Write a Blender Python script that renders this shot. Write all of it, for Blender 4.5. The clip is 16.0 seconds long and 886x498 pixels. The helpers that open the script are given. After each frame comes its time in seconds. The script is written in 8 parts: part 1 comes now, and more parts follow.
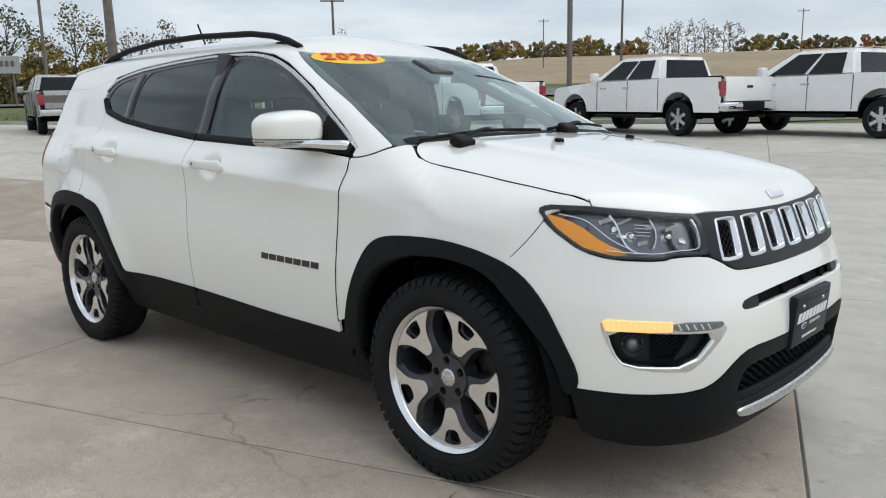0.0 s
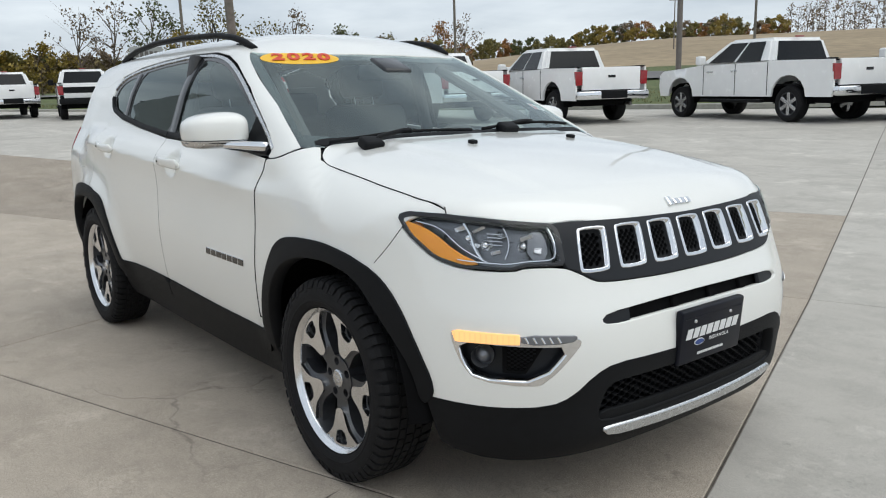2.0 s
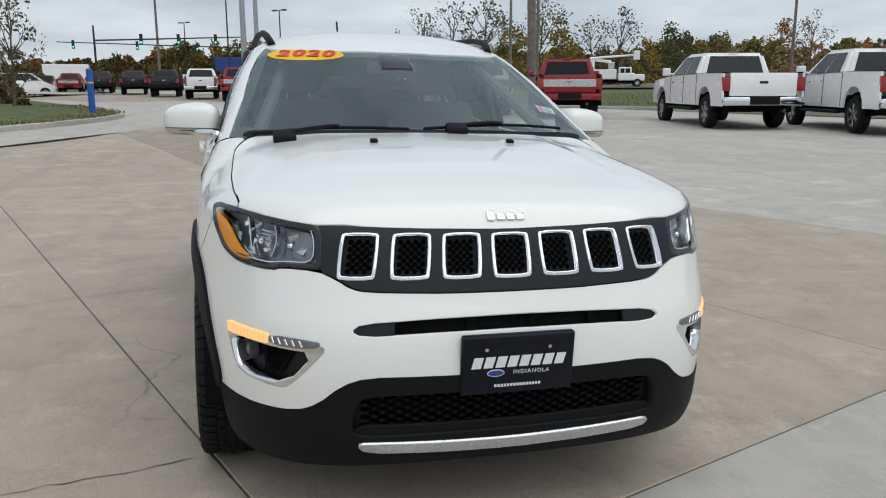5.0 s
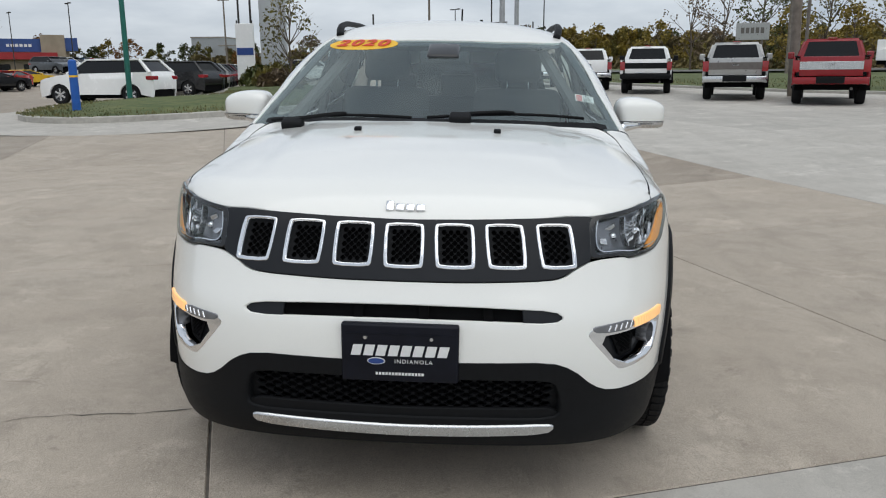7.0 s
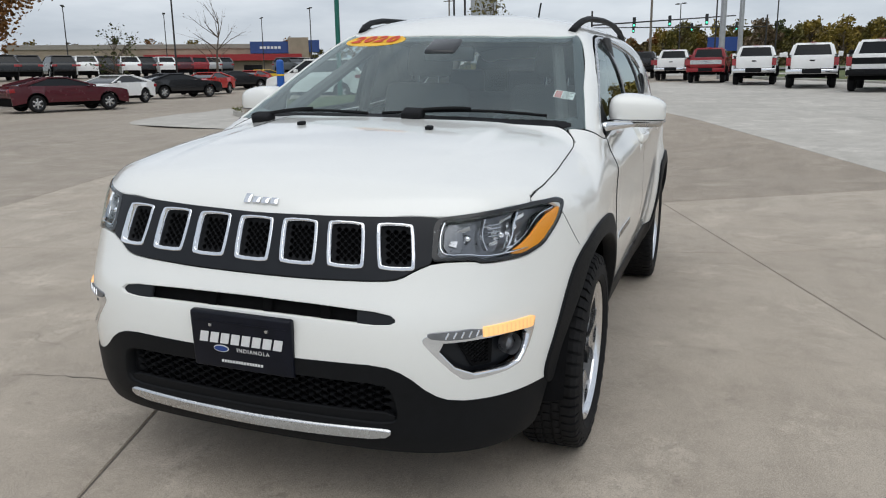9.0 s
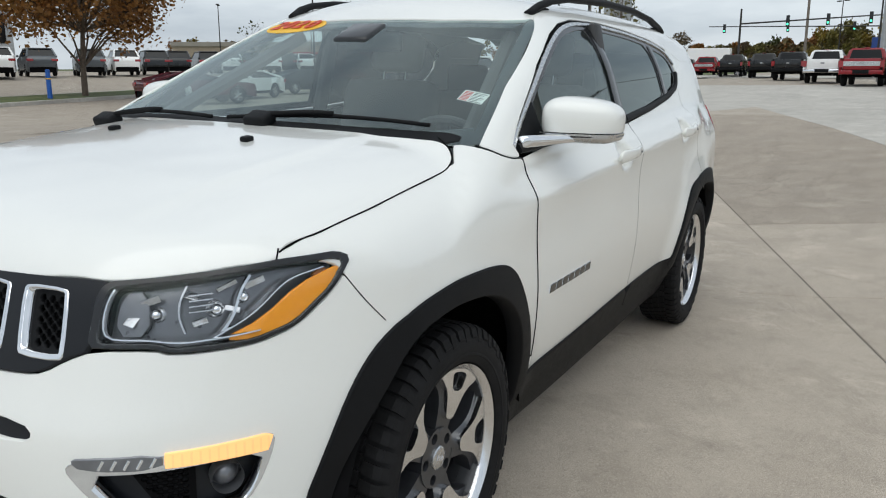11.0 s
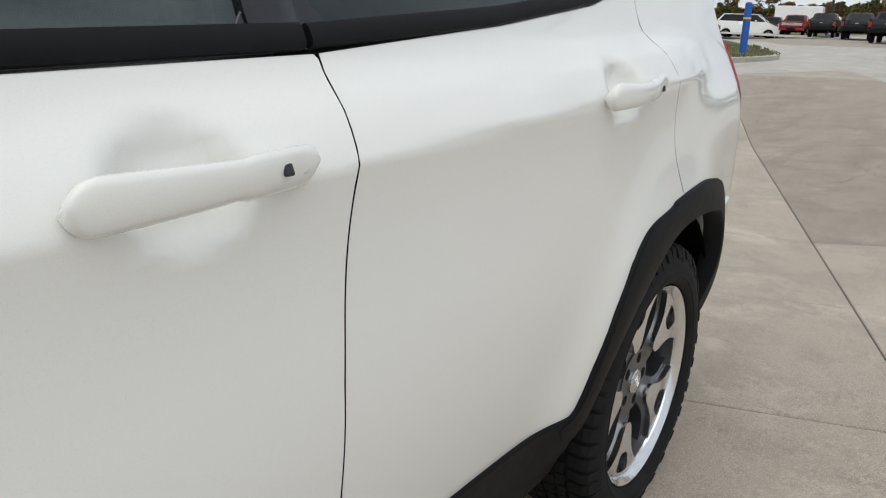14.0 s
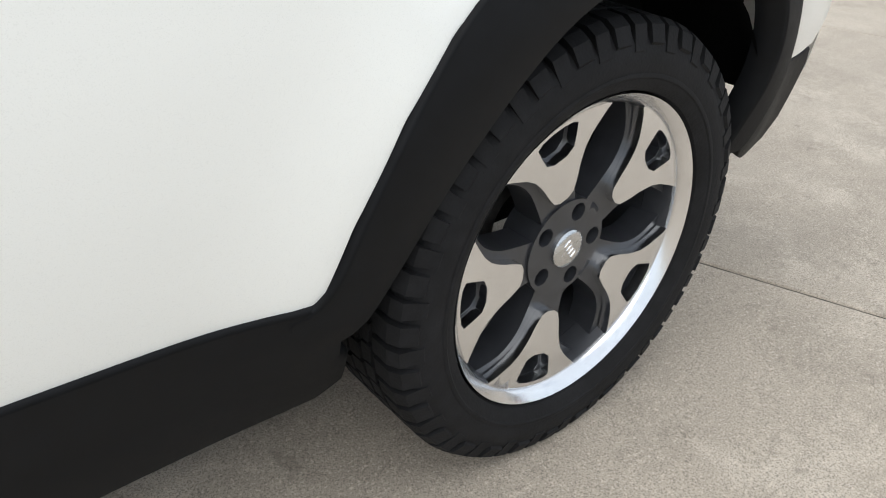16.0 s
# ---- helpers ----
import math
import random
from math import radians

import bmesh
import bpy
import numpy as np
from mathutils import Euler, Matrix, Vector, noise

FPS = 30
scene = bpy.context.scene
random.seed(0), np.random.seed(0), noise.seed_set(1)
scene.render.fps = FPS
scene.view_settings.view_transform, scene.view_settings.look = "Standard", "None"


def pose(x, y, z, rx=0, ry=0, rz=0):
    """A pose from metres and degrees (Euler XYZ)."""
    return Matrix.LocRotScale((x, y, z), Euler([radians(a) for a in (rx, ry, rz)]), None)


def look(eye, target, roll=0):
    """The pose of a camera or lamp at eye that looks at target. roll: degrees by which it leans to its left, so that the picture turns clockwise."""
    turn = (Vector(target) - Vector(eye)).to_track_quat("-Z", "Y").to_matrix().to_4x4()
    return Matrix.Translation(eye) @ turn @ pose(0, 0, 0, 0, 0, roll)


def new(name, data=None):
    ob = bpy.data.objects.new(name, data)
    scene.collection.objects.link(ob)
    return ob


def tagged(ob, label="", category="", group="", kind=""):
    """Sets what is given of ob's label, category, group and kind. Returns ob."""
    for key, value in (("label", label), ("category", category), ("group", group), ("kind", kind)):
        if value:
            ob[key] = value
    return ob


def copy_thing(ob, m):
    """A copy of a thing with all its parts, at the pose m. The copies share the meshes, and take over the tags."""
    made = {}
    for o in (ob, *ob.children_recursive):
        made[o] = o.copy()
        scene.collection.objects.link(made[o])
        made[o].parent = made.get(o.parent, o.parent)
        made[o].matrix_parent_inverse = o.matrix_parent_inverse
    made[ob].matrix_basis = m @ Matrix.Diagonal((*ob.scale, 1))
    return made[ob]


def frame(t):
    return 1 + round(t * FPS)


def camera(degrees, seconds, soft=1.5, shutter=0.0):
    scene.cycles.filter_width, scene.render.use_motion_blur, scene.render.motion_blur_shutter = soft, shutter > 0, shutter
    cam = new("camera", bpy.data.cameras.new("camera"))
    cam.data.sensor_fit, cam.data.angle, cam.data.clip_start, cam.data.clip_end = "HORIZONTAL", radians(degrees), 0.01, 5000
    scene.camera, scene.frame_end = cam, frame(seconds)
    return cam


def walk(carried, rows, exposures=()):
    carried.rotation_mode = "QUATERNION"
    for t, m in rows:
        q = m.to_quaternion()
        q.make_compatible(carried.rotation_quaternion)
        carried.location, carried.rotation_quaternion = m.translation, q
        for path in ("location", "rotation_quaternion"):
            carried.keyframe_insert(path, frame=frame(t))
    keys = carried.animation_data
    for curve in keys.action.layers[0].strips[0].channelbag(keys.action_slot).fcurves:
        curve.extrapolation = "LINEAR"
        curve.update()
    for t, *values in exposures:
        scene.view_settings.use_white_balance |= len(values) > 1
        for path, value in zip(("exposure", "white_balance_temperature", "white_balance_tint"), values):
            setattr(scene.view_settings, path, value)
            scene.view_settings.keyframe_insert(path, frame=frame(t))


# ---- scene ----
cam = camera(58.6, 16.0, soft=1.1)
PATH = [
    (0, (2.981, -2.649, 1.292), (1.652, -1.203, 0.913), -1.10),
    (0.5, (3.099, -2.556, 1.310), (1.736, -1.145, 0.922), -1.41),
    (1, (3.254, -2.423, 1.306), (1.839, -1.067, 0.910), -1.74),
    (1.5, (3.365, -2.270, 1.318), (1.890, -0.982, 0.912), -1.85),
    (2, (3.497, -2.080, 1.335), (1.960, -0.868, 0.925), -1.72),
    (2.5, (3.695, -1.860, 1.338), (2.094, -0.733, 0.930), -1.34),
    (3, (3.836, -1.664, 1.337), (2.168, -0.636, 0.936), -0.82),
    (3.2, (3.855, -1.566, 1.324), (2.161, -0.580, 0.927), -0.71),
    (5.3, (4.168, -0.610, 1.314), (2.259, -0.175, 0.905), 0.05),
    (5.5, (4.200, -0.522, 1.315), (2.281, -0.141, 0.901), 0.19),
    (6, (4.260, -0.227, 1.307), (2.319, -0.007, 0.882), 0.03),
    (6.5, (4.252, 0.028, 1.313), (2.301, 0.077, 0.876), -0.08),
    (7, (4.239, 0.266, 1.329), (2.291, 0.140, 0.891), -0.45),
    (7.5, (4.254, 0.529, 1.324), (2.323, 0.242, 0.889), -0.68),
    (8, (4.193, 0.767, 1.311), (2.288, 0.338, 0.876), -0.85),
    (8.5, (4.098, 1.007, 1.313), (2.225, 0.458, 0.878), -0.88),
    (9, (3.986, 1.264, 1.308), (2.147, 0.611, 0.871), -0.79),
    (9.2, (3.917, 1.347, 1.304), (2.093, 0.653, 0.865), -0.76),
    (11.3, (2.663, 1.743, 1.274), (0.980, 0.751, 0.843), -0.34),
    (11.5, (2.507, 1.743, 1.255), (0.836, 0.730, 0.829), -0.56),
    (12, (2.113, 1.718, 1.237), (0.466, 0.666, 0.808), -0.68),
    (12.5, (1.685, 1.622, 1.222), (0.058, 0.545, 0.778), -0.25),
    (13, (1.247, 1.547, 1.184), (-0.366, 0.458, 0.720), 0.03),
    (13.5, (0.811, 1.478, 1.149), (-0.791, 0.391, 0.650), 0.72),
    (14, (0.380, 1.422, 1.121), (-1.210, 0.343, 0.566), 1.98),
    (14.5, (-0.006, 1.391, 1.100), (-1.559, 0.305, 0.461), 2.61),
    (15, (-0.299, 1.372, 1.052), (-1.768, 0.240, 0.304), 2.38),
    (15.5, (-0.482, 1.417, 0.953), (-1.777, 0.193, 0.044), 2.15),
    (16, (-0.536, 1.481, 0.890), (-1.649, 0.168, -0.128), 1.63),
]
walk(cam, [(t, look(eye, target, roll)) for t, eye, target, roll in PATH],
     [(0, .29, 6500, 6), (3, .20, 6500, 6), (5.5, .07, 6500, 7), (9, .10, 6500, 8), (11.5, .19, 6500, 5), (13, .24, 6600, 7), (14.5, .20, 6800, 8), (15, .13, 6900, 7), (15.5, .40, 6600, 7), (16, .82, 6550, 7)])

# ---------------------------------------------------------------- world and sun
world = bpy.data.worlds.new("overcast_sky")
world.use_nodes = True
scene.world = world
wn, wl = world.node_tree.nodes, world.node_tree.links
wn.clear()
w_out, w_bg, w_mix = wn.new("ShaderNodeOutputWorld"), wn.new("ShaderNodeBackground"), wn.new("ShaderNodeMix")
w_sky, w_tc, w_map = wn.new("ShaderNodeTexSky"), wn.new("ShaderNodeTexCoord"), wn.new("ShaderNodeMapping")
w_noise, w_ramp, w_scale = wn.new("ShaderNodeTexNoise"), wn.new("ShaderNodeValToRGB"), wn.new("ShaderNodeVectorMath")
w_sky.sky_type, w_sky.sun_disc = "NISHITA", False
w_sky.sun_elevation, w_sky.sun_rotation = radians(52), radians(120)
w_map.inputs["Scale"].default_value = (1.0, 1.6, 6.5)
w_noise.inputs["Scale"].default_value, w_noise.inputs["Detail"].default_value, w_noise.inputs["Roughness"].default_value = 2.2, 7, 0.55
w_ramp.color_ramp.elements[0].position, w_ramp.color_ramp.elements[0].color = 0.32, (0.45, 0.50, 0.59, 1)
w_ramp.color_ramp.elements[1].position, w_ramp.color_ramp.elements[1].color = 0.68, (0.785, 0.825, 0.895, 1)
w_scale.operation = "SCALE"
w_scale.inputs["Scale"].default_value = 0.10
w_mix.data_type, w_mix.inputs["Factor"].default_value = "RGBA", 0.88
wl.new(w_tc.outputs["Generated"], w_map.inputs["Vector"])
wl.new(w_map.outputs["Vector"], w_noise.inputs["Vector"])
wl.new(w_noise.outputs["Fac"], w_ramp.inputs["Fac"])
wl.new(w_sky.outputs["Color"], w_scale.inputs[0])
wl.new(w_scale.outputs["Vector"], w_mix.inputs["A"])
wl.new(w_ramp.outputs["Color"], w_mix.inputs["B"])
wl.new(w_mix.outputs["Result"], w_bg.inputs["Color"])
w_bg.inputs["Strength"].default_value = 0.95
wl.new(w_bg.outputs["Background"], w_out.inputs["Surface"])

sun = new("sun", bpy.data.lights.new("sun", "SUN"))
sun.data.energy, sun.data.angle, sun.data.color = 1.2, radians(75), (1.0, 0.97, 0.93)
sun.matrix_world = look((6, 2.5, 12), (0, 0, 0))

# ---------------------------------------------------------------- materials
def material(name, color, rough=0.5, metal=0.0, vary=0.12, scale=6.0, bump=0.0, bump_scale=60.0, coat=0.0, second=None, stain=0.0, stain_scale=0.7, rvary=0.08, island=0.0, spec=0.5):
    m = bpy.data.materials.new(name)
    m.use_nodes = True
    n, l = m.node_tree.nodes, m.node_tree.links
    b = n["Principled BSDF"]
    b.inputs["Roughness"].default_value, b.inputs["Metallic"].default_value = rough, metal
    b.inputs["Specular IOR Level"].default_value = spec
    b.inputs["Coat Weight"].default_value, b.inputs["Coat Roughness"].default_value = coat, 0.03
    tc = n.new("ShaderNodeTexCoord")
    fine, broad = n.new("ShaderNodeTexNoise"), n.new("ShaderNodeTexNoise")
    fine.inputs["Scale"].default_value, fine.inputs["Detail"].default_value = scale, 8
    broad.inputs["Scale"].default_value, broad.inputs["Detail"].default_value = stain_scale, 6
    l.new(tc.outputs["Object"], fine.inputs["Vector"])
    l.new(tc.outputs["Object"], broad.inputs["Vector"])
    mix, mix2 = n.new("ShaderNodeMix"), n.new("ShaderNodeMix")
    mix.data_type = mix2.data_type = "RGBA"
    lo = [c * (1 - vary) for c in color]
    hi = second or [min(1, c * (1 + vary)) for c in color]
    mix.inputs["A"].default_value, mix.inputs["B"].default_value = (*lo, 1), (*hi, 1)
    ramp = n.new("ShaderNodeMapRange")
    ramp.inputs["From Min"].default_value, ramp.inputs["From Max"].default_value = 0.3, 0.7
    l.new(fine.outputs["Fac"], ramp.inputs["Value"])
    l.new(ramp.outputs["Result"], mix.inputs["Factor"])
    mix2.blend_type = "MULTIPLY"
    ramp2 = n.new("ShaderNodeMapRange")
    ramp2.inputs["From Min"].default_value, ramp2.inputs["From Max"].default_value = 0.35, 0.65
    ramp2.inputs["To Min"].default_value, ramp2.inputs["To Max"].default_value = 0.0, 1.0
    l.new(broad.outputs["Fac"], ramp2.inputs["Value"])
    l.new(ramp2.outputs["Result"], mix2.inputs["Factor"])
    l.new(mix.outputs["Result"], mix2.inputs["A"])
    mix2.inputs["B"].default_value = (1 - stain, 1 - stain, 1 - stain, 1)
    last = mix2.outputs["Result"]
    if island:
        geo, oi, add, hsv, mr = n.new("ShaderNodeNewGeometry"), n.new("ShaderNodeObjectInfo"), n.new("ShaderNodeMath"), n.new("ShaderNodeHueSaturation"), n.new("ShaderNodeMapRange")
        add.operation = "FRACT"
        add2 = n.new("ShaderNodeMath")
        add2.operation = "ADD"
        l.new(geo.outputs["Random Per Island"], add2.inputs[0])
        l.new(oi.outputs["Random"], add2.inputs[1])
        l.new(add2.outputs[0], add.inputs[0])
        mr.inputs["To Min"].default_value, mr.inputs["To Max"].default_value = 1 - island, 1 + island
        l.new(add.outputs[0], mr.inputs["Value"])
        l.new(mr.outputs["Result"], hsv.inputs["Value"])
        l.new(last, hsv.inputs["Color"])
        last = hsv.outputs["Color"]
    l.new(last, b.inputs["Base Color"])
    rr = n.new("ShaderNodeMapRange")
    rr.inputs["To Min"].default_value, rr.inputs["To Max"].default_value = max(0.02, rough - rvary), min(1, rough + rvary)
    l.new(fine.outputs["Fac"], rr.inputs["Value"])
    l.new(rr.outputs["Result"], b.inputs["Roughness"])
    if bump:
        bn, bt = n.new("ShaderNodeBump"), n.new("ShaderNodeTexNoise")
        bt.inputs["Scale"].default_value, bt.inputs["Detail"].default_value = bump_scale, 4
        bn.inputs["Strength"].default_value, bn.inputs["Distance"].default_value = bump, 0.01
        l.new(tc.outputs["Object"], bt.inputs["Vector"])
        l.new(bt.outputs["Fac"], bn.inputs["Height"])
        l.new(bn.outputs["Normal"], b.inputs["Normal"])
    return m


def glass(name, tint, rough=0.0, ior=1.75):
    """A thin tinted pane: clear in part, with mirror gloss on top."""
    m = bpy.data.materials.new(name)
    m.use_nodes = True
    n, l = m.node_tree.nodes, m.node_tree.links
    out = n["Material Output"]
    n.remove(n["Principled BSDF"])
    tr, gl, mx, fr = n.new("ShaderNodeBsdfTransparent"), n.new("ShaderNodeBsdfGlossy"), n.new("ShaderNodeMixShader"), n.new("ShaderNodeLayerWeight")
    pw, ma = n.new("ShaderNodeMath"), n.new("ShaderNodeMath")
    tr.inputs["Color"].default_value = (*tint, 1)
    gl.inputs["Roughness"].default_value, gl.inputs["Color"].default_value = rough, (0.90, 1, 0.98, 1)
    base = ((ior - 1) / (ior + 1)) ** 2
    fr.inputs["Blend"].default_value = 0.5
    pw.operation, ma.operation = "POWER", "MULTIPLY_ADD"
    pw.inputs[1].default_value, ma.inputs[1].default_value, ma.inputs[2].default_value = 5.0, 1 - base, base
    l.new(fr.outputs["Facing"], pw.inputs[0])
    l.new(pw.outputs[0], ma.inputs[0])
    l.new(ma.outputs[0], mx.inputs["Fac"])
    l.new(tr.outputs[0], mx.inputs[1])
    l.new(gl.outputs[0], mx.inputs[2])
    l.new(mx.outputs[0], out.inputs["Surface"])
    return m


def glowing(name, color, strength, base=(0.6, 0.6, 0.6)):
    m = material(name, base, 0.15)
    b = m.node_tree.nodes["Principled BSDF"]
    b.inputs["Emission Color"].default_value, b.inputs["Emission Strength"].default_value = (*color, 1), strength
    return m


PAINT = material("white_car_paint", (0.86, 0.86, 0.825), 0.28, 0, 0.005, 900, coat=1.0, rvary=0.03, stain=0.015, stain_scale=2)
PLASTIC = material("black_grained_plastic", (0.0065, 0.007, 0.0082), 0.58, 0, 0.2, 40, bump=0.10, bump_scale=900, stain=0.12, stain_scale=4, spec=0.17)
GLOSSBLACK = material("gloss_black_plastic", (0.006, 0.0065, 0.008), 0.2, 0, 0.1, 30, coat=0.3)
SLATE = material("slate_grey_plastic", (0.010, 0.0115, 0.015), 0.42, 0, 0.1, 30, bump=0.05, bump_scale=800, spec=0.3)
VOID = material("dark_underbody", (0.004, 0.004, 0.0045), 0.9, 0, 0.3, 20, spec=0.1)
CHROME = material("bright_chrome", (0.82, 0.83, 0.85), 0.09, 1, 0.03, 40, rvary=0.03)
SATIN = material("satin_silver_trim", (0.62, 0.63, 0.64), 0.26, 1, 0.05, 60)
MACHINED = material("machined_alloy", (0.80, 0.805, 0.82), 0.20, 1.0, 0.03, 90, rvary=0.05)
ALLOYGREY = material("dark_grey_alloy_paint", (0.045, 0.047, 0.053), 0.33, 0.35, 0.12, 40, coat=0.3)
RUBBER = material("tyre_rubber", (0.0125, 0.0125, 0.0135), 0.75, 0, 0.3, 50, bump=0.15, bump_scale=250, stain=0.25, stain_scale=9, spec=0.2)
IRON = material("brake_iron", (0.16, 0.15, 0.14), 0.45, 0.9, 0.25, 60)
WINDSHIELD = glass("windshield_glass", (0.80, 0.90, 0.885), 0.0, 2.1)
SIDEGLASS = glass("clear_side_glass", (0.72, 0.80, 0.79), 0.0, 1.9)
DARKGLASS = glass("privacy_glass", (0.045, 0.047, 0.052))
LENS = glass("clear_lens", (0.94, 0.95, 0.96), 0.0, 1.36)
AMBER = material("amber_plastic", (1.0, 0.36, 0.015), 0.35, 0, 0.06, 80, coat=0.3)
LAMPRED = material("red_lamp_plastic", (0.30, 0.008, 0.014), 0.16, 0, 0.15, 30, coat=1.0)
LAMPLIT = glowing("lit_daytime_lamp", (1.0, 0.47, 0.15), 0.62, (0.85, 0.55, 0.25))
CABIN = material("charcoal_cabin_trim", (0.045, 0.046, 0.048), 0.65, 0, 0.2, 30, bump=0.1, bump_scale=400)
CLOTH = material("grey_seat_cloth", (0.10, 0.10, 0.10), 0.85, 0, 0.25, 120, bump=0.2, bump_scale=700)
PLATEBLACK = material("navy_black_plate", (0.006, 0.007, 0.013), 0.4, 0, 0.2, 20, spec=0.2)
LETTER = material("white_lettering", (0.78, 0.78, 0.78), 0.45, 0, 0.05, 60)
STICKERY = material("yellow_sticker", (0.86, 0.50, 0.03), 0.5, 0, 0.06, 8)
STICKERR = material("red_sticker_print", (0.62, 0.06, 0.02), 0.5, 0, 0.06, 30)
PAPER = material("paper_tag", (0.80, 0.80, 0.78), 0.7, 0, 0.04, 60)
TAGRED = material("red_tag_print", (0.6, 0.05, 0.05), 0.6, 0, 0.08, 60)
BADGEBLUE = material("blue_oval_enamel", (0.02, 0.06, 0.25), 0.3, 0, 0.08, 60)

# ---------------------------------------------------------------- mesh helpers
def link_mesh(name, verts, faces, mat, parent=None, label="", smooth=True, mats=None, normals=None):
    me = bpy.data.meshes.new(name)
    me.from_pydata([tuple(map(float, v)) for v in verts], [], [tuple(int(i) for i in f) for f in faces])
    me.update()
    if smooth:
        me.polygons.foreach_set("use_smooth", [True] * len(me.polygons))
    me.materials.append(mat)
    if normals is not None:
        me.normals_split_custom_set_from_vertices([tuple(map(float, v)) for v in normals])
    ob = new(name, me)
    if parent:
        ob.parent = parent
    return tagged(ob, label) if label else ob


def part(name, bm, mat, parent=None, label="", smooth=False):
    """Links a bmesh as one mesh object under a thing or part."""
    me = bpy.data.meshes.new(name)
    bmesh.ops.recalc_face_normals(bm, faces=bm.faces[:])
    bm.to_mesh(me)
    bm.free()
    me.materials.append(mat)
    if smooth:
        me.polygons.foreach_set("use_smooth", [True] * len(me.polygons))
        me.set_sharp_from_angle(angle=radians(40))
    ob = new(name, me)
    if parent:
        ob.parent = parent
    return tagged(ob, label) if label else ob


def thing(name, label, category, group="", kind="", m=None):
    ob = tagged(new(name), label, category, group, kind)
    if m is not None:
        ob.matrix_world = m
    return ob


def box(bm, x0, x1, y0, y1, z0, z1, bevel=0.0, m=None, seg=2):
    r = bmesh.ops.create_cube(bm, size=1)
    vs = r["verts"]
    for v in vs:
        v.co = Vector(((x0 + x1) / 2 + v.co.x * (x1 - x0), (y0 + y1) / 2 + v.co.y * (y1 - y0), (z0 + z1) / 2 + v.co.z * (z1 - z0)))
    if bevel:
        es = {e for v in vs for e in v.link_edges}
        r = bmesh.ops.bevel(bm, geom=list(es), offset=bevel, segments=seg, affect="EDGES", profile=0.5)
        vs = list({v for f in r["faces"] for v in f.verts} | {v for v in vs if v.is_valid})
    if m is not None:
        bmesh.ops.transform(bm, matrix=m, verts=[v for v in vs if v.is_valid])
    return bm


def rod(bm, a, b, r0, r1=None, n=10):
    a, b = Vector(a), Vector(b)
    d = b - a
    q = d.to_track_quat("Z", "Y").to_matrix().to_4x4()
    bmesh.ops.create_cone(bm, cap_ends=True, segments=n, radius1=r0, radius2=r0 if r1 is None else r1, depth=d.length, matrix=Matrix.Translation((a + b) / 2) @ q)
    return bm


def tube(name, pts, r, mat, parent=None, label="", n=8, flat=1.0):
    """A tube along a run of points."""
    P = [Vector(p) for p in pts]
    verts, faces = [], []
    for i, p in enumerate(P):
        d = (P[min(i + 1, len(P) - 1)] - P[max(i - 1, 0)]).normalized()
        s = d.cross(Vector((0, 0, 1)))
        s = s.normalized() if s.length > 1e-4 else Vector((1, 0, 0))
        u = s.cross(d)
        for k in range(n):
            a = 2 * math.pi * k / n
            verts.append(p + s * (math.cos(a) * r) + u * (math.sin(a) * r * flat))
    for i in range(len(P) - 1):
        for k in range(n):
            faces.append((i * n + k, i * n + (k + 1) % n, (i + 1) * n + (k + 1) % n, (i + 1) * n + k))
    faces.append(tuple(range(n))[::-1])
    faces.append(tuple((len(P) - 1) * n + k for k in range(n)))
    return link_mesh(name, verts, faces, mat, parent, label)


def lathe(bm, profile, n=48, m=None):
    """Turns (radius, offset) pairs about the y axis."""
    rings = []
    for r, y in profile:
        rings.append([bm.verts.new((r * math.cos(2 * math.pi * k / n), y, r * math.sin(2 * math.pi * k / n))) for k in range(n)])
    for a, b in zip(rings, rings[1:]):
        for k in range(n):
            bm.faces.new((a[k], a[(k + 1) % n], b[(k + 1) % n], b[k]))
    return bm


def rounded(pts, times=2, cut=0.035):
    """Eases the corners of a closed outline, cutting no more than cut off an edge."""
    P = [np.array(p, float) for p in pts]
    for k in range(times):
        Q = []
        for a, b in zip(P, P[1:] + P[:1]):
            L = np.linalg.norm(b - a)
            t = min(0.25, cut * 0.55 ** k / max(L, 1e-9))
            Q += [a + (b - a) * t, b + (a - b) * t]
        P = Q
    return np.array(P)


def resampled(P, step):
    out = []
    for a, b in zip(P, np.roll(P, -1, 0)):
        k = max(1, int(np.ceil(np.linalg.norm(b - a) / step)))
        out += [a + (b - a) * i / k for i in range(k)]
    keep = [out[0]]
    for q in out[1:]:
        if np.linalg.norm(q - keep[-1]) > step * 0.12:
            keep.append(q)
    return np.array(keep)


def area2(P):
    x, y = P[:, 0], P[:, 1]
    return float((x * np.roll(y, -1) - np.roll(x, -1) * y).sum())


def inset(P, d):
    """Moves an outline inwards by d."""
    s = 1 if area2(P) > 0 else -1
    e = np.roll(P, -1, 0) - P
    n = np.stack([-e[:, 1], e[:, 0]], 1) * s
    n /= np.linalg.norm(n, axis=1, keepdims=True) + 1e-12
    m = n + np.roll(n, 1, 0)
    m /= np.maximum((m * m).sum(1, keepdims=True) / 2, 0.5)
    return P + m * d


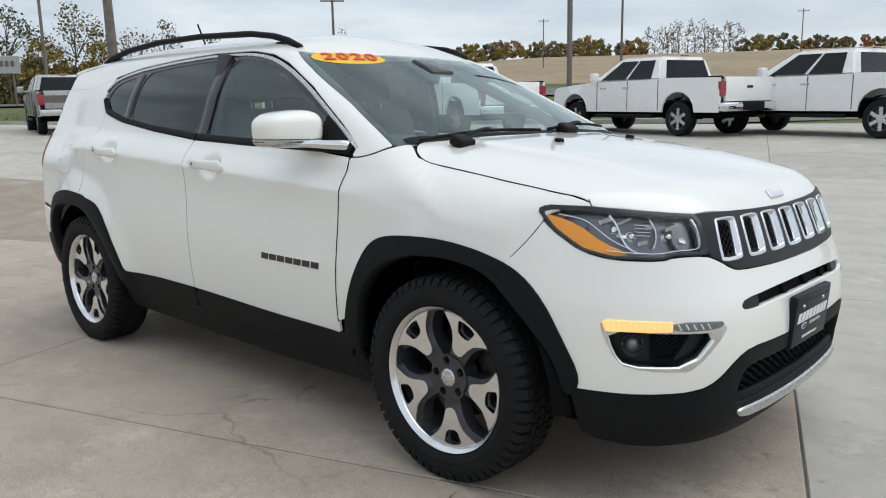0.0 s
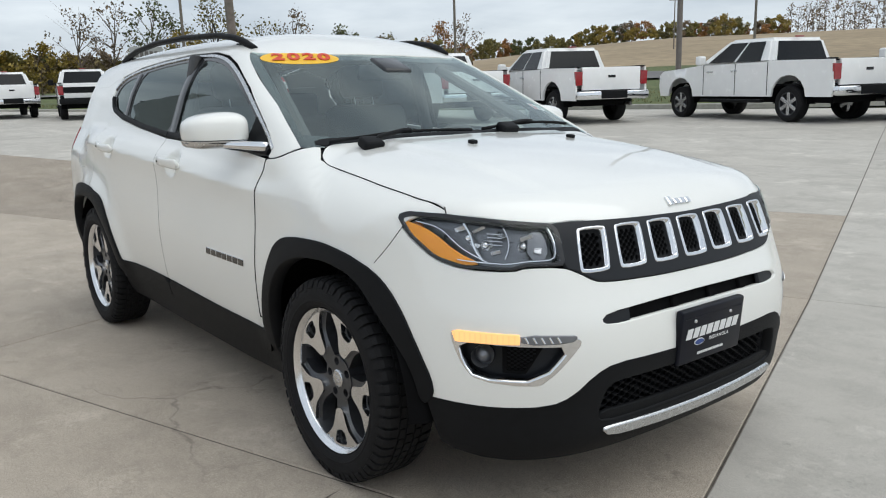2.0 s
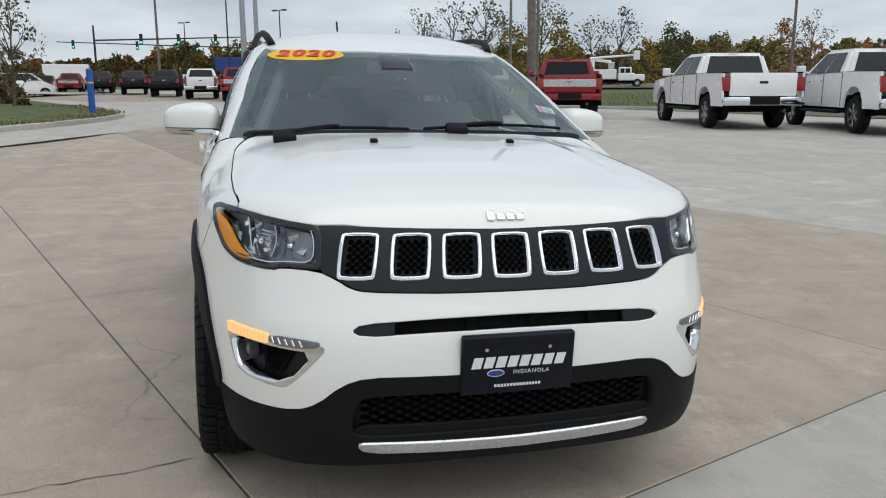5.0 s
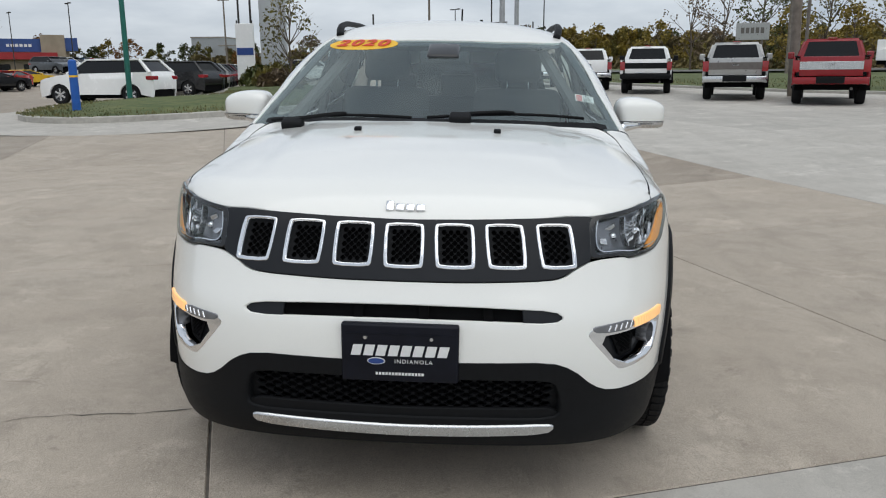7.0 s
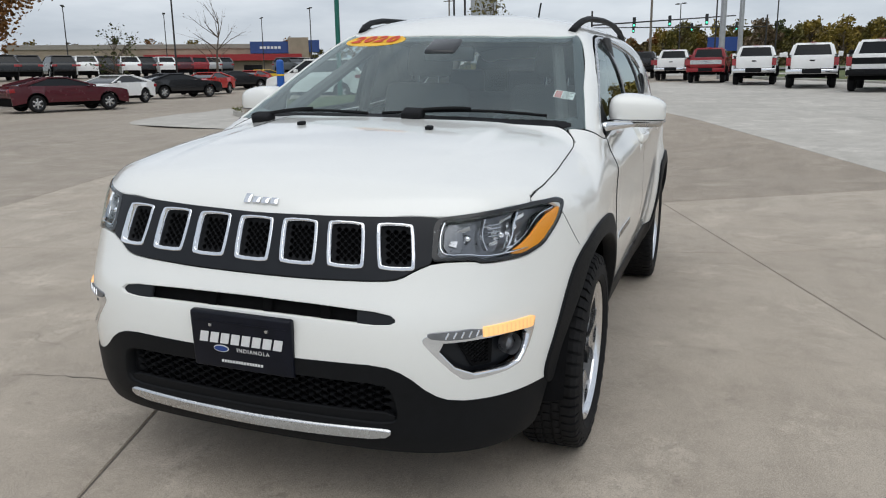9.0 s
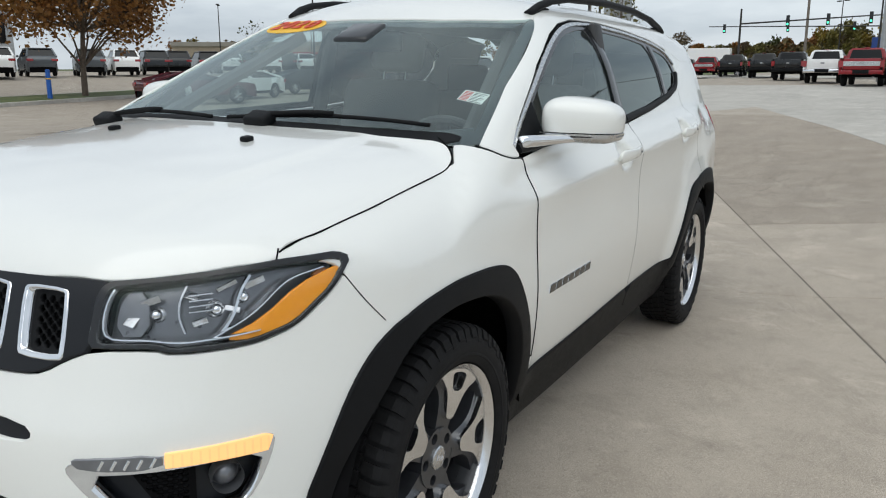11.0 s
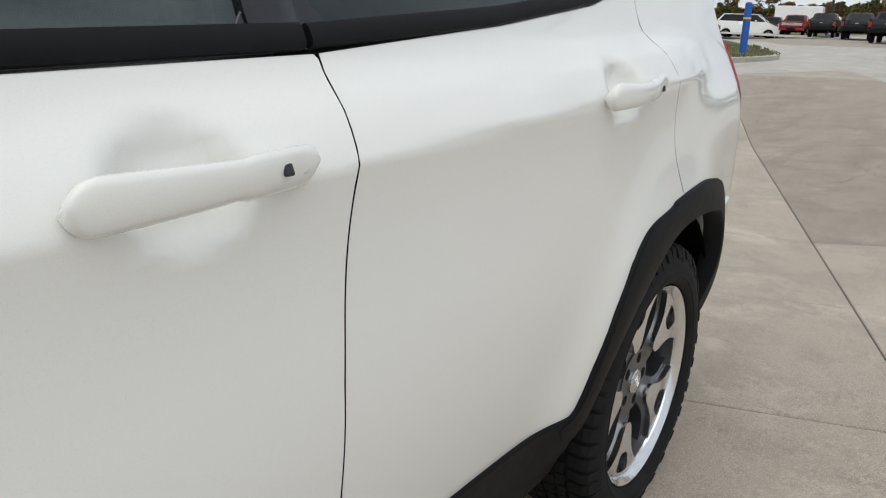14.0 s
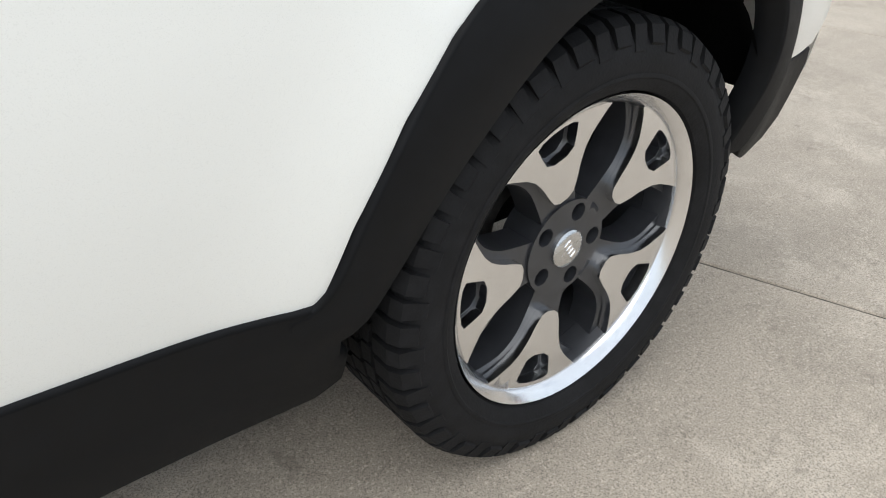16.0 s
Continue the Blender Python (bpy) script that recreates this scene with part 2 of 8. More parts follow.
def within(P, q):
    """Which of the points q lie inside outline P."""
    x, y = q[:, 0][:, None], q[:, 1][:, None]
    a, b = P, np.roll(P, -1, 0)
    c = (a[:, 1] > y) != (b[:, 1] > y)
    xs = a[:, 0] + (y - a[:, 1]) * (b[:, 0] - a[:, 0]) / np.where(b[:, 1] == a[:, 1], 1e-12, b[:, 1] - a[:, 1])
    return ((c & (x < xs)).sum(1) % 2) == 1


def filled(outline, holes, step):
    """Triangles that fill an outline with holes: points, faces, boundary loops."""
    from mathutils.geometry import delaunay_2d_cdt
    loops = [outline, *holes]
    pts, edges, runs = [], [], []
    for L in loops:
        k = len(pts)
        pts += list(L)
        runs.append(list(range(k, k + len(L))))
        edges += [(k + i, k + (i + 1) % len(L)) for i in range(len(L))]
    lo, hi = outline.min(0), outline.max(0)
    gx, gy = np.meshgrid(np.arange(lo[0], hi[0], step), np.arange(lo[1], hi[1], step * 0.87))
    gx = gx + (np.arange(gx.shape[0]) % 2)[:, None] * step / 2
    g = np.stack([gx.ravel(), gy.ravel()], 1)
    ok = within(outline, g)
    for h in holes:
        ok &= ~within(h, g)
    g = g[ok]
    allb = np.array(pts)
    if len(g):
        near = np.min(np.linalg.norm(g[:, None] - allb[None], axis=2), axis=1) if len(g) * len(allb) < 4e6 else np.ones(len(g))
        g = g[near > step * 0.45]
    res = delaunay_2d_cdt([Vector(map(float, p)) for p in pts] + [Vector(map(float, p)) for p in g], edges, [], 0, 1e-7)
    co, fs, orig = np.array([tuple(v) for v in res[0]]), res[2], res[3]
    back = {}
    for i, o in enumerate(orig):
        for j in o:
            back[j] = i
    F = np.array([f for f in fs if len(f) == 3])
    cen = co[F].mean(1)
    ok = within(outline, cen)
    for h in holes:
        ok &= ~within(h, cen)
    F = F[ok]
    A = co[F]
    sgn = (A[:, 1, 0] - A[:, 0, 0]) * (A[:, 2, 1] - A[:, 0, 1]) - (A[:, 2, 0] - A[:, 0, 0]) * (A[:, 1, 1] - A[:, 0, 1])
    F[sgn < 0] = F[sgn < 0][:, ::-1]
    return co, F, [[back[i] for i in r] for r in runs]

# ---------------------------------------------------------------- the car's body as a smooth field
def curve(x, pts):
    """Smooth curve (Catmull-Rom/Hermite) through (position, value) pairs, vectorised."""
    px = np.array([p[0] for p in pts], float); py = np.array([p[1] for p in pts], float)
    d = np.diff(py) / np.diff(px)
    m = np.concatenate([[d[0]], (d[:-1] + d[1:]) / 2, [d[-1]]])
    x = np.asarray(x, float)
    i = np.clip(np.searchsorted(px, x) - 1, 0, len(px) - 2)
    h = px[i + 1] - px[i]; t = np.clip((x - px[i]) / h, 0, 1)
    return ((2*t**3-3*t**2+1)*py[i] + (t**3-2*t**2+t)*h*m[i] + (-2*t**3+3*t**2)*py[i+1] + (t**3-t**2)*h*m[i+1])


def smin(a, b, k):
    h = np.clip(0.5 + 0.5*(b-a)/k, 0, 1)
    return b*(1-h) + a*h - k*h*(1-h)


def smax(a, b, k): return -smin(-a, -b, k)
SIDE = [(0.15,.74),(0.25,.785),(0.36,.815),(0.46,.838),(0.58,.857),(0.70,.865),(0.82,.864),(0.92,.862),(0.985,.850),(1.05,.818),(1.12,.780),(1.22,.745),(1.32,.712),(1.42,.660),(1.52,.590),(1.60,.50)]
DOOR = [(0.15,.74),(0.25,.785),(0.36,.815),(0.46,.838),(0.58,.856),(0.68,.8635),(0.76,.862),(0.84,.8575),(0.91,.857),(0.97,.862),(1.03,.872),(1.10,.888),(1.3,.93),(1.6,1.0)]
PLAN = [(-2.3,.80),(-2.05,.925),(-1.7,.982),(-1.2,1.0),(-.5,1.0),(.6,1.0),(1.1,.995),(1.5,.985),(1.8,.965),(2.2,.93)]


def half_width(x, z):
    soft = curve(z, SIDE)
    crease = 0.989 - 0.045*x                    # rising shoulder line
    t = z - crease
    up = .864 - .45*t - 3.0*t*np.abs(t)
    g = np.clip((t - .05)/.06, 0, 1)
    up = up + (soft - up)*g*g*(3 - 2*g)
    low = curve(z - (crease - .985)*np.clip((z - .6)/.3, 0, 1), DOOR)
    door = smin(low, up, .004)
    k = np.clip((1.05 - x)/.35, 0, 1)*np.clip((x + 1.65)/.45, 0, 1)
    k = k*k*(3 - 2*k)
    w = (soft + (door - soft)*k) * curve(x, PLAN)
    for ax in (1.318, -1.318):                   # flared wheel arches
        r = np.hypot(x-ax, z-.345)
        w = w + (0.020 if ax > 0 else 0.031)*np.exp(-((r-.42)/.10)**2)*np.clip((z-.2)/.2,0,1)
    return w


def nose(y, z):
    return curve(z, [(.10,1.985),(.2,2.07),(.3,2.147),(.42,2.172),(.55,2.187),(.66,2.177),(.75,2.147),(.85,2.112),(.93,2.077),(1.0,2.02),(1.1,1.88)]) - .083*y**2 - 1.239*y**6


def bonnet(x, y):
    a = np.abs(y)
    z = curve(x, [(.6,1.16),(1.0,1.148),(1.2,1.132),(1.4,1.112),(1.6,1.088),(1.8,1.055),(1.95,1.022),(2.05,.99),(2.12,.955),(2.25,.87)])
    return z - .035*(a/.7)**2 - .075*(a/.8)**8 + .008*np.clip((.5-a)/.06,0,1)*np.clip((2.0-x)/.3,0,1)


def upper(x, y):
    ws = (3.70 - .335*y**2 - x)/2.23
    roof = curve(x, [(-2.4,1.38),(-2.1,1.49),(-1.8,1.545),(-1.3,1.588),(-.7,1.606),(-.1,1.600),(.3,1.570),(.7,1.50)]) - .06*(np.abs(y)/.55)**2.5
    return smin(ws, roof, .05)


def tail(y, z):
    return curve(z, [(.2,-2.12),(.45,-2.2),(.7,-2.19),(.95,-2.15),(1.1,-2.08),(1.35,-1.93),(1.6,-1.8)]) + .12*y**2 + .5*np.abs(y)**6


def field(x, y, z):
    """Positive inside the body."""
    a = np.abs(y)
    top = smax(bonnet(x, y), upper(x, y), .015)
    f = smin(half_width(x, z) - a, (top - z)*.9, .05)
    f = smin(f, nose(y, z) - x, .045)
    f = smin(f, x - tail(y, z), .06)
    return smin(f, z - .15, .03)


def facing(p):
    e = 1e-3
    g = np.stack([field(*(p + e*v).T) - field(*(p - e*v).T) for v in np.eye(3)], -1)
    return -g/np.linalg.norm(g, axis=-1, keepdims=True)


def reach(o, d, far=6.0, n=240):
    """First places along rays from outside where the body begins."""
    t = np.linspace(0, far, n)
    p = o[:, None] + d[:, None]*t[None, :, None]
    inside = field(p[..., 0], p[..., 1], p[..., 2]) > 0
    i = inside.argmax(1); hit = inside.any(1)
    lo, hi = t[np.maximum(i-1, 0)], t[i]
    for _ in range(24):
        mid = (lo+hi)/2; q = o + d*mid[:, None]
        inn = field(*q.T) > 0
        hi = np.where(inn, mid, hi); lo = np.where(inn, lo, mid)
    return o + d*hi[:, None], hit


ARC = 0.0171          # metres to a degree round the nose


def cast(kind, uv):
    """Places on the body seen along one axis: side (x, z), front (y, z), top (x, y) or round the nose (degrees * ARC, z)."""
    u, v = uv[:, 0], uv[:, 1]
    o0 = np.zeros_like(u)
    if kind == "side":
        o, d = np.stack([u, o0 - 1.3, v], 1), np.stack([o0, o0 + 1, o0], 1)
    elif kind == "front":
        o, d = np.stack([o0 + 2.8, u, v], 1), np.stack([o0 - 1, o0, o0], 1)
    elif kind == "top":
        o, d = np.stack([u, v, o0 + 2.0], 1), np.stack([o0, o0, o0 - 1], 1)
    else:
        a = np.radians(u / ARC)
        o, d = np.stack([1.25 + 1.5 * np.cos(a), 1.5 * np.sin(a), v], 1), np.stack([-np.cos(a), -np.sin(a), o0], 1)
    p, hit = reach(o, d, 1.45, 160)
    return p


SIGN = {"side": 1, "front": 1, "top": 1, "nose": 1}


def shell(name, outline, kind, mat, parent, lift=0.0, depth=0.014, step=0.03, soft=2, gap=0.0015, holes=(), label="", flip=False, smooth_holes=2, edge=0.003, bulge=None, cut=0.035):
    """A panel of the body: an outline laid on the field, with a rolled rim; flip mirrors it to the other side."""
    def prep(P, k, g):
        P = np.array(P, float)
        if kind == "nose":
            P = P * np.array([ARC, 1.0])
        if k:
            P = rounded(P, k, cut)
        P = resampled(P, step * 0.7)
        if area2(P) < 0:
            P = P[::-1]
        return inset(P, g) if g else P
    out = prep(outline, soft, gap)
    hs = [prep(h, smooth_holes, -gap * 0.0) for h in holes]
    co, F, loops = filled(out, hs, step)
    p = cast(kind, co)
    n = facing(p)
    up = np.full(len(p), lift)
    if bulge is not None:
        up = up + bulge(p)
        g = np.stack([(bulge(p + e) - bulge(p - e)) / .004 for e in np.eye(3) * .002], 1)
        g -= n * (g * n).sum(1, keepdims=True)
        base, n = n, n - g
        n /= np.linalg.norm(n, axis=1, keepdims=True)
    else:
        base = n
    verts, norms, faces = list(p + base * up[:, None]), list(n), []
    ok = True
    faces += [tuple(f) if ok else tuple(f[::-1]) for f in F]
    for k, loop in enumerate(loops):
        loop = loop if k == 0 else loop
        m = len(loop)
        cen = np.mean([co[i] for i in loop], 0)
        ring1, ring2 = len(verts), len(verts) + m
        P2 = inset(co[loop] if area2(co[loop]) > 0 else co[loop][::-1], 0)
        tang = np.roll(np.array([verts[i] for i in loop]), -1, 0) - np.roll(np.array([verts[i] for i in loop]), 1, 0)
        base_v = np.array([verts[i] for i in loop])
        base_n = np.array([norms[i] for i in loop])
        outw = np.cross(tang, base_n)
        outw /= np.linalg.norm(outw, axis=1, keepdims=True) + 1e-9
        if (area2(co[loop]) > 0) != ok:
            outw = -outw
        if k > 0:
            outw = -outw if area2(co[loop]) > 0 else outw
            outw = outw
        verts += list(base_v - base_n * edge + outw * edge * 0.8)
        norms += list((base_n + outw * 1.2) / np.linalg.norm(base_n + outw * 1.2, axis=1, keepdims=True))
        verts += list(base_v - base_n * depth + outw * edge * 0.8)
        norms += list(outw)
        for i in range(m):
            j = (i + 1) % m
            for q in ((loop[i], loop[j], ring1 + j, ring1 + i), (ring1 + i, ring1 + j, ring2 + j, ring2 + i)):
                a, b, c = (np.array(verts[t]) for t in q[:3])
                good = np.dot(np.cross(b - a, c - a), np.array(norms[q[2]]) + np.array(norms[q[0]])) > 0
                faces.append(q if good else q[::-1])
    verts, norms = np.array(verts), np.array(norms)
    if flip:
        verts, norms = verts * (1, -1, 1), norms * (1, -1, 1)
        faces = [f[::-1] for f in faces]
    return link_mesh(name, verts, faces, mat, parent, label, normals=norms)


def both(name, outline, kind, mat, parents, **kw):
    return [shell(name, outline, kind, mat, parents[0], **kw), shell(name, outline, kind, mat, parents[1], flip=True, **kw)]


def ribbon(name, pts, kind, mat, parent, width=0.012, lift=0.002, high=0.004, flip=False, label="", step=0.02, ease=3):
    """A raised strip laid along a line on the body."""
    P = np.array(pts, float)
    if kind == "nose":
        P = P * np.array([ARC, 1])
    run = [P[0]]
    for a, b in zip(P, P[1:]):
        k = max(1, int(np.ceil(np.linalg.norm(b - a) / step)))
        run += [a + (b - a) * i / k for i in range(1, k + 1)]
    for _ in range(ease):
        run = [run[0]] + [(a + 2 * b + c) / 4 for a, b, c in zip(run, run[1:], run[2:])] + [run[-1]]
    c = cast(kind, np.array(run))
    n = facing(c)
    t = np.gradient(c, axis=0)
    t /= np.linalg.norm(t, axis=1, keepdims=True)
    s = np.cross(n, t)
    rows = [(-.5, lift - .006), (-.5, lift + high * .4), (-.3, lift + high), (.3, lift + high), (.5, lift + high * .4), (.5, lift - .006)]
    V = np.stack([c + s * (a * width) + n * h for a, h in rows], 1).reshape(-1, 3)
    k = len(rows)
    faces = [(i * k + j, i * k + j + 1, (i + 1) * k + j + 1, (i + 1) * k + j) for i in range(len(c) - 1) for j in range(k - 1)]
    faces += [tuple(range(k))[::-1], tuple((len(c) - 1) * k + j for j in range(k))]
    if flip:
        V = V * (1, -1, 1)
        faces = [f[::-1] for f in faces]
    ob = link_mesh(name, V, faces, mat, parent, label)
    ob.data.set_sharp_from_angle(angle=radians(50))
    return ob


# ---------------------------------------------------------------- the car
SLOPE_X, SLOPE_Y = 0.0138, -0.0239                  # fall of the lot under the car
LEVEL = Matrix(((0.9999, 0.0016, -0.0138, 0), (-0.0013, 0.9997, 0.0239, 0), (0.0138, -0.0239, 0.9996, 0), (0, 0, 0, 1)))
car = thing("white_suv", "white compact SUV with black lower cladding parked on concrete", "car", m=LEVEL)
ARCH_F_OUT = [(0.845, 0.413), (0.863, 0.493), (0.908, 0.614), (0.955, 0.704), (1.005, 0.775), (1.065, 0.808), (1.160, 0.823), (1.315, 0.830), (1.415, 0.822), (1.510, 0.807), (1.621, 0.770), (1.705, 0.691), (1.765, 0.584), (1.825, 0.453)]
ARCH_F_IN = [(0.920, 0.340), (0.935, 0.510), (0.990, 0.640), (1.075, 0.721), (1.195, 0.765), (1.315, 0.776), (1.395, 0.775), (1.530, 0.753), (1.625, 0.658), (1.701, 0.575), (1.752, 0.501), (1.775, 0.394)]
ARCH_R_OUT = [(-0.815, 0.418), (-0.870, 0.434), (-0.905, 0.532), (-0.959, 0.638), (-1.017, 0.717), (-1.067, 0.756), (-1.115, 0.774), (-1.209, 0.789), (-1.213, 0.797), (-1.315, 0.807), (-1.435, 0.813), (-1.545, 0.799), (-1.625, 0.781), (-1.675, 0.738), (-1.715, 0.647), (-1.730, 0.542), (-1.712, 0.440), (-1.702, 0.395)]
ARCH_R_IN = [(-0.900, 0.352), (-0.965, 0.456), (-1.022, 0.551), (-1.095, 0.642), (-1.160, 0.701), (-1.240, 0.733), (-1.360, 0.744), (-1.515, 0.735), (-1.585, 0.712), (-1.640, 0.658), (-1.675, 0.553), (-1.664, 0.440), (-1.656, 0.395)]
DLO_LOW = [(.850, 1.076), (.67, 1.086), (.28, 1.093), (-.186, 1.110), (-.64, 1.142), (-.98, 1.182), (-1.17, 1.222)]
DLO_TOP = [(.868, 1.104), (.75, 1.180), (.63, 1.254), (.52, 1.322), (.37, 1.393), (.296, 1.427), (.17, 1.467), (0, 1.490), (-.3, 1.494), (-.62, 1.479), (-.94, 1.452), (-1.175, 1.412)]
HOOD_EDGE = [(1.055, .665), (1.10, .715), (1.145, .732), (1.283, .738), (1.524, .746), (1.70, .742), (1.79, .728)]

# painted panels
lip = [tuple(q) for q in cast("nose", np.array([(-52.5, .957), (-50, .954), (-44, .945), (-39, .938), (-34.4, .932), (-25, .929), (-16, .924), (-8, .920), (0, .919)]) * (ARC, 1))[:, :2]]
hood = shell("hood", [(a, -b) for a, b in HOOD_EDGE] + [(a, b) for a, b in lip] + [(a, -b) for a, b in lip[::-1][1:]] + [(a, b) for a, b in HOOD_EDGE[::-1]] + [(1.12, .45), (1.17, .2), (1.175, 0), (1.17, -.2), (1.12, -.45)], "top", PAINT, car, soft=2, step=.03, lift=.0, cut=.02)
FENDER = ARCH_F_OUT[1:10] + [(1.602, .776), (1.63, .812), (1.682, .90), (1.70, .935), (1.73, .950), (1.80, .954), (1.825, .962), (1.79, .975), (1.70, .998), (1.524, 1.021), (1.283, 1.052), (1.13, 1.072), (1.085, 1.098), (1.05, 1.118), (1.030, 1.109), (0.965, 1.083), (0.905, 1.070), (0.851, 1.067), (0.857, 1.028), (0.847, 0.953), (0.833, 0.833), (0.823, 0.703), (0.810, 0.583), (0.800, 0.463)]
fenders = both("front_fender", FENDER[::-1], "side", PAINT, (car, car), soft=1, cut=.008, lift=-.0012)
FDOOR = [(0.851, 1.067), (0.857, 1.028), (0.847, 0.953), (0.833, 0.833), (0.823, 0.703), (0.810, 0.583), (0.797, 0.443), (0.797, 0.415), (0.375, 0.419), (-0.225, 0.437), (-0.211, 0.600), (-0.207, 0.751), (-0.210, 0.880), (-0.217, 0.980), (-0.228, 1.050), (-0.235, 1.106), (.28, 1.090), (.67, 1.083)]
dent = lambda xc, zc: (lambda p: -.028 * np.exp(-(np.hypot((p[:, 0] - xc) / .070, (p[:, 2] - zc) / .048)) ** 6))
front_doors = both("front_door", FDOOR, "side", PAINT, (car, car), soft=1, cut=.006, step=.016, bulge=dent(-.012, 1.003))
RDOOR = [(-0.235, 1.106), (-0.228, 1.050), (-0.217, 0.980), (-0.210, 0.880), (-0.207, 0.751), (-0.211, 0.600), (-0.225, 0.437), (-0.535, 0.438), (-0.825, 0.430), (-0.862, 0.426), (-0.897, 0.524), (-0.951, 0.630), (-1.009, 0.709), (-1.059, 0.748), (-1.107, 0.766), (-1.275, 0.786), (-1.245, .93), (-1.205, 1.10), (-1.19, 1.226), (-.98, 1.180), (-.64, 1.140)]
rear_doors = both("rear_door", RDOOR, "side", PAINT, (car, car), soft=1, cut=.006, step=.018, bulge=dent(-.952, 1.038))
QUARTER = [(-1.275, 0.786), (-1.245, .93), (-1.205, 1.10), (-1.19, 1.226), (-1.25, 1.30), (-1.20, 1.41), (-1.4, 1.47), (-1.72, 1.45), (-1.80, 1.25), (-1.86, 1.12), (-1.91, .9), (-1.92, .75), (-1.90, .715), (-1.76, .70), (-1.715, .66), (-1.665, 0.738), (-1.615, 0.769), (-1.535, 0.785), (-1.425, 0.796), (-1.345, 0.790)]
quarters = both("quarter_panel", QUARTER, "side", PAINT, (car, car), soft=1, cut=.006, step=.025, lift=-.001)
REARBUMP = [(-1.720, 0.677), (-1.885, 0.685), (-1.935, 0.690), (-1.925, 0.540), (-1.845, 0.526), (-1.735, 0.542)]
both("rear_bumper_corner", REARBUMP, "side", PAINT, (car, car), soft=1)
both("rear_bumper_lower", [(-1.730, 0.538), (-1.845, 0.521), (-1.925, 0.530), (-1.915, 0.350), (-1.785, 0.340), (-1.718, 0.372), (-1.714, 0.440)], "side", PLASTIC, (car, car), soft=1)
# roof, pillars and rails
RAILSIDE = [(1.015, 1.111), (0.965, 1.087), (0.905, 1.074), (0.860, 1.073), (.872, 1.106), (.76, 1.186), (.64, 1.260), (.53, 1.328), (.38, 1.399), (.30, 1.434), (.17, 1.474), (0, 1.497), (-.3, 1.501), (-.62, 1.486), (-.94, 1.459), (-1.175, 1.42), (-1.41, 1.36), (-1.75, 1.36), (-1.75, 1.45), (-1.3, 1.505), (-.7, 1.527), (0, 1.524), (.16, 1.520), (.25, 1.495), (.50, 1.372), (.73, 1.262), (.88, 1.185), (1.022, 1.112)]
both("roof_side", RAILSIDE, "side", PAINT, (car, car), soft=1, cut=.006, depth=.008, lift=.0005)
roof = shell("roof", [(.318, -.50), (.38, -.25), (.395, 0), (.38, .25), (.318, .50), (.28, .56), (.18, .585), (-.7, .612), (-1.3, .605), (-1.80, .57), (-1.88, .5), (-1.9, 0), (-1.88, -.5), (-1.80, -.57), (-1.3, -.605), (-.7, -.612), (.18, -.585), (.28, -.56)], "top", PAINT, car, soft=1, cut=.02, step=.045, lift=-.001)
shell("windshield", [(1.20, -.3), (1.12, -.5), (1.03, -.762), (.88, -.735), (.73, -.694), (.50, -.642), (.25, -.585), (.335, -.48), (.39, -.25), (.405, 0), (.39, .25), (.335, .48), (.25, .585), (.50, .642), (.73, .694), (.88, .735), (1.03, .762), (1.12, .5), (1.20, .3), (1.22, 0)], "top", WINDSHIELD, car, lift=-.004, depth=.003, step=.05, soft=1, label="tinted windshield").visible_shadow = False
for s in (1, -1):
    ribbon("windshield_edge", [(1.01, .742), (.88, .712), (.73, .671), (.50, .619), (.25, .562)], "top", GLOSSBLACK, car, .040, -.012, .003, flip=s < 0, ease=8)
ribbon("windshield_edge", [(.98, -.72), (1.06, -.60), (1.115, -.42), (1.145, -.2), (1.155, 0), (1.145, .2), (1.115, .42), (1.06, .60), (.98, .72)], "top", GLOSSBLACK, car, .085, -.012, .003, ease=8)
shell("windshield_band", [(.46, -.51), (.32, -.55), (.335, -.50), (.40, -.25), (.415, 0), (.40, .25), (.335, .50), (.32, .55), (.36, .53), (.44, .25), (.45, 0), (.44, -.25), (.375, -.5)], "top", GLOSSBLACK, car, lift=-.007, depth=.002, soft=0)
shell("cowl", [(1.25, -.2), (1.17, -.45), (1.04, -.70), (1.0, -.69), (1.08, -.45), (1.12, -.2), (1.13, 0), (1.12, .2), (1.08, .45), (1.0, .69), (1.04, .70), (1.17, .45), (1.25, .2), (1.26, 0)], "top", PLASTIC, car, lift=-.001, soft=1, label="black cowl grille")
